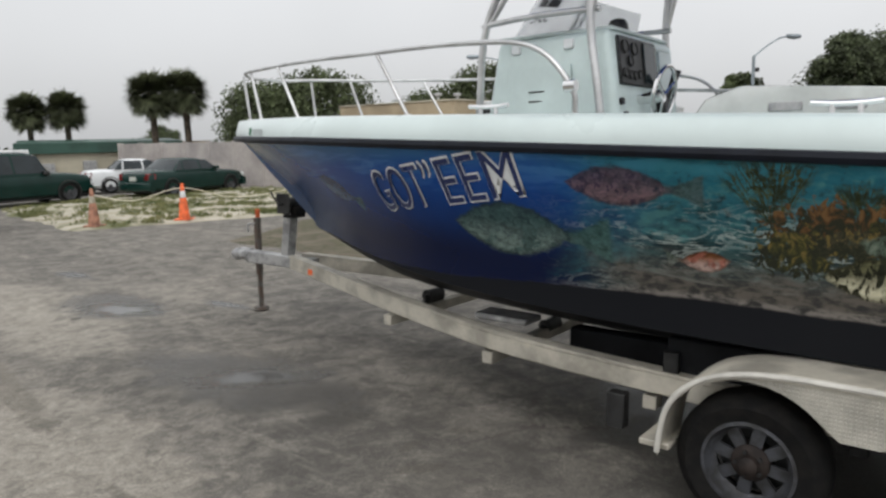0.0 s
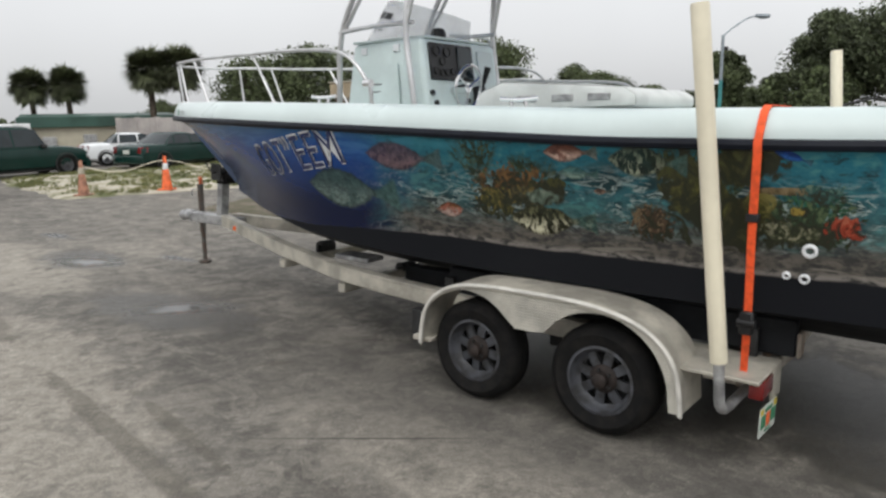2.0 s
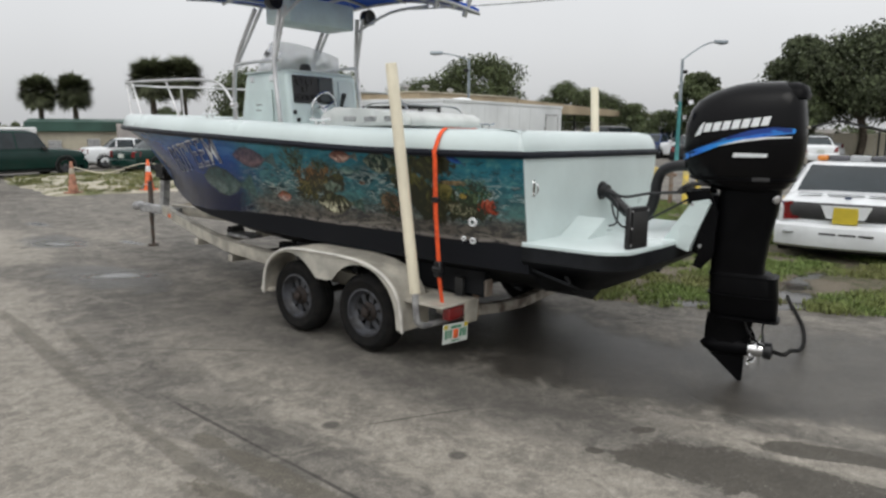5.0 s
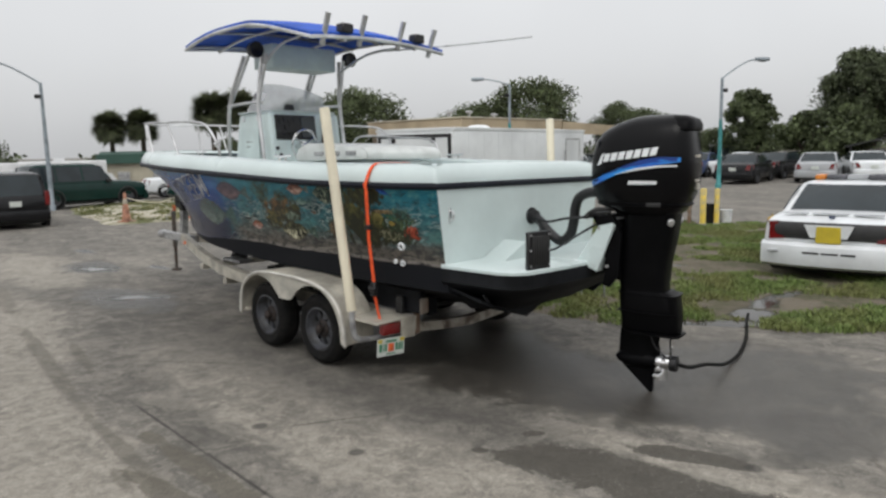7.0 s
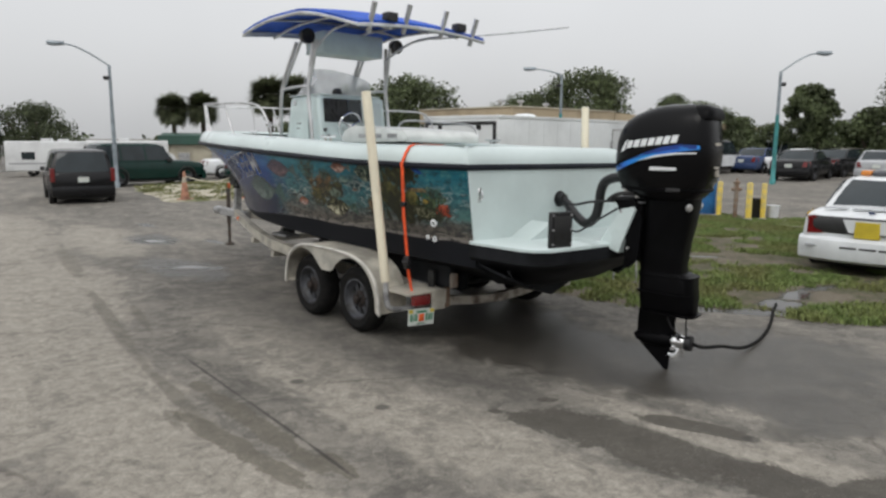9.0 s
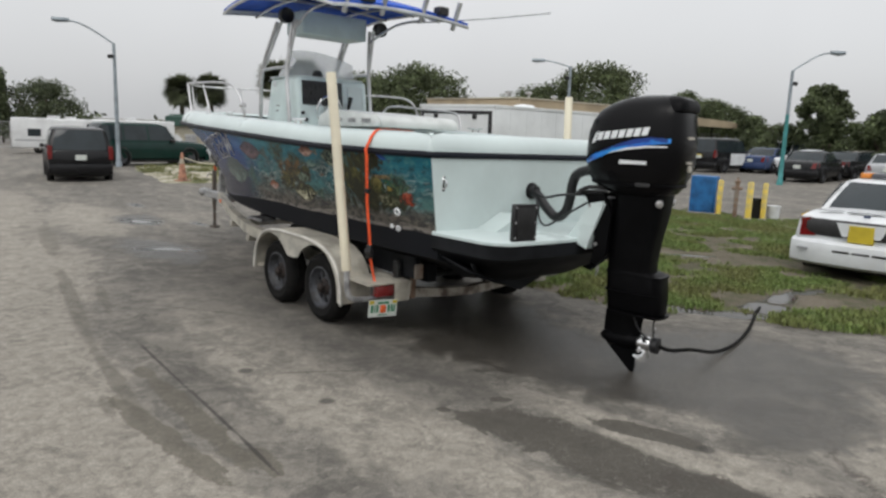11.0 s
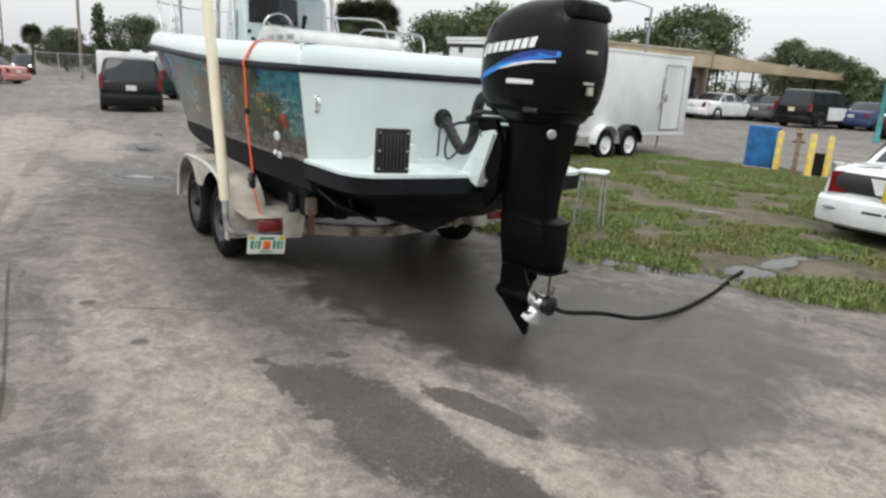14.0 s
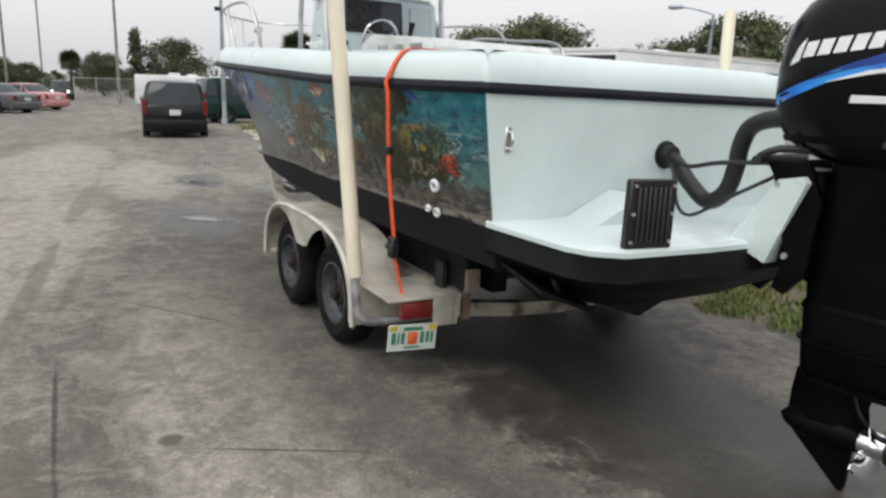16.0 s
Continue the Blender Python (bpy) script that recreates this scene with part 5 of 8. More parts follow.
for s in (1, -1):
    bm = B()
    ex = [float(v) for v in np.linspace(-0.85, 5.5, 26)]
    sec = [(-0.04, -0.042), (-0.032, -0.050), (0.032, -0.050), (0.04, -0.042), (0.04, 0.060), (0.047, 0.066), (0.047, 0.082), (-0.047, 0.082), (-0.047, 0.066), (-0.04, 0.060)]
    rings(bm, [[(x, mid_y(x) + s * rail_y(x) + dy, rail_z(x) + dz) for dy, dz in sec] for x in ex])
    part("frame_rail", bm, ALU_DULL, tr, "weathered aluminium box-section rail")
    bm = B()
    box(bm, 5.00, 5.06, mid_y(5) + s * rail_y(5.03) + (0.045 if s > 0 else -0.052), mid_y(5) + s * rail_y(5.03) + (0.052 if s > 0 else -0.045), rail_z(5) - 0.02, rail_z(5) + 0.03, 0.002)
    part("side_marker", bm, CONE_O, tr, "small orange side marker")
    # carpeted bunk and its brackets
    bm = B()
    box(bm, -0.92, 1.42, s * 0.80 - 0.035, s * 0.80 + 0.035, 0.56, 0.765, 0.01)
    part("bunk", bm, BOOT, tr, "black carpeted bunk board")
    # added inner board, black to fill the shaded gap below the hull
    bm = B()
    box(bm, -0.64, 2.2, s * 0.40 - 0.06, s * 0.40 + 0.06, 0.44, 0.62, 0.01)
    part("bunk", bm, BOOT, tr, "black inner board added to darken the space under the hull")
    bm = B()
    box(bm, -0.765, -0.735, s * 0.72 - 0.028, s * 0.72 + 0.028, 0.34, 0.63, 0.004)
    part("bunk_upright", bm, STEEL_RUST, tr, "rusty bunk upright")
    bm = B()
    box(bm, -0.945, -0.925, s * 0.80 - 0.05, s * 0.80 + 0.05, 0.56, 0.70, 0.01)
    part("bunk_end", bm, STEEL_RUST, tr, "rusty plate on the bunk's end")
    for x in (-0.7, 0.5, 1.38):
        bm = B()
        box(bm, x - 0.04, x + 0.04, s * 0.87 - 0.02, s * 0.87 + 0.02, 0.36, 0.70, 0.006)
        part("bunk_bracket", bm, DARK_STEEL, tr)
    # wheels
    for x in (0.88, -0.01):
        R = 0.328
        bm = B()
        y0 = s * 1.07
        dy = s
        prof = [(0.20, 0.0), (R - 0.06, -0.005), (R - 0.02, 0.015), (R, 0.045), (R, 0.075), (R - 0.008, 0.08), (R, 0.085), (R, 0.115), (R - 0.008, 0.12), (R, 0.125), (R, 0.165), (R - 0.02, 0.195), (R - 0.055, 0.215), (0.235, 0.205), (0.20, 0.195)]
        lathe(bm, (x, y0, 0.352), (0, dy, 0), prof, 40)
        ty = part("tyre", bm, RUBBER, tr, "black worn trailer tyre")
        bm = B()
        lathe(bm, (x, y0, 0.352), (0, dy, 0), [(0.205, 0.01), (0.205, 0.200), (0.190, 0.203), (0.182, 0.17), (0.165, 0.135), (0.155, 0.13)], 36)
        rim = part("rim", bm, RIM, tr, "grey steel spoked wheel rim")
        # dark disc behind the spokes, standing in for shade inside the wheel
        bm = B()
        lathe(bm, (x, y0, 0.352), (0, dy, 0), [(0.16, 0.02), (0.16, 0.06), (0.02, 0.06)], 24)
        part("brake_shade_disc", bm, DARK_STEEL, tr)
        bm = B()
        lathe(bm, (x, y0, 0.352), (0, dy, 0), [(0.085, 0.06), (0.085, 0.150), (0.070, 0.165), (0.045, 0.17), (0.043, 0.205), (0.03, 0.215), (0.001, 0.217)], 20)
        part("hub", bm, HUBM, tr, "rust-brown wheel hub")
        for i in range(8):
            a = 2 * math.pi * i / 8 + 0.2
            d, c_ = Vector((math.cos(a), 0, math.sin(a))), Vector((x, y0 + s * 0.145, 0.352))
            tvec = Vector((-math.sin(a), 0, math.cos(a)))
            bm = B()
            pin, pout = c_ + d * 0.07, c_ + d * 0.168 - Vector((0, s * 0.012, 0))
            quadbox(bm, [pin + tvec * 0.026, pin - tvec * 0.026, pin - tvec * 0.026 - Vector((0, s * 0.02, 0)), pin + tvec * 0.026 - Vector((0, s * 0.02, 0))],
                    [pout + tvec * 0.030, pout - tvec * 0.030, pout - tvec * 0.030 - Vector((0, s * 0.02, 0)), pout + tvec * 0.030 - Vector((0, s * 0.02, 0))])
            o = part("spoke", bm, RIM, rim, smooth=False)
        for i in range(5):
            a = 2 * math.pi * i / 5
            bm = B()
            p = Vector((x + 0.058 * math.cos(a), y0 + s * 0.162, 0.352 + 0.058 * math.sin(a)))
            cyl(bm, p, p + Vector((0, s * 0.02, 0)), 0.010, seg=6)
            part("wheel_nut", bm, DARK_STEEL, tr)
    # fender: rolled top and a skirt with two arches
    out, inn = s * 1.345, s * 1.02
    topl = [(1.265, 0.36), (1.245, 0.52), (1.195, 0.64), (1.095, 0.735), (0.955, 0.795), (0.755, 0.825), (0.455, 0.83), (0.105, 0.825), (-0.145, 0.79), (-0.305, 0.73), (-0.425, 0.63), (-0.485, 0.49), (-0.505, 0.31)]
    bm = B()
    rings(bm, [[(x, inn, z), (x, out - s * 0.012, z), (x, out, z - 0.010), (x, out, z - 0.035), (x, out - s * 0.006, z - 0.035), (x, out - s * 0.024, z - 0.012), (x, inn, z - 0.010)] for x, z in [tuple(p)[0::2] for p in smooth_path([(x, 0, z) for x, z in topl], 4)]])
    part("fender", bm, ALU_DULL, tr, "weathered diamond-plate tandem fender")
    bm = B()
    fine_top = smooth_path([(x, 0, z) for x, z in topl], 5)
    lo = []
    for p in fine_top:
        x = p.x
        a1 = 0.352 + math.sqrt(max(0.415 ** 2 - (x - 0.885) ** 2, 0.0)) if abs(x - 0.885) < 0.415 else 0.30
        a2 = 0.352 + math.sqrt(max(0.415 ** 2 - (x + 0.02) ** 2, 0.0)) if abs(x + 0.02) < 0.415 else 0.30
        z = max(a1, a2)
        if 0.26 < x < 0.61:
            z = max(z, 0.585)
        lo.append(min(z, p.z - 0.02))
    rings(bm, [[(p.x, out - s * 0.004, p.z - 0.02), (p.x, out - s * 0.004, z), (p.x, out - s * 0.010, z), (p.x, out - s * 0.010, p.z - 0.02)] for p, z in zip(fine_top, lo)])
    part("fender_skirt", bm, TREAD, tr, "diamond-plate skirt between the wheels")
    bm = B()
    tube(bm, [(p.x, out + s * 0.002, p.z - 0.012) for p in fine_top[::3]] + [(fine_top[-1].x, out + s * 0.002, 0.30)], 0.014, 8, 2)
    part("edge_bead", bm, ALU_EDGE, tr, "pale rolled edge")
    bm = B()
    box(bm, 1.225, 1.375, min(inn, s * 1.30), max(inn, s * 1.30), 0.345, 0.375, 0.005)
    part("fender_step", bm, ALU_DULL, tr)
    # rear step plate, tail light and guide post
    bm = B()
    box(bm, -0.86, -0.44, min(s * 0.84, s * 1.28), max(s * 0.84, s * 1.28), 0.525, 0.545, 0.004)
    box(bm, -0.86, -0.845, min(s * 0.86, s * 1.0), max(s * 0.86, s * 1.0), 0.36, 0.53, 0.003)
    box(bm, -0.86, -0.46, min(s * 0.84, s * 0.88), max(s * 0.84, s * 0.88), 0.36, 0.53, 0.003)
    part("rear_step", bm, ALU_DULL, tr, "bent aluminium rear step bracket")
    bm = B()
    box(bm, -0.865, -0.79, min(s * 1.01, s * 1.20), max(s * 1.01, s * 1.20), 0.42, 0.52, 0.012, 2)
    part("tail_light", bm, REDLENS, tr, "red box tail light")
    bm = B()
    tube(bm, [(-0.72, s * 0.88, 0.385), (-0.72, s * 1.20, 0.385), (-0.72, s * 1.34, 0.395), (-0.715, s * 1.405, 0.46), (-0.705, s * 1.415, 0.68)], 0.026, 12)
    part("post_bracket", bm, GALV, tr, "bent galvanised post bracket")
    bm = B()
    lathe(bm, (-0.705, s * 1.415, 0.655), Vector((0.15, s * 0.105, 1.665)), [(0.040, 0), (0.042, 0.01), (0.042, 1.665), (0.040, 1.677), (0.001, 1.679)], 18)
    part("guide_post", bm, PVC, tr, "tall cream PVC guide post")
bm = B()
rings(bm, [[(x, y, float(np.interp(abs(y), [0, 0.35, 0.95, 1.1], [0.29, 0.31, 0.38, 0.39])) + dz) for x, dz in ((-0.74, 0.0), (-0.66, 0.0), (-0.66, 0.085), (-0.74, 0.085))] for y in np.linspace(-0.95, 0.95, 15)])
part("rear_crossmember", bm, mat("stained_aluminium", (0.34, 0.31, 0.26), 0.6, 0.2, 0.35, 7, spot=(0.12, 0.09, 0.07), bump=0.2), tr, "bent aluminium rear crossmember")
for x in (-0.01, 0.88):
    bm = B()
    cyl(bm, (x, -1.06, 0.352), (x, 1.06, 0.352), 0.035, seg=12)
    part("axle", bm, DARK_STEEL, tr)
for x in (1.5, 2.6, 3.7):
    bm = B()
    y = rail_y(x)
    box(bm, x - 0.04, x + 0.04, -y, y, rail_z(x) - 0.16, rail_z(x) - 0.08, 0.006)
    part("crossmember", bm, ALU_DULL, tr)
for x, zk in ((2.6, 0.55), (3.7, 0.64)):
    bm = B()
    cyl(bm, (x, -0.09, zk - 0.07), (x, 0.09, zk - 0.07), 0.05, seg=14)
    box(bm, x - 0.02, x + 0.02, -0.12, 0.12, rail_z(x) - 0.10, zk - 0.06, 0.004)
    part("keel_roller", bm, DARK_STEEL, tr, "black keel roller")
bm = B()
box(bm, 2.35, 2.75, 0.55, 0.75, 0.66, 0.70, 0.01)
part("bunk_pad", bm, GALV, tr)
bm = B()
box(bm, 1.62, 1.72, 0.84, 0.92, 0.22, 0.42, 0.006)
part("rail_bracket", bm, DARK_STEEL, tr)
front = Matrix.Translation((0, -0.13, 0))
bm = B()
box(bm, 5.3, 6.34, -0.06, 0.06, 0.59, 0.71, 0.01)
part("tongue", bm, GALV, tr, "galvanised tongue beam", m=front)
bm = B()
rings(bm, [circle((6.30, 0, 0.66), (1, 0, 0), 0.07, 12), circle((6.46, 0, 0.66), (1, 0, 0), 0.06, 12), circle((6.55, 0, 0.65), (1, 0, -0.1), 0.07, 12), circle((6.62, 0, 0.65), (1, 0, 0), 0.035, 12)])
box(bm, 6.32, 6.50, -0.02, 0.02, 0.69, 0.73, 0.008)
part("coupler", bm, GALV, tr, "ball coupler", m=front)
bm = B()
cyl(bm, (6.38, -0.15, 0.06), (6.38, -0.15, 0.55), 0.028, seg=12)
cyl(bm, (6.38, -0.15, 0.42), (6.38, -0.15, 1.02), 0.038, seg=14)
cyl(bm, (6.38, -0.15, 0.033), (6.38, -0.15, 0.06), 0.085, 0.075, seg=16)
cyl(bm, (6.38, -0.15, 1.02), (6.38, -0.15, 1.04), 0.045, seg=14)
part("jack", bm, JACK, tr, "rusty swing tongue jack", m=front)
bm = B()
tube(bm, [(6.38, -0.11, 0.98), (6.38, -0.03, 0.98), (6.38, -0.03, 0.90)], 0.009, 8, 2)
part("jack_handle", bm, GALV, tr, m=front)
bm = B()
cyl(bm, (6.41, -0.18, 1.03), (6.41, -0.18, 1.13), 0.025, seg=10)
part("marker_flag", bm, CONE_O, tr, "small orange marker on the jack", m=front)
bm = B()
rings(bm, [[(x + dx, dy, z) for dx, dy in ((-0.05, -0.05), (0.05, -0.05), (0.05, 0.05), (-0.05, 0.05))] for x, z in ((5.72, 0.62), (5.66, 0.95), (5.62, 1.22))])
part("winch_post", bm, GALV, tr, "galvanised winch post", m=front)
bm = B()
cyl(bm, (5.62, -0.10, 1.24), (5.62, 0.10, 1.24), 0.06, seg=14)
box(bm, 5.52, 5.72, -0.11, -0.09, 1.14, 1.34, 0.01)
box(bm, 5.52, 5.72, 0.09, 0.11, 1.14, 1.34, 0.01)
tube(bm, [(5.62, 0.11, 1.24), (5.62, 0.16, 1.24), (5.72, 0.17, 1.36)], 0.010, 8, 2)
part("winch", bm, DARK_STEEL, tr, "bow winch with hand crank", m=front)
bm = B()
cyl(bm, (5.52, -0.06, 1.17), (5.52, 0.06, 1.17), 0.05, seg=14)
box(bm, 5.5, 5.66, -0.08, 0.08, 1.10, 1.13, 0.006)
part("bow_stop", bm, RUBBER, tr, "black rubber bow stop", m=front)

plate = thing("licence_plate", "white and green trailer licence plate with an orange emblem", "plate", BOAT @ Matrix.Translation((-0.875, 1.14, 0.325)) @ Matrix.Rotation(radians(4), 4, "X"))
bm = B()
box(bm, -0.004, 0.0, -0.1525, 0.1525, -0.076, 0.076, 0.002)
part("plate_body", bm, PLATE_W, plate)
for y0, y1, z0, z1, m_ in ((-0.13, -0.115, -0.035, 0.03, PLATE_G), (-0.105, -0.085, -0.035, 0.03, PLATE_G), (-0.072, -0.05, -0.035, 0.03, PLATE_G), (0.05, 0.07, -0.035, 0.03, PLATE_G), (0.082, 0.092, -0.035, 0.03, PLATE_G), (0.105, 0.13, -0.035, 0.03, PLATE_G), (-0.03, 0.03, -0.04, 0.03, CONE_O), (-0.06, 0.06, 0.04, 0.06, PLATE_G), (-0.05, 0.05, -0.062, -0.052, PLATE_G), (0.10, 0.145, 0.04, 0.07, GRAPH_Y), (-0.145, -0.10, 0.04, 0.07, GRAPH_Y)):
    bm = B()
    box(bm, -0.008, -0.003, y0, y1, z0, z1, 0.001)
    part("plate_mark", bm, m_, plate)

strap = thing("tie_down_strap", "bright orange ratchet strap over the gunwale to the trailer", "strap", BOAT)
g = lambda dy, dz: Vector((-0.78, sheer(-0.78)[0] + dy, sheer(-0.78)[1] + dz))
spts = [g(-0.45, 0.172), g(-0.28, 0.175), g(-0.10, 0.175), g(-0.05, 0.152), g(-0.015, 0.105), g(0.010, 0.055), g(0.036, 0.0), g(0.025, -0.05), Vector((-0.775, 1.27, 1.25)), Vector((-0.77, 1.22, 0.86))]
bm = B()
band(bm, spts, 0.038, 0.004, (1, 0, 0))
part("webbing", bm, STRAP, strap)
bm = B()
band(bm, [(-0.77, 1.22, 0.78), (-0.75, 1.15, 0.54)], 0.036, 0.004, (1, 0, 0))
part("webbing_end", bm, STRAP, strap)
bm = B()
box(bm, -0.80, -0.735, 1.205, 1.245, 0.76, 0.88, 0.008)
cyl(bm, (-0.81, 1.23, 0.82), (-0.725, 1.23, 0.82), 0.022, seg=10)
part("ratchet", bm, BLACKP, strap, "black ratchet buckle")
bm = B()
box(bm, -0.805, -0.745, 1.255, 1.29, 1.33, 1.37, 0.004)
part("strap_sleeve", bm, BLACKP, strap)

# ---- outboard engine ----
om = thing("outboard_motor", "large glossy black outboard motor with a blue stripe", "outboard", BOAT @ Matrix.Translation((-2.25, -0.03, 0)) @ Matrix.Rotation(radians(10.5), 4, "Z") @ Matrix.Diagonal((0.94, 1, 1, 1)) @ Matrix.Translation((2.24, 0, 0)))
COWLS = [(1.46, -2.36, -2.82, 0.17), (1.49, -2.28, -2.87, 0.20), (1.54, -2.18, -2.91, 0.225), (1.62, -2.13, -2.95, 0.25), (1.72, -2.11, -2.97, 0.265), (1.82, -2.11, -2.975, 0.27), (1.93, -2.12, -2.97, 0.27), (2.02, -2.15, -2.96, 0.262), (2.09, -2.20, -2.95, 0.245), (2.14, -2.28, -2.93, 0.22), (2.18, -2.38, -2.90, 0.185), (2.205, -2.47, -2.87, 0.14), (2.22, -2.56, -2.80, 0.08)]


def cowl_ring(z, x0, x1, h, n=3.2, k=36):
    cx, a = (x0 + x1) / 2, abs(x0 - x1) / 2
    out = []
    for i in range(k):
        t = 2 * math.pi * i / k
        c, s = math.cos(t), math.sin(t)
        out.append((cx + a * math.copysign(abs(c) ** (2 / n), c), h * (1 - 0.12 * c) * math.copysign(abs(s) ** (2 / n), s), z))
    return out


def cowl_y(x, z, out=0.0):
    zs_ = [c[0] for c in COWLS]
    x0, x1, h = (float(np.interp(z, zs_, [c[i] for c in COWLS])) for i in (1, 2, 3))
    cx, a = (x0 + x1) / 2, abs(x0 - x1) / 2
    u = min(abs((x - cx) / a), 0.995)
    c = (u ** 1.6) * (1 if x > cx else -1)
    return h * (1 - 0.12 * c) * (1 - u ** 3.2) ** (1 / 3.2) + out


bm = B()
rings(bm, [cowl_ring(*c) for c in COWLS])
part("cowl", bm, COWL, om, "glossy black engine cowl")
bm = B()
rings(bm, [cowl_ring(z, x0, x1, h, 4) for z, x0, x1, h in ((2.10, -2.54, -2.965, 0.20), (2.14, -2.54, -2.97, 0.195), (2.185, -2.58, -2.95, 0.165), (2.21, -2.64, -2.89, 0.12))])
part("air_scoop", bm, LEG, om, "raised rear air scoop")
bm = B()
rings(bm, [cowl_ring(z, x0, x1, h) for z, x0, x1, h in ((1.535, -2.175, -2.92, 0.232), (1.55, -2.165, -2.93, 0.236), (1.56, -2.17, -2.925, 0.236))])
part("cowl_seam", bm, LEG, om)


def cowl_decal(pts, material, name, out=0.004):
    for sgn in (1, -1):
        b = B()
        f = b.faces.new([b.verts.new((x, 0, z)) for x, z in pts])
        bmesh.ops.triangulate(b, faces=[f])
        for _ in range(2):
            bmesh.ops.subdivide_edges(b, edges=[e for e in b.edges if e.calc_length() > 0.03], cuts=1)
        for v in b.verts:
            v.co.y = sgn * cowl_y(v.co.x, v.co.z, out)
        part(name, b, material, om)


sw_top = [(-2.125, 1.705), (-2.27, 1.765), (-2.45, 1.835), (-2.61, 1.885), (-2.76, 1.905), (-2.90, 1.898)]
sw_low = [(-2.90, 1.868), (-2.76, 1.850), (-2.55, 1.815), (-2.40, 1.775), (-2.25, 1.715), (-2.125, 1.665)]
cowl_decal(sw_top + sw_low, BLUE, "blue_stripe")
cowl_decal([(-2.30, 1.776), (-2.47, 1.842), (-2.61, 1.885), (-2.76, 1.905), (-2.88, 1.898), (-2.88, 1.872), (-2.70, 1.868), (-2.50, 1.828)], BLUE_D, "blue_stripe", 0.0055)
cowl_decal([(-2.38, 1.772), (-2.56, 1.822), (-2.72, 1.842), (-2.88, 1.845), (-2.88, 1.835), (-2.72, 1.828), (-2.56, 1.806)], DECAL_W, "white_pinstripe", 0.007)
# the maker's word as slanted blocks, the first one taller
for i in range(7):
    x = -2.275 - 0.066 * i
    z = 1.868 + 0.0075 * i
    cowl_decal([(x, z), (x - 0.052, z + 0.006), (x - 0.070, z + 0.066), (x - 0.018, z + 0.060)], DECAL_W, "maker_mark", 0.006)
cowl_decal([(-2.215, 1.838), (-2.262, 1.856), (-2.288, 1.945), (-2.255, 1.915)], DECAL_W, "maker_mark", 0.006)
cowl_decal([(-2.50, 1.700), (-2.73, 1.704), (-2.735, 1.728), (-2.505, 1.730)], DECAL_W, "model_mark", 0.006)
bm = B()
box(bm, -2.76, -2.64, 0.225, 0.243, 1.535, 1.565, 0.006)
part("cowl_latch", bm, TRIM, om)
for z, wv_, h_ in ((1.90, 0.10, 0.018), (1.72, 0.09, 0.016), (1.66, 0.05, 0.05)):
    bm = B()
    box(bm, -2.982, -2.962, -0.02, -0.02 + wv_, z, z + h_, 0.002)
    part("rear_mark", bm, ALU_DULL, om)
SECT = [(1.50, -2.40, -2.84, 0.17), (1.40, -2.40, -2.83, 0.155), (1.30, -2.38, -2.82, 0.140), (1.10, -2.37, -2.78, 0.13), (0.92, -2.37, -2.76, 0.125), (0.82, -2.38, -2.77, 0.12)]
bm = B()
rings(bm, [cowl_ring(*c, 4) for c in SECT])
part("midsection", bm, LEG, om, "satin black engine leg")
bm = B()
rings(bm, [cowl_ring(*c, 4) for c in ((0.865, -2.37, -2.80, 0.125), (0.835, -2.37, -2.86, 0.135), (0.66, -2.38, -2.88, 0.12), (0.545, -2.39, -2.88, 0.095), (0.52, -2.40, -2.86, 0.085))])
part("exhaust_housing", bm, LEG, om)
for z in (0.845, 0.70):
    bm = B()
    rings(bm, [cowl_ring(*c, 4) for c in ((z, -2.36, -2.87, 0.138), (z - 0.012, -2.36, -2.87, 0.138))])
    part("housing_rib", bm, LEG, om)
bm = B()
rings(bm, [cowl_ring(*c, 5) for c in ((0.532, -2.42, -2.90, 0.125), (0.518, -2.42, -2.90, 0.125))])
part("cavitation_plate", bm, LEG, om)
bm = B()
rings(bm, [[(x, y * h, z) for x, y in ((a, 0), ((2 * a + b_) / 3, 1), ((a + 2 * b_) / 3, 1), (b_, 0), ((a + 2 * b_) / 3, -1), ((2 * a + b_) / 3, -1))] for z, a, b_, h in ((0.53, -2.37, -2.72, 0.07), (0.42, -2.36, -2.70, 0.06), (0.32, -2.36, -2.70, 0.06))])
part("gearcase_strut", bm, LEG, om)
bm = B()
lathe(bm, (-2.33, 0, 0.29), (-1, 0, 0), [(0.005, 0.0), (0.04, 0.03), (0.066, 0.10), (0.072, 0.20), (0.07, 0.30), (0.055, 0.37)], 20)
part("gearcase", bm, LEG, om)
bm = B()
prism(bm, [(-2.36, 0.27), (-2.41, 0.22), (-2.63, 0.035), (-2.655, 0.028), (-2.665, 0.05), (-2.67, 0.25)], "y", -0.012, 0.012)
part("skeg", bm, LEG, om)
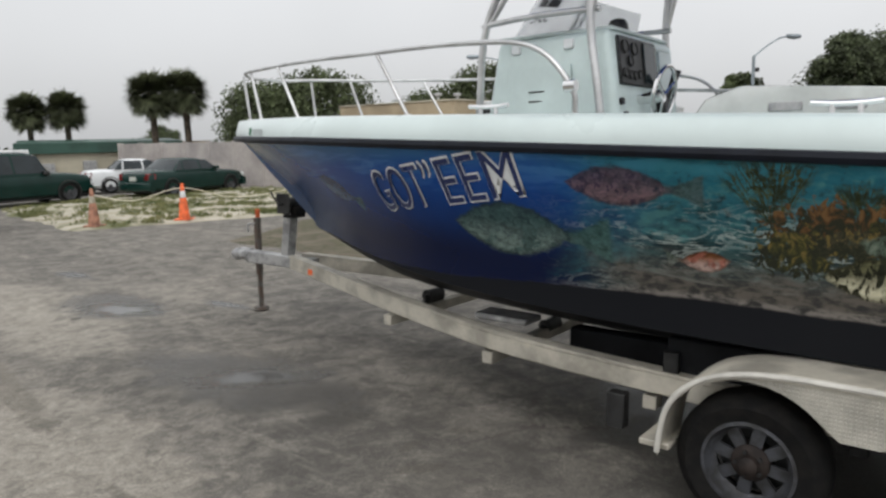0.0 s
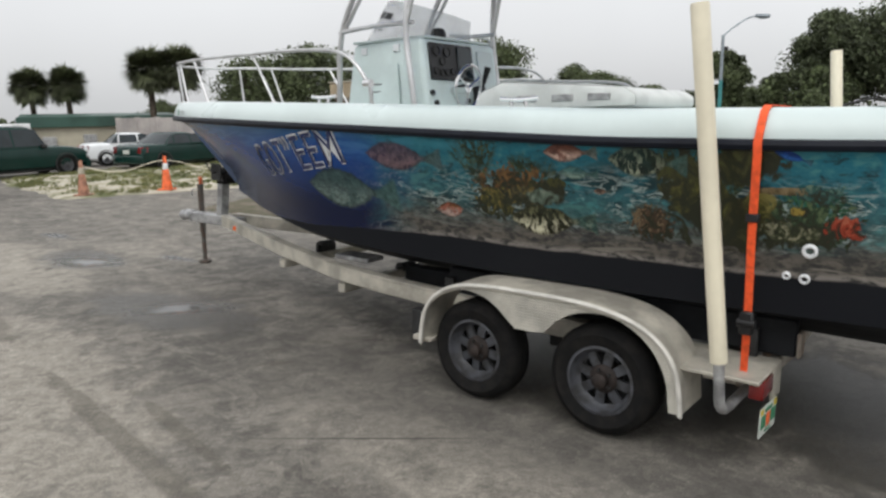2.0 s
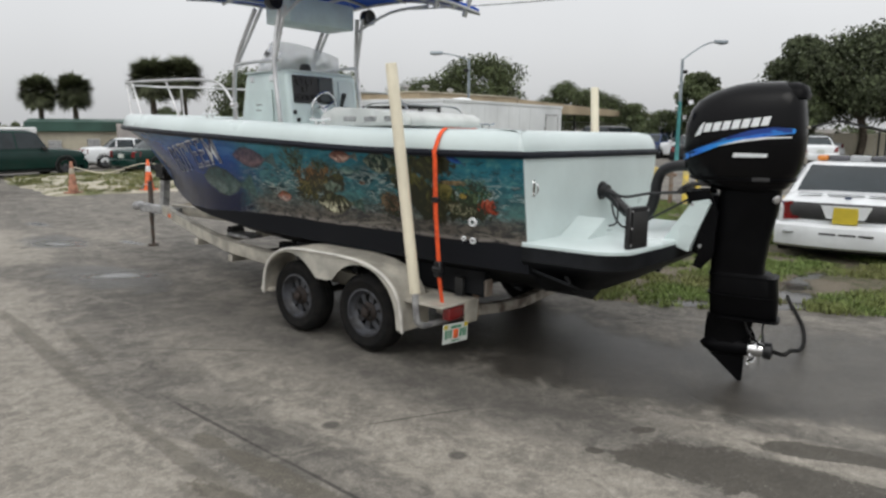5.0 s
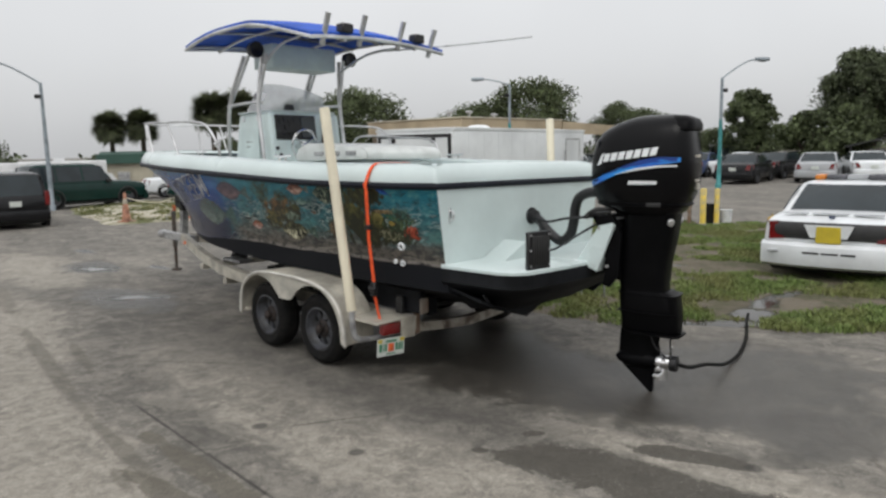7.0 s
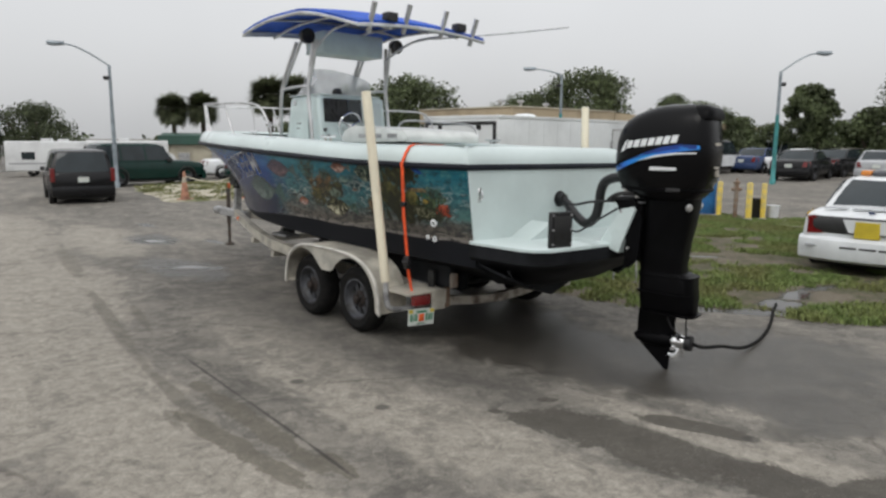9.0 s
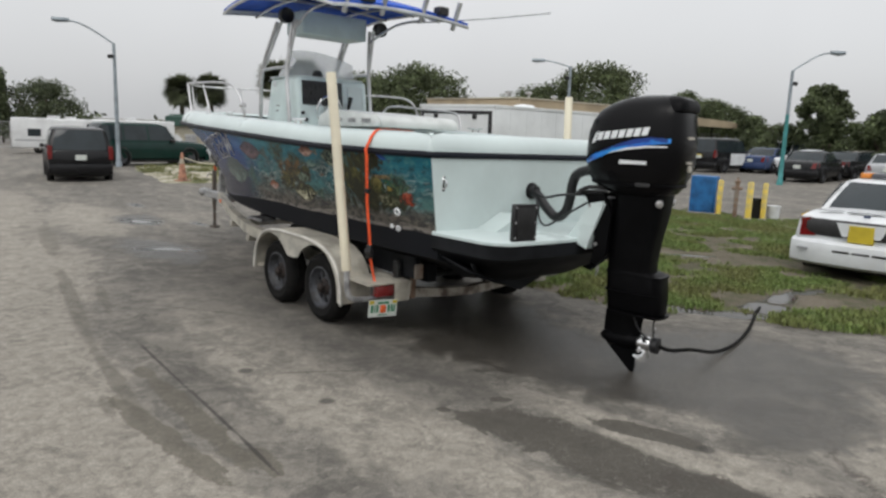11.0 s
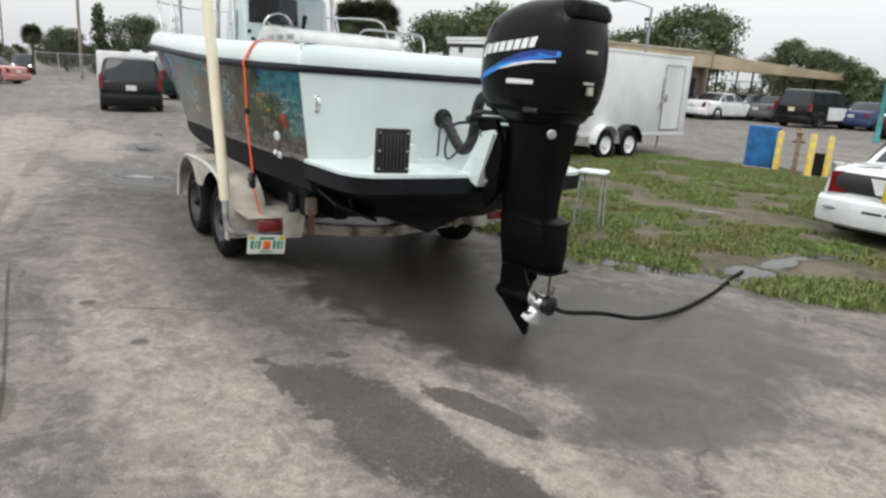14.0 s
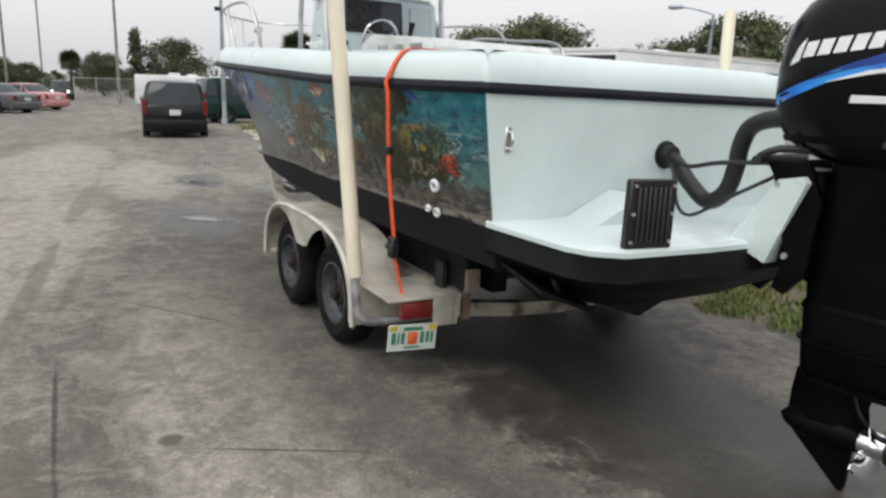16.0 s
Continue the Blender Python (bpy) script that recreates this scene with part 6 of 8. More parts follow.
# flushing cup strapped to the gearcase
bm = B()
tube(bm, [(-2.79, 0.03, 0.33), (-2.70, 0.075, 0.42), (-2.66, 0.085, 0.52)], 0.008, 6, 3)
tube(bm, [(-2.80, -0.03, 0.33), (-2.78, -0.05, 0.44), (-2.80, -0.05, 0.52)], 0.008, 6, 3)
part("strap_wire", bm, BLACKP, om, "thin black straps holding the hub")
bm = B()
lathe(bm, (-2.69, 0, 0.29), (-1, 0, 0), [(0.055, 0.0), (0.06, 0.02), (0.056, 0.08), (0.05, 0.11)], 20)
pr = part("propeller", bm, CHROME, om, "polished steel propeller")
for i in range(3):
    a0 = 2 * math.pi * i / 3 + 0.9
    bm = B()
    lp = []
    for r in np.linspace(0.05, 0.155, 7):
        wd = 0.75 * math.sin(min(1, (r - 0.02) / 0.17) * 2.4) + 0.18
        row = []
        for t in np.linspace(-0.5, 0.5, 6):
            a = a0 + t * wd * 1.3
            row.append((-2.74 + 0.075 * t, r * math.cos(a), 0.29 + r * math.sin(a)))
        back = [(x - 0.006, y, z) for x, y, z in row[::-1]]
        lp.append(row + back)
    rings(bm, lp)
    part("blade", bm, CHROME, pr)
bm = B()
lathe(bm, (-2.80, 0, 0.29), (-1, 0, 0), [(0.05, 0.0), (0.064, 0.01), (0.064, 0.06), (0.03, 0.07), (0.001, 0.07)], 18)
part("hub_cap", bm, BLACKP, om)
# clamp bracket, tilt ram and steering arm
for s in (1, -1):
    bm = B()
    prism(bm, [(-2.16, 1.44), (-2.34, 1.46), (-2.42, 1.30), (-2.40, 0.98), (-2.32, 0.88), (-2.26, 0.90), (-2.30, 1.05), (-2.20, 1.38)], "y", s * 0.15 - 0.02, s * 0.15 + 0.02)
    part("clamp_bracket", bm, LEG, om, "cast black clamp bracket")
    bm = B()
    cyl(bm, (-2.30, s * 0.12, 0.95), (-2.34, s * 0.12, 1.30), 0.028, 0.022, seg=12)
    part("tilt_ram", bm, ALU_DULL if s < 0 else LEG, om)
    for z in (1.05, 1.2, 1.35):
        bm = B()
        x_ = -2.22 - (1.38 - z) * 0.25
        cyl(bm, (x_, s * 0.17, z), (x_, s * 0.185, z), 0.014, seg=8)
        part("bolt", bm, GALV, om)
bm = B()
box(bm, -2.40, -2.24, -0.13, 0.13, 0.98, 1.42, 0.02)
part("swivel_bracket", bm, LEG, om)
bm = B()
cyl(bm, (-2.14, -0.24, 1.445), (-2.14, 0.24, 1.445), 0.022, seg=12)
part("steering_ram", bm, DARK_STEEL, om, "dark hydraulic steering ram")
bm = B()
tube(bm, [(-2.14, 0.22, 1.46), (-2.22, 0.20, 1.50), (-2.36, 0.14, 1.50)], 0.016, 8, 3)
part("steering_link", bm, DARK_STEEL, om)
for s in (1, -1):
    bm = B()
    lathe(bm, (-2.80, s * 0.125, 1.415), (-0.75, s * 0.6, -0.2), [(0.030, 0), (0.030, 0.02), (0.024, 0.026), (0.001, 0.027)], 16)
    part("exhaust_relief", bm, ALU, om, "small pale exhaust relief outlet")
hs_ = thing("garden_hose", "black rubber garden hose trailing from the propeller to a puddle", "hose")
e0 = om.matrix_world @ Vector((-2.86, 0, 0.29))
bm = B()
tube(bm, [e0, e0 + Vector((0.10, 0.03, -0.03)), (4.92, 2.50, 0.16), (5.12, 2.86, 0.06), (5.30, 3.28, 0.018), (5.45, 3.75, 0.017), (5.55, 4.20, 0.017), (5.62, 4.60, 0.030), (5.70, 4.95, 0.034)], 0.016, 8)
part("hose", bm, RUBBER, hs_)

# ---- vehicles ----
def BODY_SECTION(lo, hi):
    """Half widths and heights round a car's body, sill to deck and back."""
    up = [(0.86, lo), (0.97, lo + 0.09), (1.0, lo + (hi - lo) * 0.5), (0.985, hi - 0.15), (0.955, hi - 0.07), (0.90, hi - 0.025), (0.78, hi - 0.004), (0.4, hi + 0.012)]
    return up + [(-y, z) for y, z in up[::-1]]


def car(name, label, spot, heading, kind="sedan", paint=None, L=4.9, W=1.85, H=1.45, lower=None, group="", cat="car", plate_m=None, sink=0.0):
    """A parked car. x runs to its nose; spot: its middle on the ground."""
    m = Matrix.Translation((spot[0], spot[1], gz(*spot) - sink)) @ Matrix.Rotation(radians(heading), 4, "Z")
    t = thing(name, label, cat, m, group)
    hw = W / 2
    if kind == "sedan":
        st = [(-0.5, 0.40, 0.74, 0.84), (-0.49, 0.32, 0.90, 0.92), (-0.46, 0.28, 0.99, 0.96), (-0.36, 0.22, 1.015, 0.99), (-0.2, 0.2, 1.0, 1.0), (0.05, 0.2, 0.97, 1.0), (0.22, 0.2, 0.95, 1.0), (0.36, 0.22, 0.90, 0.98), (0.45, 0.26, 0.82, 0.93), (0.49, 0.32, 0.70, 0.85), (0.5, 0.36, 0.62, 0.8)]
        g0, g1, r0, r1, belt, tw = -0.295, 0.215, -0.165, 0.045, 0.965, 0.77
        wins = [(-0.265, -0.19, -0.168, -0.180), (-0.175, -0.01, -0.165, -0.02), (0.005, 0.175, -0.005, 0.05)]
        R = 0.33
    else:
        st = [(-0.5, 0.42, 1.05, 0.90), (-0.49, 0.34, 1.12, 0.95), (-0.46, 0.30, 1.14, 0.98), (-0.3, 0.26, 1.14, 1.0), (0.0, 0.26, 1.13, 1.0), (0.22, 0.26, 1.12, 1.0), (0.36, 0.28, 1.08, 0.98), (0.46, 0.32, 1.0, 0.93), (0.495, 0.38, 0.85, 0.88), (0.5, 0.42, 0.75, 0.85)]
        g0, g1, r0, r1, belt, tw = -0.488, 0.24, -0.435, 0.11, 1.08, 0.78
        wins = [(-0.46, -0.27, -0.44, -0.275), (-0.255, -0.06, -0.26, -0.07), (-0.045, 0.175, -0.055, 0.10)]
        R = 0.39
    k = H / (1.45 if kind == "sedan" else 1.9)
    b = B()
    rings(b, [[(fx * L, hw * w_ * y, z) for y, z in BODY_SECTION(lo, hi * k)] for fx, lo, hi, w_ in st])
    part("body", b, paint, t)
    sedan = kind == "sedan"
    def half(v):
        return hw * (0.955 + (tw - 0.955) * max(v, 0.0) ** 1.3)
    def height(v):
        return belt * k + (H - belt * k) * v
    def ends(v):
        """Rear and front of the cabin at the height v, a little bowed."""
        return (g0 + (r0 - g0) * (0.86 * v + 0.14 * v ** 3)) * L, (g1 + (r1 - g1) * (0.86 * v + 0.14 * v ** 3)) * L
    def rear_pt(v, y, out=0.0):
        return (ends(v)[0] + (0.17 if sedan else 0.09) * abs(y) ** 3 - out, y * half(v), height(v) + out * 0.6)
    def front_pt(v, y, out=0.0):
        return (ends(v)[1] - 0.30 * abs(y) ** 2.6 + out, y * half(v), height(v) + out * 0.6)
    def side_pt(v, u, s, out=0.0):
        return (u, s * (half(v) * (1 + 0.012 * math.sin(math.pi * min(1, max(0, (u / L - g0) / (g1 - g0))))) + out), height(v))
    b = B()
    lp = []
    for v, inx, iny in ((-0.10, 0, 1), (0.0, 0, 1), (0.25, 0, 1), (0.5, 0, 1), (0.75, 0, 1), (0.88, 0.02, 0.995), (0.94, 0.09, 0.96), (0.975, 0.22, 0.88), (0.995, 0.42, 0.70), (1.0, 0.60, 0.45)):
        ys_ = np.linspace(-1, 1, 9)
        xa, xb = rear_pt(v, 1)[0], front_pt(v, 1)[0]
        ring = [rear_pt(v, y) for y in ys_] + [side_pt(v, xa + (xb - xa) * f, 1) for f in (0.2, 0.4, 0.6, 0.8)] + [front_pt(v, y) for y in ys_[::-1]] + [side_pt(v, xb + (xa - xb) * f, -1) for f in (0.2, 0.4, 0.6, 0.8)]
        cx = (xa + xb) / 2
        lp.append([(x + (inx if x < cx else -inx) * min(1, abs(x - cx) / 0.4), y * iny, z) for x, y, z in ring])
    rings(b, lp)
    part("cabin", b, paint, t)
    def pane(nm, fn, us, vs_):
        """A pane of glass laid on the cabin's skin, 7 mm proud."""
        bb = B()
        g = [[bb.verts.new(fn(v, u(v), 0.008)) for u in us] for v in vs_]
        g2 = [[bb.verts.new(fn(v, u(v), -0.01)) for u in us] for v in vs_]
        for a in range(len(vs_) - 1):
            for c_ in range(len(us) - 1):
                bb.faces.new((g[a][c_], g[a][c_ + 1], g[a + 1][c_ + 1], g[a + 1][c_]))
        rim_ = lambda q: q[0] + [r_[-1] for r_ in q[1:-1]] + q[-1][::-1] + [r_[0] for r_ in q[1:-1]][::-1]
        o_, i_ = rim_(g), rim_(g2)
        for a in range(len(o_)):
            bb.faces.new((o_[a], o_[(a + 1) % len(o_)], i_[(a + 1) % len(o_)], i_[a]))
        part(nm, bb, GLASS, t)
    vs_ = (0.06, 0.3, 0.55, 0.8, 0.88)
    at = lambda y: (lambda v: y)
    slant = lambda p, q: (lambda v: (p + (q - p) * v) * L)
    for s in (1, -1):
        for xb0, xb1, xt0, xt1 in wins:
            pane("side_window", lambda v, u, out, s=s: side_pt(v, u, s, out), [slant(xb0, xt0), slant(xb1, xt1)], (0.08, 0.45, 0.84))
    pane("rear_window", rear_pt, [at(y) for y in ((-0.88, -0.6, -0.3, 0, 0.3, 0.6, 0.88) if sedan else (-0.86, -0.4, 0, 0.4, 0.86))], vs_)
    pane("windscreen", front_pt, [at(y) for y in (-0.9, -0.6, -0.3, 0, 0.3, 0.6, 0.9)], vs_)
    for fx in (-0.295, 0.31):
        for s in (1, -1):
            b = B()
            lathe(b, (fx * L, s * (hw - 0.20), R), (0, s, 0), [(R * 0.6, 0), (R * 0.95, 0.0), (R, 0.03), (R, 0.17), (R * 0.94, 0.195), (R * 0.66, 0.20)], 24)
            wh = part("wheel", b, RUBBER, t)
            b = B()
            lathe(b, (fx * L, s * (hw - 0.20), R), (0, s, 0), [(R * 0.66, 0.195), (R * 0.6, 0.17), (R * 0.3, 0.16), (R * 0.18, 0.185), (0.002, 0.19)], 20)
            part("rim", b, RIM, wh)
            b = B()
            lathe(b, (fx * L, s * (hw - 0.10), R + 0.02), (0, s, 0), [(R * 1.14, 0.0), (R * 1.14, 0.106), (R * 1.02, 0.108), (R * 1.02, 0.0)], 24)
            part("wheel_arch", b, TRIM, t)
    zt_ = 0.80 * k if kind == "sedan" else 1.05 * k
    for s in (1, -1):
        b = B()
        if kind == "sedan":
            quadbox(b, [(-0.503 * L, s * hw * 0.62, zt_ - 0.12), (-0.503 * L, s * hw * 0.84, zt_ - 0.13), (-0.45 * L, s * hw * 0.975, zt_ - 0.10), (-0.45 * L, s * hw * 0.6, zt_ - 0.10)],
                    [(-0.499 * L, s * hw * 0.74, zt_ + 0.13), (-0.499 * L, s * hw * 0.84, zt_ + 0.11), (-0.44 * L, s * hw * 0.965, zt_ + 0.11), (-0.44 * L, s * hw * 0.7, zt_ + 0.12)])
        else:
            box(b, -0.503 * L, -0.47 * L, min(s * hw * 0.84, s * hw * 0.985), max(s * hw * 0.84, s * hw * 0.985), zt_ - 0.22, zt_ + 0.20, 0.01)
        part("tail_light", b, REDLENS, t, "red tail light")
        b = B()
        box(b, 0.44 * L, 0.492 * L, min(s * hw * 0.5, s * hw * 0.9), max(s * hw * 0.5, s * hw * 0.9), 0.62 * k, 0.76 * k, 0.02)
        part("headlight", b, PERSPEX, t)
        b = B()
        box(b, 0.13 * L, 0.17 * L, min(s * hw * 0.97, s * hw * 1.12), max(s * hw * 0.97, s * hw * 1.12), belt * k + 0.0, belt * k + 0.13, 0.02)
        part("mirror", b, TRIM if kind != "sedan" else paint, t)
    for fx0, fx1, zb in ((-0.513, -0.46, 0.40), (0.46, 0.512, 0.38)):
        b = B()
        lp = []
        for y in np.linspace(-0.96, 0.96, 9):
            bow = 0.09 * (1 - y ** 2)
            xo = fx0 * L - bow if fx0 < 0 else fx1 * L + bow
            xi = fx1 * L if fx0 < 0 else fx0 * L
            xm = xo + (xi - xo) * 0.35 * abs(y) ** 6
            dx = 0.02 if fx0 < 0 else -0.02
            lp.append([(xm + 4 * dx, y * hw, zb - 0.15), (xm + dx, y * hw, zb - 0.11), (xm, y * hw, zb - 0.03), (xm, y * hw, zb + 0.11), (xm + 0.6 * dx, y * hw, zb + 0.16), (xm + 3 * dx, y * hw, zb + 0.195), (xi, y * hw, zb + 0.20), (xi, y * hw, zb - 0.15)])
        rings(b, lp)
        part("bumper", b, lower or paint, t)
    b = B()
    zp = 0.70 if kind == "sedan" else 0.85
    box(b, -0.512 * L, -0.497 * L, -0.155, 0.155, zp * k - 0.06, zp * k + 0.10, 0.004)
    part("number_plate", b, plate_m or PLATE_W, t)
    b = B()
    box(b, -0.46 * L, 0.46 * L, -hw * 0.8, hw * 0.8, 0.17, 0.30, 0.02)
    part("underbody", b, TRIM, t)
    return t, m, hw, k


def paint(name, c, rough=0.25):
    return mat("car_" + name, c, rough, 0.0, 0.06, 2.0, coat=0.12, spec=0.25, rvar=0.05)


P_WHITE, P_BLACK, P_GREEN = paint("white", (0.70, 0.72, 0.73)), paint("black", (0.008, 0.008, 0.009)), paint("green", (0.006, 0.028, 0.023))
P_BAND, P_GOLD = paint("band_green", (0.02, 0.17, 0.13)), paint("band_gold", (0.55, 0.36, 0.05))
P_GREY, P_SILVER, P_BLUE, P_TAN = paint("grey", (0.10, 0.10, 0.11)), paint("silver", (0.36, 0.37, 0.38)), paint("blue", (0.03, 0.05, 0.12)), paint("tan", (0.36, 0.33, 0.28))
# the patrol car on the grass
pc, pm, phw, pk = car("patrol_car", "white patrol sedan with yellow plate and roof light bar", (8.27, 9.58), 64.5, "sedan", P_WHITE, 5.30, 1.84, 1.39, cat="police car", plate_m=GRAPH_Y, sink=0.05)
b = B()
lp = []
for y in np.linspace(-0.70, 0.70, 9):
    x_ = -2.635 - 0.055 * (1 - (y / 0.9) ** 2)
    lp.append([(x_ + 0.01, y, 0.655), (x_, y, 0.70), (x_, y, 0.83), (x_ + 0.03, y, 0.885), (x_ + 0.15, y, 0.885), (x_ + 0.15, y, 0.655)])
rings(b, lp)
part("rear_panel", b, TRIM, pc, "black panel between the tail lights")
b = B()
prism(b, [(-0.23, 0.68), (0.23, 0.68), (0.31, 0.86), (-0.31, 0.86)], "x", -2.702, -2.66)
part("plate_recess", b, P_WHITE, pc, "white recess round the plate")
b = B()
box(b, -2.715, -2.70, -0.150, 0.150, 0.70, 0.84, 0.004)
part("yellow_plate", b, GRAPH_Y, pc)
# grey writing bars across the boot lid, an emblem below them
for y0, y1 in ((0.64, 0.33), (0.27, -0.19), (-0.25, -0.62)):
    b = B()
    box(b, -2.43, -2.29, min(y0, y1), max(y0, y1), 0.985, 0.995, 0.002)
    part("lettering_bar", b, P_SILVER, pc, "grey lettering on the boot lid")
b = B()
box(b, -2.52, -2.49, -0.04, 0.04, 0.945, 0.972, 0.004)
part("emblem", b, P_BLUE, pc, "small blue emblem")
for y0, y1 in ((-0.36, -0.18), (-0.15, 0.06), (0.09, 0.30)):
    b = B()
    box(b, -2.812, -2.76, y0, y1, 0.46, 0.488, 0.004)
    part("lettering_bar", b, TRIM, pc, "black lettering on the bumper")
b = B()
box(b, -2.775, -2.70, 0.62, 0.76, 0.46, 0.488, 0.004)
part("lettering_bar", b, P_SILVER, pc)
b = B()
rings(b, [[(x, y, 1.385 - 0.06 * (y / 0.62) ** 2 + dz) for y, dz in ((-0.60, 0.02), (-0.60, 0.05), (0.60, 0.05), (0.60, 0.02))] for x in (-0.52, -0.12)])
part("light_bar_base", b, TRIM, pc)
for y0, y1, mm in ((-0.62, -0.46, AMBER), (-0.45, -0.16, P_GREY), (-0.15, 0.15, P_SILVER), (0.16, 0.45, P_GREY), (0.46, 0.62, AMBER)):
    b = B()
    box(b, -0.50, -0.14, y0, y1, 1.39, 1.475, 0.025, 2)
    part("light_bar_lens", b, mm, pc)
# green and gold band rising along each side towards the tail
for s in (1, -1):
    for z0, z1, z2, z3, mm in ((0.56, 0.62, 0.70, 0.80, P_BAND), (0.64, 0.70, 0.83, 0.90, P_GOLD)):
        b = B()
        rings(b, [[(x, s * (phw * w_ + 0.006), a), (x, s * (phw * w_ + 0.006), c_), (x, s * (phw * w_ - 0.05), c_), (x, s * (phw * w_ - 0.05), a)] for x, a, c_, w_ in ((-2.28, z2, z3, 0.965), (-1.9, z2, z3, 0.985), (-0.4, z0 + 0.03, z1 + 0.06, 1.0), (1.9, z0, z1, 0.985))])
        part("side_stripe", b, mm, pc, "coloured band along the side")
    b = B()
    lathe(b, (-1.95, s * (phw * 0.985 + 0.004), 0.84), (0, s, 0), [(0.001, 0.006), (0.085, 0.006), (0.10, 0.0)], 18)
    part("seal", b, P_TAN, pc, "pale round seal on the rear wing")
car("suv", "black sport utility vehicle parked at the verge", (-14.7, 15.5), 139, "suv", P_BLACK, 4.8, 1.86, 1.70, cat="suv")
car("suv", "dark green sport utility vehicle beside the sandy verge", (-18.4, 23.2), 62, "suv", P_GREEN, 5.1, 2.02, 1.9, cat="suv")
car("sedan", "dark green sedan parked before the concrete wall", (-13.8, 27.2), 68, "sedan", P_GREEN, 4.95, 1.9, 1.45)
car("sedan", "white sedan parked behind the green cars", (-17.2, 29.8), 40, "sedan", P_WHITE, 4.7, 1.8, 1.45)
row = "cars parked in the far row"
for nm, lab, sp, hd, kd, pt, lw in (
    ("sedan", "white sedan parked in the far row", (2.3, 40.7), 59, "sedan", P_WHITE, None),
    ("sedan", "dark grey sedan parked in the far row", (4.9, 43.6), 70, "sedan", P_GREY, None),
    ("sedan", "pale silver sedan parked in the far row", (3.2, 45.5), 62, "sedan", P_SILVER, None),
    ("suv", "black and white patrol utility vehicle in the far row", (7.2, 40.2), 58, "suv", P_BLACK, P_WHITE),
    ("sedan", "dark blue sedan parked in the far row", (9.9, 42.2), 60, "sedan", P_BLUE, None),
    ("sedan", "white patrol sedan parked in the far row", (11.6, 40.6), 150, "sedan", P_WHITE, None),
    ("sedan", "black sedan at the front of the far row", (11.0, 34.8), 66, "sedan", P_BLACK, None),
    ("sedan", "silver grey sedan at the front of the far row", (14.6, 35.4), 70, "sedan", P_SILVER, None),
    ("sedan", "black sedan parked in the second row", (13.6, 39.5), 55, "sedan", P_BLACK, None),
    ("sedan", "white sedan with a pale roof in the second row", (17.0, 36.6), 82, "sedan", P_WHITE, None),
    ("suv", "white pickup-like van at the back of the yard", (11.4, 47.5), 130, "suv", P_WHITE, None),
    ("sedan", "tan sedan at the back of the yard", (15.4, 46.0), 110, "sedan", P_TAN, None),
    ("sedan", "white sedan at the back of the yard", (19.5, 44.0), 100, "sedan", P_WHITE, None)):
    o, m_, hw_, k_ = car(nm, lab, sp, hd, kd, pt, group=row, cat="car" if kd == "sedan" else "suv", **({"H": 1.9, "L": 5.0, "W": 2.0} if kd == "suv" else {}))
    if lw:
        for s in (1, -1):
            b = B()
            box(b, -0.9, 1.2, min(s * 0.99, s * 1.012), max(s * 0.99, s * 1.012), 0.42, 1.06, 0.008)
            part("white_door", b, lw, o, "white door panel")
        b = B()
        box(b, -2.535, -2.50, -0.17, 0.17, 0.86, 1.00, 0.004)
        part("yellow_plate", b, GRAPH_Y, o)
left = "cars parked along the fence"
for nm, lab, sp, hd, pt in (
    ("sedan", "white and blue sedan along the fence", (-31.0, 16.6), 192, P_WHITE),
    ("sedan", "grey sedan along the fence", (-32.9, 19.9), 192, P_GREY),
    ("sedan", "faded red sedan along the fence", (-35.8, 23.4), 192, paint("faded_red", (0.46, 0.22, 0.21))),
    ("sedan", "black sedan along the fence", (-29.2, 13.4), 192, P_BLACK)):
    car(nm, lab, sp, hd, "sedan", pt, group=left)
fc, fm, fhw, fk = car("suv", "dark car with lit headlights coming through the gate", (-55.5, 39.0), -36, "suv", P_BLACK, 4.8, 1.9, 1.65, cat="car")
LITE = mat("headlight_lit", (1.0, 0.97, 0.9), 0.3, emit=3.0)
for s in (1, -1):
    b = B()
    lathe(b, (2.37, s * 0.62, 0.78), (1, 0, 0), [(0.09, 0), (0.09, 0.03), (0.05, 0.05), (0.001, 0.052)], 14)
    part("headlight_lit", b, LITE, fc)


# ---- small things on and round the grass ----
def cone(spot, faded, lying=None):
    lab = "faded dirty traffic cone on the verge" if faded else "bright orange traffic cone with a pale collar on the verge"
    m = Matrix.Translation((spot[0], spot[1], gz(*spot) + (0.05 if lying is None else 0)))
    t = thing("traffic_cone", lab, "traffic cone", m, "cones on the verge")
    mm = CONE_OLD if faded else CONE_O
    b = B()
    box(b, -0.19, 0.19, -0.19, 0.19, 0, 0.035, 0.012)
    part("base", b, mm, t)
    b = B()
    lathe(b, (0, 0, 0.03), (0, 0, 1), [(0.145, 0), (0.135, 0.02), (0.035, 0.86), (0.028, 0.87), (0.001, 0.87)], 20)
    part("cone_body", b, mm, t)
    b = B()
    lathe(b, (0, 0, 0.03), (0, 0, 1), [(0.076, 0.52), (0.078, 0.525), (0.058, 0.68), (0.056, 0.685)], 20)
    part("collar", b, DECAL_W if not faded else SAND_G, t)
    return t


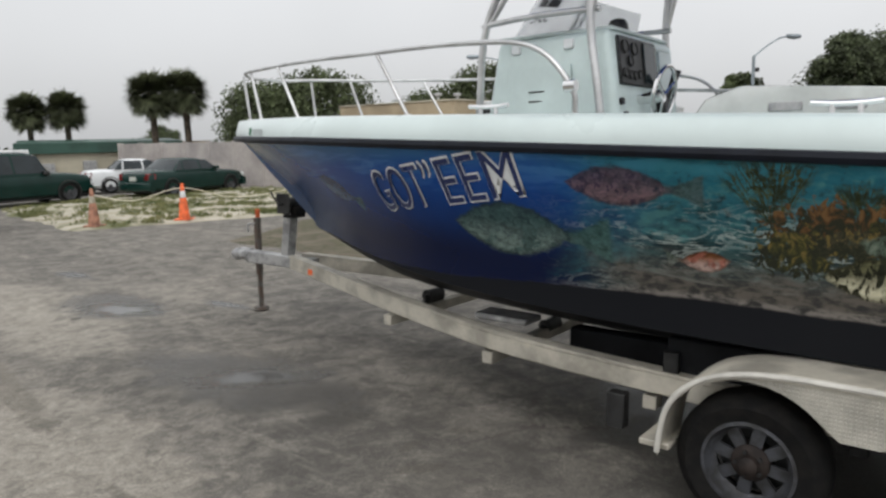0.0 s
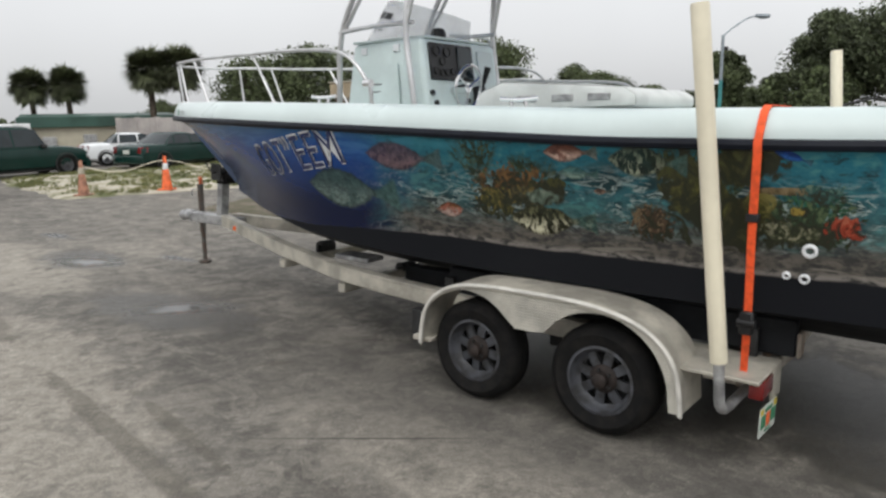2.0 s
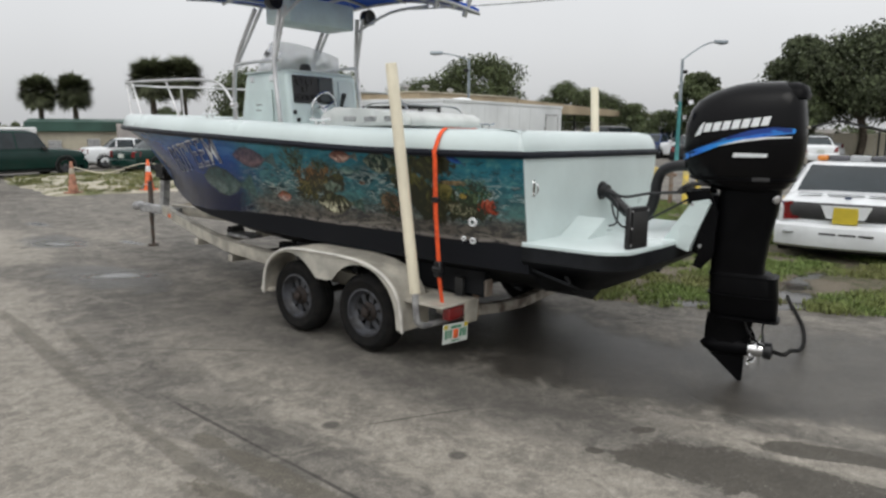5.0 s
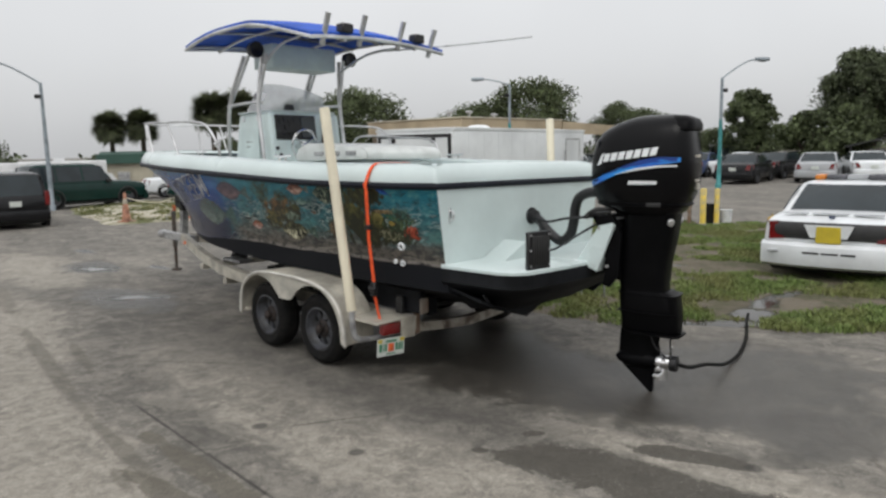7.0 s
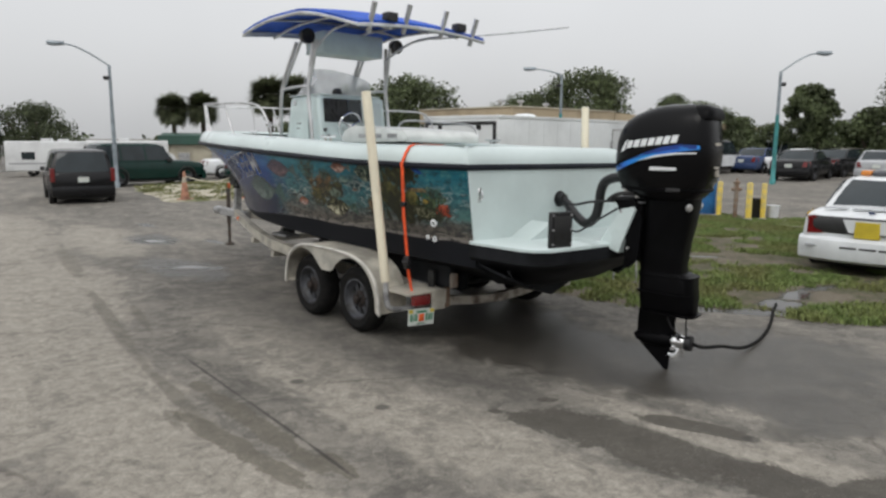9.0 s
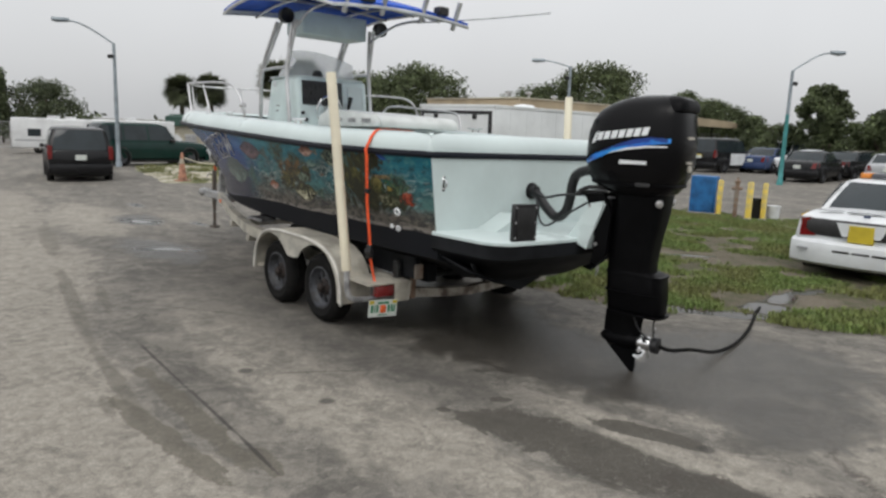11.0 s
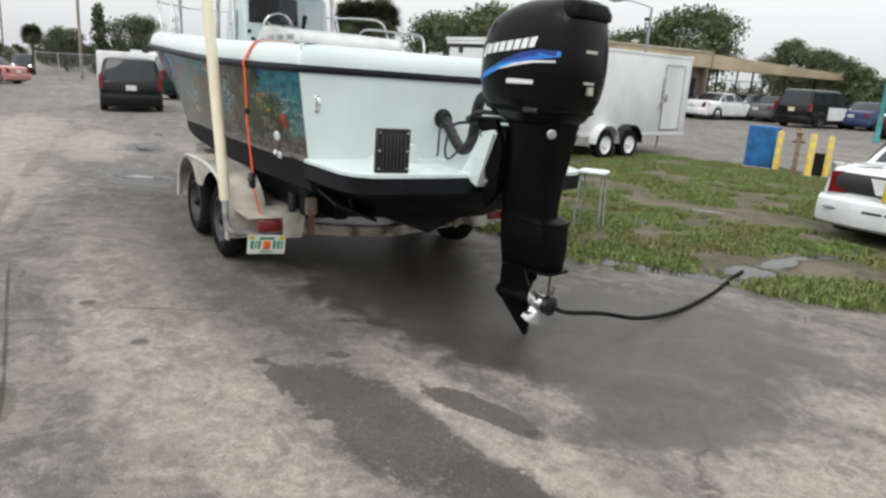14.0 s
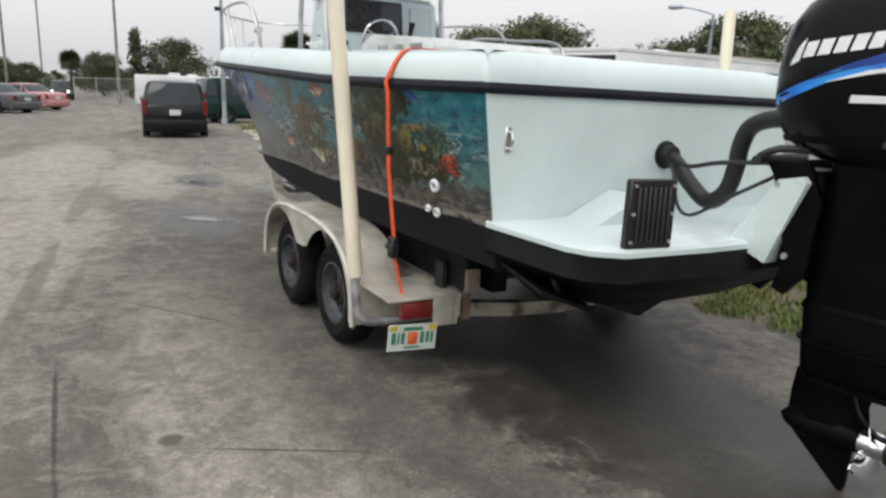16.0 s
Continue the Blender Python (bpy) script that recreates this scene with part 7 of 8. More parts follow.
cone((-8.55, 16.4), False)
cone((-10.3, 15.4), True)
rope = thing("rope", "thin pale rope slung between the traffic cones", "rope")
b = B()
tube(b, [(-10.3, 15.4, gz(-10.3, 15) + 0.80), (-9.5, 15.8, gz(-9.5, 16) + 0.60), (-8.55, 16.4, gz(-8.5, 16) + 0.84), (-7.6, 17.3, 0.42), (-6.5, 18.5, 0.52)], 0.012, 6)
part("line", b, PVC, rope)
lc = thing("fallen_cone", "pale yellowed plastic cone lying on its side in the grass", "cone", Matrix.Translation((7.30, 5.30, 0.02)) @ Matrix.Rotation(radians(28), 4, "Z"))
b = B()
lathe(b, (0, 0, 0.10), (1, 0, 0.10), [(0.015, 0.0), (0.03, 0.01), (0.12, 0.62), (0.17, 0.66), (0.17, 0.69), (0.002, 0.69)], 20)
part("cone_body", b, PVC, lc)
for x, y, h, mm, rr in ((5.76, 14.9, 0.90, YELLOWP, 0.065), (6.38, 14.3, 0.92, YELLOWP, 0.07), (6.72, 14.5, 0.90, YELLOWP, 0.06)):
    t = thing("bollard", "chipped yellow steel bollard at the edge of the yard", "bollard", Matrix.Translation((x, y, 0)), "yellow bollards")
    b = B()
    lathe(b, (0, 0, 0), (0, 0, 1), [(rr, 0), (rr, h - 0.04), (rr * 0.8, h - 0.01), (0.001, h)], 18)
    part("post", b, mm, t)
    b = B()
    lathe(b, (0, 0, 0), (0, 0, 1), [(rr + 0.03, 0.0), (rr + 0.02, 0.05), (rr, 0.07)], 18)
    part("footing", b, CONCRETE, t)
t = thing("standpipe", "rusty water standpipe between the yellow bollards", "pipe", Matrix.Translation((6.12, 14.7, 0)))
b = B()
cyl(b, (0, 0, 0), (0, 0, 0.85), 0.05, seg=12)
cyl(b, (-0.12, 0, 0.72), (0.12, 0, 0.72), 0.04, seg=12)
lathe(b, (0, 0, 0.85), (0, 0, 1), [(0.05, 0), (0.08, 0.02), (0.08, 0.06), (0.03, 0.08), (0.03, 0.14), (0.001, 0.15)], 14)
part("pipe", b, STEEL_RUST, t)
t = thing("water_jug", "pale plastic bucket beside the standpipe", "bucket", Matrix.Translation((6.98, 14.8, 0)))
b = B()
lathe(b, (0, 0, 0), (0, 0, 1), [(0.12, 0), (0.15, 0.34), (0.155, 0.35), (0.14, 0.34), (0.11, 0.05), (0.001, 0.04)], 18)
part("bucket_body", b, DECAL_W, t)
t = thing("black_bin", "small black plastic bin between the yellow bollards", "bin", Matrix.Translation((6.58, 14.75, 0)))
b = B()
rings(b, [[(x * k, y * k, z) for x, y in ((-0.12, -0.12), (0.12, -0.12), (0.12, 0.12), (-0.12, 0.12))] for z, k in ((0.0, 0.9), (0.48, 1.0), (0.50, 1.04), (0.50, 0.95), (0.06, 0.85))])
part("bin_body", b, BLACKP, t)
t = thing("utility_box", "blue painted metal utility box at the grass edge", "box", Matrix.Translation((5.42, 15.4, 0)) @ Matrix.Rotation(radians(-12), 4, "Z"))
b = B()
box(b, -0.30, 0.30, -0.22, 0.22, 0.04, 0.95, 0.015)
part("cabinet", b, BLUEBOX, t)
b = B()
box(b, -0.26, 0.26, -0.235, -0.222, 0.10, 0.89, 0.004)
part("door", b, BLUEBOX, t)
b = B()
box(b, -0.34, 0.34, -0.26, 0.26, 0.0, 0.05, 0.01)
part("plinth", b, CONCRETE, t)
t = thing("folding_stand", "small white-topped folding stand behind the outboard", "stand", Matrix.Translation((3.95, 5.85, 0.02)))
b = B()
box(b, -0.16, 0.16, -0.14, 0.14, 0.66, 0.70, 0.015)
part("top", b, DECAL_W, t)
for x, y in ((-0.12, -0.1), (0.12, -0.1), (-0.12, 0.1), (0.12, 0.1)):
    b = B()
    cyl(b, (x * 1.25, y * 1.25, 0), (x, y, 0.67), 0.011, seg=8)
    part("leg", b, GALV, t)


def B_box(*a):
    """A small box as a mesh in the making."""
    bm_ = B()
    box(bm_, *a, 0.004)
    return bm_


# ---- box trailer ----
TL, TW = 6.3, 2.15
t = thing("box_trailer", "white enclosed tandem-axle cargo trailer with a framed side door", "trailer", Matrix.Translation((3.50, 16.8, 0)) @ Matrix.Rotation(radians(66.8), 4, "Z") @ Matrix.Translation((-TL / 2, TW / 2, 0)))
TRW = mat("trailer_white", (0.66, 0.68, 0.68), 0.42, 0, 0.08, 0.8)
b = B()
box(b, -TL / 2, TL / 2, -TW / 2, TW / 2, 0.50, 2.40, 0.05, 2)
part("box_body", b, TRW, t)
for z in (0.50, 2.34):
    b = B()
    box(b, -TL / 2 - 0.012, TL / 2 + 0.012, -TW / 2 - 0.012, TW / 2 + 0.012, z, z + 0.07, 0.008)
    part("edge_trim", b, TRW, t)
for x in (-2.6, -2.0, -1.4, -0.8, -0.2, 0.4, 1.0):
    b = B()
    box(b, x - 0.006, x + 0.006, -TW / 2 - 0.004, -TW / 2 + 0.01, 0.58, 2.34, 0.002)
    part("panel_seam", b, TRW, t)
b = B()
box(b, -TL / 2 - 0.03, -TL / 2, -0.92, 0.92, 0.66, 2.20, 0.006)
part("rear_door", b, TRW, t)
for y0, y1, z0, z1 in ((-1.0, -0.925, 0.60, 2.28), (0.925, 1.0, 0.60, 2.28), (-0.925, 0.925, 2.21, 2.28), (-0.925, 0.925, 0.58, 0.65)):
    b = B()
    box(b, -TL / 2 - 0.04, -TL / 2, y0, y1, z0, z1, 0.004)
    part("door_frame", b, DARK_STEEL, t)
for y in (-0.55, 0.55):
    b = B()
    box(b, -TL / 2 - 0.05, -TL / 2 - 0.03, y - 0.06, y + 0.06, 2.10, 2.20, 0.006)
    part("hinge", b, DARK_STEEL, t)
DX0, DX1, SY_ = TL / 2 - 1.14, TL / 2 - 0.38, -TW / 2
door = part("side_door", B_box(DX0, DX1, SY_ - 0.022, SY_, 0.66, 2.14), TRW, t)
for x0, x1, z0, z1 in ((DX0 - 0.04, DX0, 0.62, 2.18), (DX1, DX1 + 0.04, 0.62, 2.18), (DX0, DX1, 2.14, 2.18), (DX0, DX1, 0.62, 0.66)):
    part("door_frame", B_box(x0, x1, SY_ - 0.028, SY_, z0, z1), GALV, t)
part("lock_bar", B_box(DX0 - 0.09, DX0 - 0.055, SY_ - 0.04, SY_, 1.10, 1.85), GALV, t)
b = B()
cyl(b, (DX0 - 0.08, SY_ - 0.05, 1.32), (DX0 - 0.26, SY_ - 0.04, 1.16), 0.014, seg=8)
part("lock_handle", b, GALV, t)
b = B()
box(b, DX0 + 0.03, DX0 + 0.13, SY_ - 0.05, SY_ - 0.022, 1.30, 1.48, 0.01)
part("door_latch", b, GALV, t)
b = B()
lathe(b, (-0.6, 0, 2.40), (0, 0, 1), [(0.28, 0.0), (0.30, 0.05), (0.22, 0.11), (0.05, 0.13), (0.001, 0.13)], 18)
part("roof_vent", b, DECAL_W, t)
for x in (TL / 2 - 2.55, TL / 2 - 3.45):
    for s in (1, -1):
        b = B()
        lathe(b, (x, s * (TW / 2 - 0.02), 0.33), (0, s, 0), [(0.18, 0), (0.31, 0.0), (0.33, 0.03), (0.33, 0.16), (0.30, 0.19), (0.2, 0.19)], 24)
        w = part("wheel", b, RUBBER, t)
        b = B()
        lathe(b, (x, s * (TW / 2 - 0.02), 0.33), (0, s, 0), [(0.2, 0.18), (0.18, 0.15), (0.08, 0.14), (0.06, 0.18), (0.001, 0.18)], 18)
        part("rim", b, DECAL_W, w)
        b = B()
        arc = [(x + 0.42 * math.cos(a), 0.36 + 0.42 * math.sin(a)) for a in np.linspace(0.05, math.pi - 0.05, 11)]
        rings(b, [[(u, s * (TW / 2), v), (u, s * (TW / 2 + 0.22), v), (u, s * (TW / 2 + 0.22), v - 0.02), (u, s * TW / 2, v - 0.02)] for u, v in arc])
        part("fender", b, BLACKP if x > TL / 2 - 3 else DECAL_W, t)
for y in (0.0,):
    b = B()
    for sg in (1, -1):
        cyl(b, (TL / 2, sg * 0.55, 0.47), (TL / 2 + 1.0, 0.0, 0.47), 0.04, seg=8)
    box(b, TL / 2 + 0.95, TL / 2 + 1.2, -0.05, 0.05, 0.42, 0.52, 0.01)
    part("drawbar", b, DARK_STEEL, t)
    b = B()
    cyl(b, (TL / 2 + 0.55, 0, 0.0), (TL / 2 + 0.55, 0, 0.85), 0.03, seg=8)
    part("jack", b, GALV, t)

# ---- buildings and walls ----
def along(p0, p1):
    """Axes with x from p0 to p1, y to the left of it, and the length."""
    d = Vector((p1[0] - p0[0], p1[1] - p0[1], 0))
    return Matrix.Translation((p0[0], p0[1], gz(*p0))) @ Matrix.Rotation(math.atan2(d.y, d.x), 4, "Z"), d.length


m_, ln = along((-21.0, 34.8), (-8.4, 28.4))
t = thing("boundary_wall", "tall weathered concrete panel wall behind the green cars", "wall", m_, kind="structure")
n_ = 8
for i in range(n_):
    b = B()
    box(b, ln / n_ * i + 0.06, ln / n_ * (i + 1) - 0.06, -0.07, 0.07, -0.4, 2.16, 0.015)
    part("panel", b, CONCRETE, t)
for i in range(n_ + 1):
    b = B()
    box(b, ln / n_ * i - 0.10, ln / n_ * i + 0.10, -0.11, 0.11, -0.4, 2.20, 0.015)
    part("pillar", b, CONCRETE, t)

m_, ln = along((-28.6, 37.4), (-21.8, 42.4))
m_ = Matrix.Translation((0, 0, -0.35)) @ m_
t = thing("warehouse", "low cream building with a dark green metal fascia", "building", m_)
b = B()
box(b, 0, ln, 0, 7, -1.2, 2.2)
part("wall", b, STUCCO_L, t)
b = B()
box(b, -0.35, ln + 0.35, -0.35, 7.35, 2.15, 2.80, 0.03)
part("fascia", b, GREENROOF, t, "dark green metal fascia band")
b = B()
prism(b, [(-0.2, 2.80), (3.5, 2.98), (7.2, 2.80)], "x", -0.2, ln + 0.2)
part("roof", b, GREENROOF, t)
for x, y0, y1 in ((0.9, 1.0, 1.6), (3.1, 1.1, 1.7)):
    b = B()
    box(b, x, x + 0.75, -0.32, 0.0, y0, y1, 0.03)
    part("air_conditioner", b, GALV, t)
for y in (0.9, 2.9, 4.9):
    b = B()
    box(b, -0.05, 0.02, y, y + 1.1, 0.6, 1.6, 0.01)
    w_ = part("window", b, TRIM, t)
    b = B()
    box(b, -0.07, -0.05, y + 0.06, y + 1.04, 0.66, 1.54, 0.004)
    part("pane", b, GLASS, w_)
b = B()
box(b, ln + 0.36, ln + 2.1, 0.3, 4.0, -1.2, 2.75, 0.03)
part("annex", b, STUCCO, t, "beige rendered annex")

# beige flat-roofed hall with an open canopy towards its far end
t = thing("flat_roofed_hall", "long beige flat-roofed building with a deep parapet and a wall painted shade-dark", "building", Matrix.Translation((-3.3, 33.2, 0)) @ Matrix.Rotation(radians(59), 4, "Z"))
ln = 9.2
# the dark brown of wall and columns holds the shade below the parapet
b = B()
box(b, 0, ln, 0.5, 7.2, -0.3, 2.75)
part("wall", b, mat("shade_brown_stucco", (0.16, 0.13, 0.095), 0.85, 0, 0.15, 0.5, bump=0.2, bscale=30), t)
b = B()
box(b, 0, ln, 0, 7.6, 2.75, 3.55, 0.03)
part("parapet", b, STUCCO, t, "beige parapet band")
b = B()
box(b, -0.06, ln + 0.06, -0.06, 7.66, 3.55, 3.62, 0.02)
part("coping", b, STUCCO_L, t)
for i in range(4):
    b = B()
    x = 1.0 + i * 2.1
    box(b, x, x + 1.3, 0.42, 0.52, 1.1, 2.2, 0.01)
    w_ = part("window", b, TRIM, t)
    b = B()
    box(b, x + 0.06, x + 0.62, 0.40, 0.42, 1.16, 2.14, 0.004)
    part("pane", b, GLASS, w_)
    b = B()
    box(b, x + 0.68, x + 1.24, 0.40, 0.42, 1.16, 2.14, 0.004)
    part("pane", b, GLASS, w_)
for i in range(5):
    b = B()
    x = 0.2 + i * 2.2
    box(b, x - 0.12, x + 0.12, 0.03, 0.27, -0.3, 2.75, 0.02)
    part("column", b, mat("shade_brown_stucco", (0.16, 0.13, 0.095)), t)
for x, h_ in ((0.8, 0.25), (2.4, 0.3), (4.6, 0.2)):
    b = B()
    cyl(b, (x, 1.6, 3.6), (x, 1.6, 3.6 + h_), 0.08, seg=10)
    lathe(b, (x, 1.6, 3.6 + h_), (0, 0, 1), [(0.12, 0), (0.22, 0.04), (0.2, 0.14), (0.001, 0.18)], 12)
    part("roof_vent", b, GALV, t)
b = B()
box(b, 5.5, 6.6, 4, 5.2, 3.6, 3.9, 0.05)
part("roof_unit", b, GALV, t)
t = thing("carport", "open flat-roofed carport with thin posts joined to the hall", "carport", Matrix.Translation((-3.3, 33.2, 0)) @ Matrix.Rotation(radians(59), 4, "Z"))
b = B()
rings(b, [[(x, y, z0), (x, 9.0, z0 + 0.45), (x, 9.0, z1 + 0.45), (x, y, z1)] for x, y, z0, z1 in ((9.28, 0.0, 2.72, 3.50), (27.5, -2.2, 2.52, 2.70))])
part("roof", b, STUCCO, t, "sloping beige carport roof")
for i in range(6):
    for y in (0.4, 8.6):
        b = B()
        x = 10.4 + i * 3.4
        cyl(b, (x, y, -0.2), (x, y, 2.74 + 0.05 * y), 0.06, seg=10)
        part("post", b, DARK_STEEL, t)
b = B()
box(b, 9.6, 21.0, 9.2, 9.4, -0.3, 2.4)
part("back_wall", b, mat("dark_wall", (0.06, 0.05, 0.045), 0.9), t)
t = thing("pavilion", "dark low shelter roof behind the parked cars", "shelter", Matrix.Translation((17.2, 39.6, 0)) @ Matrix.Rotation(radians(-18), 4, "Z") @ Matrix.Scale(0.56, 4))
b = B()
prism(b, [(-0.5, 3.0), (4, 4.1), (8.5, 3.0), (8.5, 2.85), (4, 3.95), (-0.5, 2.85)], "y", 0, 7)
part("roof", b, DARK_STEEL, t)
for x in (0, 8):
    for y in (0.3, 6.7):
        b = B()
        cyl(b, (x, y, -0.2), (x, y, 3.0), 0.10, seg=10)
        part("post", b, DARK_STEEL, t)
m_, ln = along((12.5, 49.0), (34, 44.5))
t = thing("back_wall", "low pale perimeter wall behind the parked cars", "wall", m_, kind="structure")
for i in range(9):
    b = B()
    box(b, i * ln / 9 + 0.03, (i + 1) * ln / 9 - 0.03, -0.1, 0.1, -0.4, 1.5, 0.02)
    part("panel", b, STUCCO_L, t)


def camper(spot, heading, L=7.5, lab="white motorhome parked far across the yard"):
    t = thing("motorhome", lab, "motorhome", Matrix.Translation((spot[0], spot[1], gz(*spot))) @ Matrix.Rotation(radians(heading), 4, "Z") @ Matrix.Scale(0.63, 4), "motorhomes")
    wm = mat("motorhome_white", (0.66, 0.67, 0.67), 0.4, 0, 0.08, 0.6)
    b = B()
    box(b, -L / 2, L / 2, -1.2, 1.2, 0.5, 3.3, 0.12, 3)
    part("body", b, wm, t)
    b = B()
    prism(b, [(L / 2 - 0.1, 0.5), (L / 2 + 1.4, 0.5), (L / 2 + 1.4, 1.1), (L / 2 + 0.9, 1.3), (L / 2 + 0.4, 2.0), (L / 2 - 0.1, 2.1)], "y", -1.0, 1.0)
    part("cab", b, wm, t)
    for s in (1, -1):
        for x in (-2.4, -0.2, 1.8):
            b = B()
            box(b, x, x + 1.1, s * 1.2 - 0.02, s * 1.2 + 0.02, 1.6, 2.3, 0.01)
            part("window", b, GLASS, t)
        for x in (-1.6, L / 2 + 0.5):
            b = B()
            lathe(b, (x, s * 0.95, 0.38), (0, s, 0), [(0.2, 0), (0.38, 0), (0.38, 0.2), (0.2, 0.2)], 20)
            part("wheel", b, RUBBER, t)
        b = B()
        box(b, -L / 2 + 0.3, L / 2 - 0.3, s * 1.2 - 0.012, s * 1.2 + 0.012, 1.15, 1.3, 0.004)
        part("stripe", b, P_SILVER, t)
    b = B()
    box(b, -0.8, 0.2, -0.5, 0.5, 3.3, 3.55, 0.05)
    part("roof_unit", b, wm, t)


for sp, hd in (((-33.6, 34.0), 42), ((-31.0, 30.2), 42), ((-28.0, 33.2), 42)):
    camper(sp, hd)


# ---- lamp posts and poles ----
def street_lamp(spot, face, H, arm, rise, material, lab):
    t = thing("street_lamp", lab, "street lamp", Matrix.Translation((spot[0], spot[1], gz(*spot))) @ Matrix.Rotation(radians(face), 4, "Z"), "yard lamps")
    b = B()
    lathe(b, (0, 0, -0.3), (0, 0, 1), [(0.13, 0), (0.13, 0.5), (0.095, 0.55), (0.09, 1.5), (0.078, H * 0.62 + 0.3), (0.05, H * 0.62 + 0.31)], 14)
    part("pole", b, material, t)
    b = B()
    lathe(b, (0, 0, H * 0.62), (0, 0, 1), [(0.06, 0), (0.072, 0.01), (0.06, H * 0.38), (0.001, H * 0.38 + 0.01)], 14)
    part("upper_pole", b, GREYPOLE, t, "bare grey upper pole")
    b = B()
    tube(b, [(0, 0, H - 0.12), (0.10, 0, H + 0.05 * rise), (0.45 * arm, 0, H + 0.62 * rise), (0.75 * arm, 0, H + 0.93 * rise), (arm, 0, H + rise)], 0.032, 8)
    part("arm", b, GREYPOLE, t)
    b = B()
    rings(b, [[(arm + x, y * w_, H + rise + z) for y, z in ((-1, 0.0), (-0.7, 0.09), (0.7, 0.09), (1, 0.0), (0.6, -0.05 - d), (-0.6, -0.05 - d))] for x, w_, d in ((-0.15, 0.06, 0), (0.0, 0.13, 0.02), (0.3, 0.16, 0.05), (0.5, 0.10, 0.0))])
    part("lamp_head", b, GREYPOLE, t)
    b = B()
    box(b, 0.02, 0.26, -0.08, 0.08, H - 0.62, H - 0.46, 0.03)
    part("flood_light", b, DARK_STEEL, t)


street_lamp((-18.1, 21.1), 225, 5.15, 1.75, 0.76, GREYPOLE, "grey curved-arm yard lamp near the boundary wall")
street_lamp((9.0, 29.83), 25, 4.80, 1.75, 0.78, TEAL, "teal curved-arm yard lamp by the parked cars")
street_lamp((-0.75, 33.1), 190, 5.15, 1.45, 0.28, TEAL, "teal curved-arm yard lamp before the flat-roofed hall")


def pole(spot, H, r=0.12, cross=True):
    t = thing("utility_pole", "weathered wooden utility pole in the distance", "pole", Matrix.Translation((spot[0], spot[1], gz(*spot))), "utility poles")
    b = B()
    cyl(b, (0, 0, -0.5), (0, 0, H), r, r * 0.7, seg=10)
    part("shaft", b, mat("weathered_pole", (0.24, 0.22, 0.20), 0.85, 0, 0.2, 2.0), t)
    if cross:
        b = B()
        box(b, -0.9, 0.9, -0.05, 0.05, H - 1.0, H - 0.85, 0.01)
        part("crossarm", b, BARK, t)
        for x in (-0.8, -0.3, 0.3, 0.8):
            b = B()
            cyl(b, (x, 0, H - 0.85), (x, 0, H - 0.7), 0.04, 0.03, seg=8)
            part("insulator", b, GALV, t)


for sp, h_ in (((-54.6, 33.8), 12), ((-42.0, 34.5), 13), ((-75, 50), 13)):
    pole(sp, h_, cross=False)


# ---- fence and gate at the far end of the yard ----
def fence(p0, p1, H=1.9, bays=8, lab="chain-link fence with galvanised posts"):
    m_, ln = along(p0, p1)
    t = thing("chain_link_fence", lab, "fence", m_)
    for i in range(bays + 1):
        b = B()
        cyl(b, (ln / bays * i, 0, -1.0), (ln / bays * i, 0, H), 0.035, seg=8)
        part("post", b, GALV, t)
    for z in (0.1, H - 0.03):
        b = B()
        cyl(b, (0, 0, z), (ln, 0, z), 0.022, seg=8)
        part("rail", b, GALV, t)
    # woven wire, as crossing strands
    pts, fcs = [], []
    step = 0.16
    for sgn in (1, -1):
        x = -H
        while x < ln + H:
            a, e = (x, 0.0), (x + sgn * H, H)
            q = []
            for (px, pz) in (a, e):
                q.append((min(max(px, 0), ln), pz))
            if 0 <= a[0] <= ln and 0 <= e[0] <= ln:
                k = len(pts)
                pts += [(a[0] - 0.006, 0, 0.1), (a[0] + 0.006, 0, 0.1), (e[0] + 0.006, 0, H), (e[0] - 0.006, 0, H)]
                fcs.append((k, k + 1, k + 2, k + 3))
            x += step
    me = bpy.data.meshes.new("wire_mesh")
    me.from_pydata(pts, [], fcs)
    me.materials.append(GALV)
    o = new("wire_mesh", me)
    o.parent = t
    o["kind"] = "stuff"


fence((-40.5, 18.5), (-46.0, 27.5), bays=6)
fence((-43.0, 31.6), (-40.0, 36.5), bays=4, lab="chain-link gate leaf at the yard entrance")
fence((-29.0, 5.0), (-40.5, 18.5), bays=10)
fence((1.8, 44.6), (10.0, 57.5), H=2.2, bays=9, lab="tall chain-link fence before the carport")


# ---- trees ----
def leaves(name, centres, per, spread, size, seed, flat=0.6):
    """Many small leaf faces in clumps, as one mesh."""
    r = np.random.RandomState(seed)
    c = np.repeat(np.array(centres, float), per, axis=0)
    n = len(c)
    off = r.normal(size=(n, 3))
    off /= np.linalg.norm(off, axis=1, keepdims=True) + 1e-9
    c = c + off * (spread * r.uniform(0.25, 1.0, (n, 1))) * np.array([1, 1, flat])
    a = r.normal(size=(n, 3))
    a /= np.linalg.norm(a, axis=1, keepdims=True)
    b_ = np.cross(a, r.normal(size=(n, 3)))
    b_ /= np.linalg.norm(b_, axis=1, keepdims=True) + 1e-9
    s = size * r.uniform(0.6, 1.3, (n, 1))
    v = np.stack([c - a * s, c - b_ * s * 0.55, c + a * s, c + b_ * s * 0.55], 1).reshape(-1, 3)
    me = bpy.data.meshes.new(name)
    me.from_pydata(v.tolist(), [], np.arange(4 * n).reshape(-1, 4).tolist())
    return me


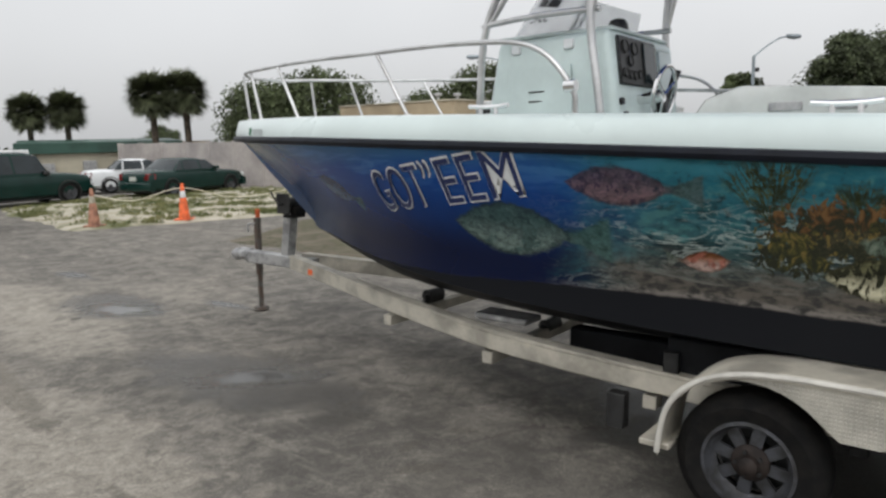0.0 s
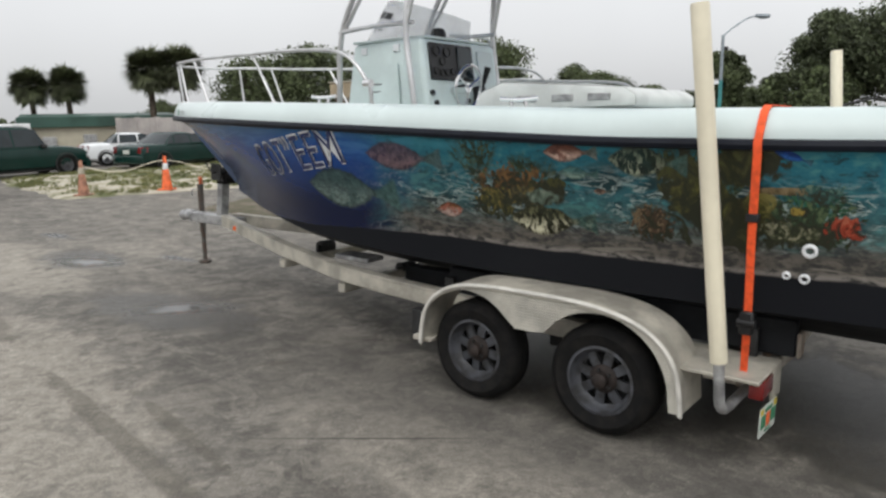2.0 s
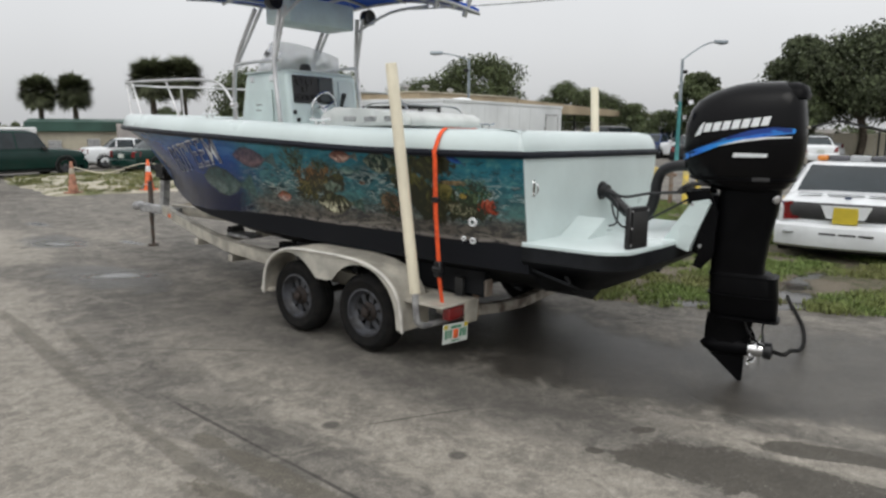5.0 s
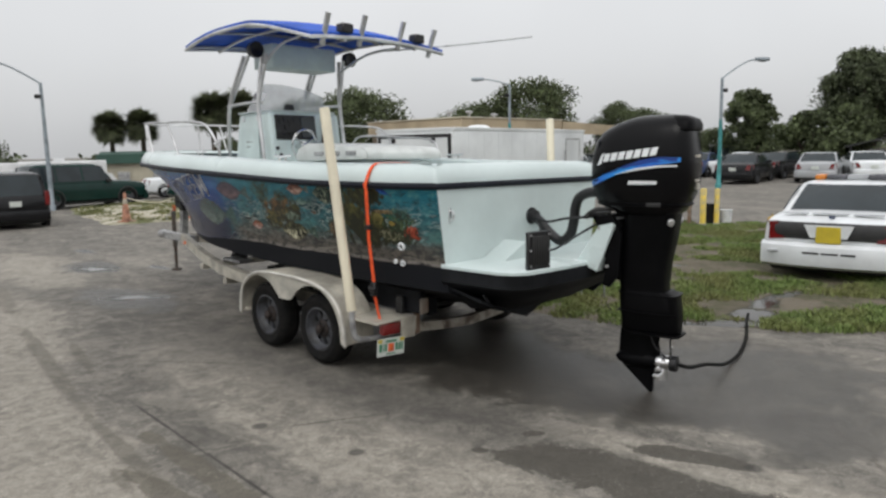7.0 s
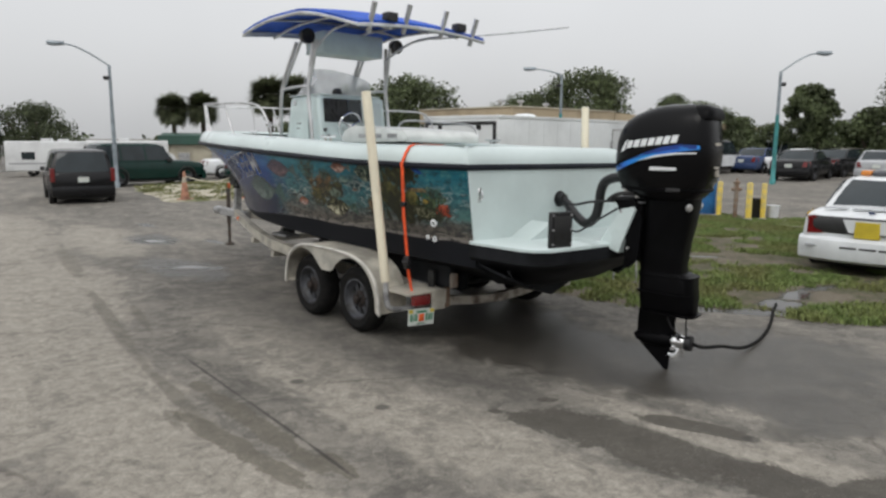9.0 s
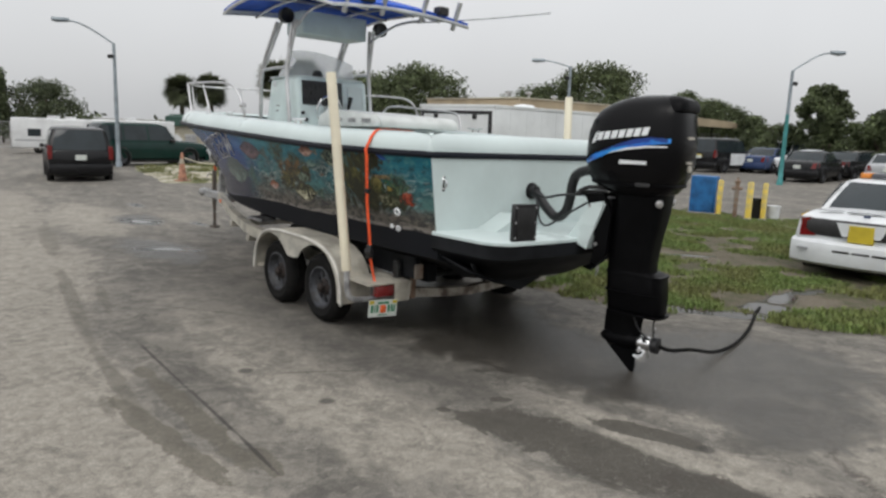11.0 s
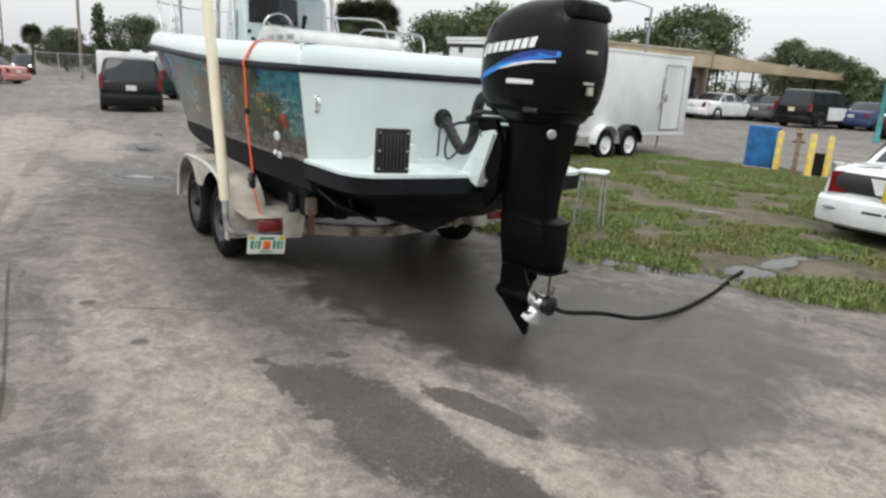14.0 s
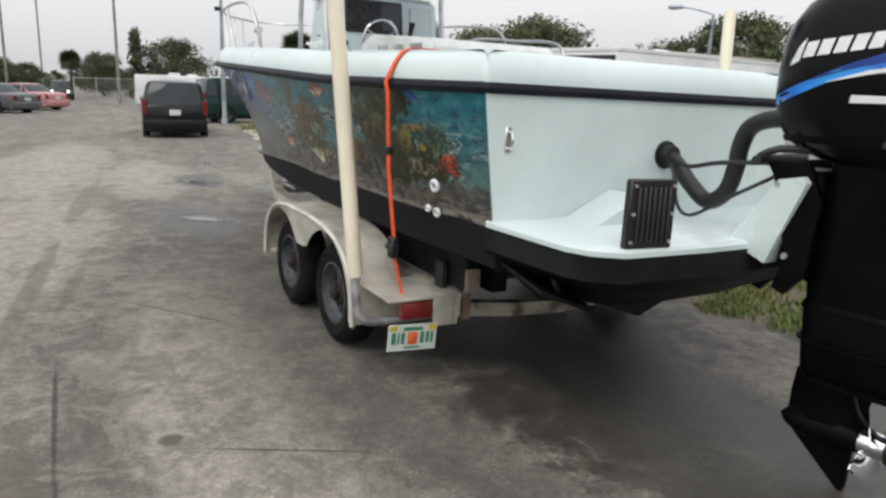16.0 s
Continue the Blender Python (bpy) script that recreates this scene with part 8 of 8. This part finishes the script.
def broad_tree(seed, H, R, lab, dark=False, n=70, base=0.32, per=60):
    """A broad-leaved tree: forked trunk, and clumps round the ends of its limbs."""
    r = random.Random(seed)
    t = thing("tree", lab, "tree")
    b = B()
    z0 = H * base
    tube(b, [(0, 0, -0.3), (0.05 * R, 0, z0 * 0.5), (0, 0.04 * R, z0)], 0.045 * R + 0.06, 10, 3)
    cents = []
    for i in range(9):
        a, rr = 2 * math.pi * i / 9 + r.random(), R * r.uniform(0.35, 0.75)
        e = Vector((rr * math.cos(a), rr * math.sin(a), z0 + (H - z0) * r.uniform(0.25, 0.8)))
        tube(b, [(0, 0.04 * R, z0 * 0.95), e * 0.5 + Vector((0, 0, z0 * 0.45)), e], 0.018 * R + 0.02, 6, 3)
        cents.append(e)
    part("trunk", b, BARK, t)
    pts = []
    while len(pts) < n:
        a, u = r.uniform(0, 2 * math.pi), r.uniform(-0.9, 1.0)
        k = math.sqrt(max(0, 1 - u * u)) * r.uniform(0.25, 1.0) ** 0.7
        p = Vector((R * k * math.cos(a), R * k * math.sin(a), z0 + (H - z0) * (0.5 + 0.48 * u)))
        lump = noise.noise((p.x * 0.35 + seed, p.y * 0.35, p.z * 0.35))
        if lump > -0.42:
            pts.append(p * 1.0 + Vector((0, 0, 0.3 * lump)))
    me = leaves("crown", pts, int(per * 3.6), R * 0.31, 0.012 * R + 0.085, seed, 0.85)
    me.materials.append(LEAF_D if dark else LEAF)
    o = new("crown", me)
    o.parent = t
    return t


def place(t, spots, first=True):
    """Stands the tree at the first spot and copies of it at the others: x, y, turn, scale."""
    for i, (x, y, turn, sc) in enumerate(spots):
        m = Matrix.Translation((x, y, gz(x, y))) @ Matrix.Rotation(radians(turn), 4, "Z")
        if i == 0:
            t.matrix_world = m
            t.scale = (sc, sc, sc)
        else:
            o = copy_thing(t, m)
            o.scale = (sc, sc, sc)


place(broad_tree(1, 7.0, 4.4, "broad dark green tree behind the hall"), [(-15.6, 42.3, 0, 0.74), (-12.6, 43.4, 80, 0.82), (-8.7, 65.0, 200, 0.82), (-3.0, 66.4, 120, 1.10), (-22.0, 56.0, 10, 0.62)])
place(broad_tree(2, 6.6, 3.4, "rounded green tree beyond the buildings"), [(5.6, 66.8, 0, 0.84), (8.4, 66.8, 90, 0.72), (-33.0, 62.0, 10, 0.55)])
place(broad_tree(3, 9.5, 5.2, "tall dense dark tree at the edge of the yard", True, 90), [(23.4, 46.2, 0, 0.80), (26.8, 45.2, 120, 0.90), (31.0, 46.5, 20, 1.02), (21.6, 49.5, 200, 0.66)])
place(broad_tree(6, 5.0, 1.45, "slender green tree with a ball-shaped crown", n=60, base=0.45), [(12.9, 44.2, 40, 1.0)])
place(broad_tree(8, 7.4, 2.0, "tall narrow dark tree at the edge of the yard", True, 80, 0.16), [(19.3, 45.8, 0, 1.0)])
place(broad_tree(9, 3.4, 2.1, "low rounded green bush behind the parked cars", n=50, base=0.06), [(13.3, 45.0, 0, 0.86), (16.9, 46.2, 60, 1.06), (18.6, 44.8, 200, 1.14), (11.0, 46.5, 150, 0.80), (9.6, 50.5, 30, 0.95), (15.2, 48.0, 250, 0.86)])
hedge = [(-48.0, 23.0, 0, 0.60), (-52.0, 26.5, 50, 0.66), (-57.5, 30.5, 110, 0.58), (-62.0, 34.5, 190, 0.52), (-66.0, 40.0, 240, 0.46), (-70.0, 45.0, 300, 0.42), (-43.0, 15.5, 30, 0.66), (-66.0, 51.0, 80, 0.60), (-51.5, 48.0, 10, 0.75), (-37.0, 8.0, 60, 0.70), (-47.0, 18.0, 20, 0.62)]
place(broad_tree(4, 7.2, 4.4, "dark green tree along the far fence", True, 80, 0.06), hedge)


def palm(seed, H, lab):
    r = random.Random(seed)
    t = thing("palm_tree", lab, "palm")
    b = B()
    tube(b, [(0, 0, -0.3), (0.08, 0.02, H * 0.5), (0.0, 0.05, H)], 0.17, 10, 3)
    part("trunk", b, BARK, t)
    pts, fcs = [], []
    for i in range(190):
        a, el = r.uniform(0, 2 * math.pi), math.asin(r.uniform(-0.85, 0.98))
        L = r.uniform(0.85, 1.30)
        d = Vector((math.cos(a) * math.cos(el), math.sin(a) * math.cos(el), math.sin(el)))
        side = d.cross(Vector((0, 0, 1))).normalized()
        stem = [Vector((0, 0.05, H)) + d * L * k + Vector((0, 0, -0.25 * k * k)) for k in (0.0, 0.25, 0.5, 0.65)]
        hub = stem[-1]
        for j in range(16):
            f = -1.35 + 2.7 * j / 15
            tip = hub + (d * math.cos(f) + side * math.sin(f)) * L * 0.62 + Vector((0, 0, -0.42 * r.random()))
            w_ = (side * math.cos(f) - d * math.sin(f)) * 0.085
            k = len(pts)
            pts += [hub - w_, hub + w_, tip]
            fcs.append((k, k + 1, k + 2))
        k = len(pts)
        pts += [stem[0] - side * 0.02, stem[0] + side * 0.02, stem[2] + side * 0.02, stem[2] - side * 0.02]
        fcs.append((k, k + 1, k + 2, k + 3))
    me = bpy.data.meshes.new("crown")
    me.from_pydata([tuple(p) for p in pts], [], fcs)
    me.materials.append(PALM)
    o = new("crown", me)
    o.parent = t
    return t


place(palm(7, 4.6, "cabbage palm with a dense round crown"), [(-22.7, 41.4, 0, 1.16), (-20.9, 42.2, 70, 1.18), (-30.9, 41.4, 30, 1.0), (-28.9, 42.4, 140, 1.02), (-59.5, 42.8, 10, 0.80)])
t = thing("conifer", "tall narrow conifer far beyond the gate", "tree", Matrix.Translation((-53.0, 45.0, gz(-53, 45))))
b = B()
cyl(b, (0, 0, -0.3), (0, 0, 5.6), 0.13, 0.04, seg=8)
part("trunk", b, BARK, t)
rr_ = random.Random(5)
cs = [(0.8 * (1 - z / 6.8) * math.cos(a), 0.8 * (1 - z / 6.8) * math.sin(a), z) for z, a in ((0.6 + 5.6 * i / 69, rr_.uniform(0, 6.28)) for i in range(70))]
me = leaves("crown", cs, 40, 0.5, 0.16, 11, 1.0)
me.materials.append(LEAF_D)
o = new("crown", me)
o.parent = t
copy_thing(t, Matrix.Translation((-62.0, 33.3, gz(-62, 33))))
copy_thing(t, Matrix.Translation((-60.5, 33.6, gz(-60, 33))))
# a far belt of trees all round, past the yard
r = np.random.RandomState(3)
ang = r.uniform(0, 2 * math.pi, 420)
dist = r.uniform(105, 150, 420)
cs = np.stack([dist * np.cos(ang), 20 + dist * np.sin(ang), r.uniform(-1.5, 1.2, 420)], 1)
me = leaves("woods", cs, 70, 3.6, 0.6, 5, 0.6)
me.materials.append(LEAF_D)
tagged(new("far_woods", me), "distant belt of dark green trees round the yard", "woods", kind="stuff")


# ---- grass blades over the earth, as one mesh ----
def inside(x, y, poly):
    hit = False
    for (x0, y0), (x1, y1) in zip(poly, poly[1:] + poly[:1]):
        if (y0 > y) != (y1 > y) and x < (x1 - x0) * (y - y0) / (y1 - y0) + x0:
            hit = not hit
    return hit


GRASS_B = mat("grass_blades", (0.125, 0.178, 0.046), 0.7, 0, 0.3, 1.0, spot=(0.17, 0.18, 0.06), island=0.45)
GRASS_DRY = mat("grass_dry", (0.17, 0.17, 0.07), 0.8, 0, 0.3, 1.0, spot=(0.09, 0.11, 0.035), island=0.4)


def in_water(x, y):
    for cx, cy, a, b_, deg in POOLS:
        ca, sa = math.cos(radians(deg)), math.sin(radians(deg))
        u, v = ((x - cx) * ca + (y - cy) * sa) / a, (-(x - cx) * sa + (y - cy) * ca) / b_
        if u * u + v * v < 1.1:
            return True
    return False


def turf(name, poly, tufts, seed, lab, material, z0, tall, thresh, near=None):
    r = random.Random(seed)
    xs_, ys_ = [p[0] for p in poly], [p[1] for p in poly]
    pts, fcs = [], []
    made = tries = 0
    while made < tufts and tries < tufts * 12:
        tries += 1
        x, y = r.uniform(min(xs_), max(xs_)), r.uniform(min(ys_), max(ys_))
        if near and (x < near[0] or x > near[1]):
            continue
        if not inside(x, y, poly):
            continue
        if 4.0 < x < 7.0 and y < 8 and in_water(x, y):
            continue
        lump = noise.noise((x * 0.8, y * 0.8, 3.0)) + 0.7 * noise.noise((x * 2.3, y * 2.3, 8.0))
        bare = 0.8 * math.exp(-((x - 6.4) / 0.8) ** 2 - ((y - 5.8) / 0.6) ** 2) + 1.5 * math.exp(-((x - 5.2) / 1.9) ** 2 - ((y - 8.35) / 0.5) ** 2)
        if lump - 0.42 * bare + 0.34 * (r.random() - 0.5) < thresh:
            continue
        made += 1
        z = gz(x, y) + z0
        for _ in range(7):
            a, h, lean = r.uniform(0, 6.28), tall * r.uniform(0.4, 1.0) * (0.7 + 0.6 * max(lump, 0)), r.uniform(0.2, 0.9)
            bx, by = x + r.uniform(-0.06, 0.06), y + r.uniform(-0.06, 0.06)
            w_ = r.uniform(0.006, 0.012)
            k = len(pts)
            dx, dy = math.cos(a), math.sin(a)
            pts += [(bx - dy * w_, by + dx * w_, z - 0.01), (bx + dy * w_, by - dx * w_, z - 0.01), (bx + dx * h * lean * 0.5 + dy * w_ * 0.6, by + dy * h * lean * 0.5 - dx * w_ * 0.6, z + h * 0.7), (bx + dx * h * lean, by + dy * h * lean, z + h)]
            fcs += [(k, k + 1, k + 2), (k, k + 2, k + 3)]
    me = bpy.data.meshes.new(name)
    me.from_pydata(pts, [], fcs)
    me.materials.append(material)
    tagged(new(name, me), lab, "grass", kind="stuff")


turf("grass", GRASS_POLY, 34000, 4, "short wet green grass in tufts with bare patches", GRASS_B, 0.02, 0.080, -0.10, (0.5, 12))
turf("verge_grass", SAND_POLY, 3500, 9, "thin dry grass on the sandy verge", GRASS_DRY, 0.05, 0.12, 0.05)
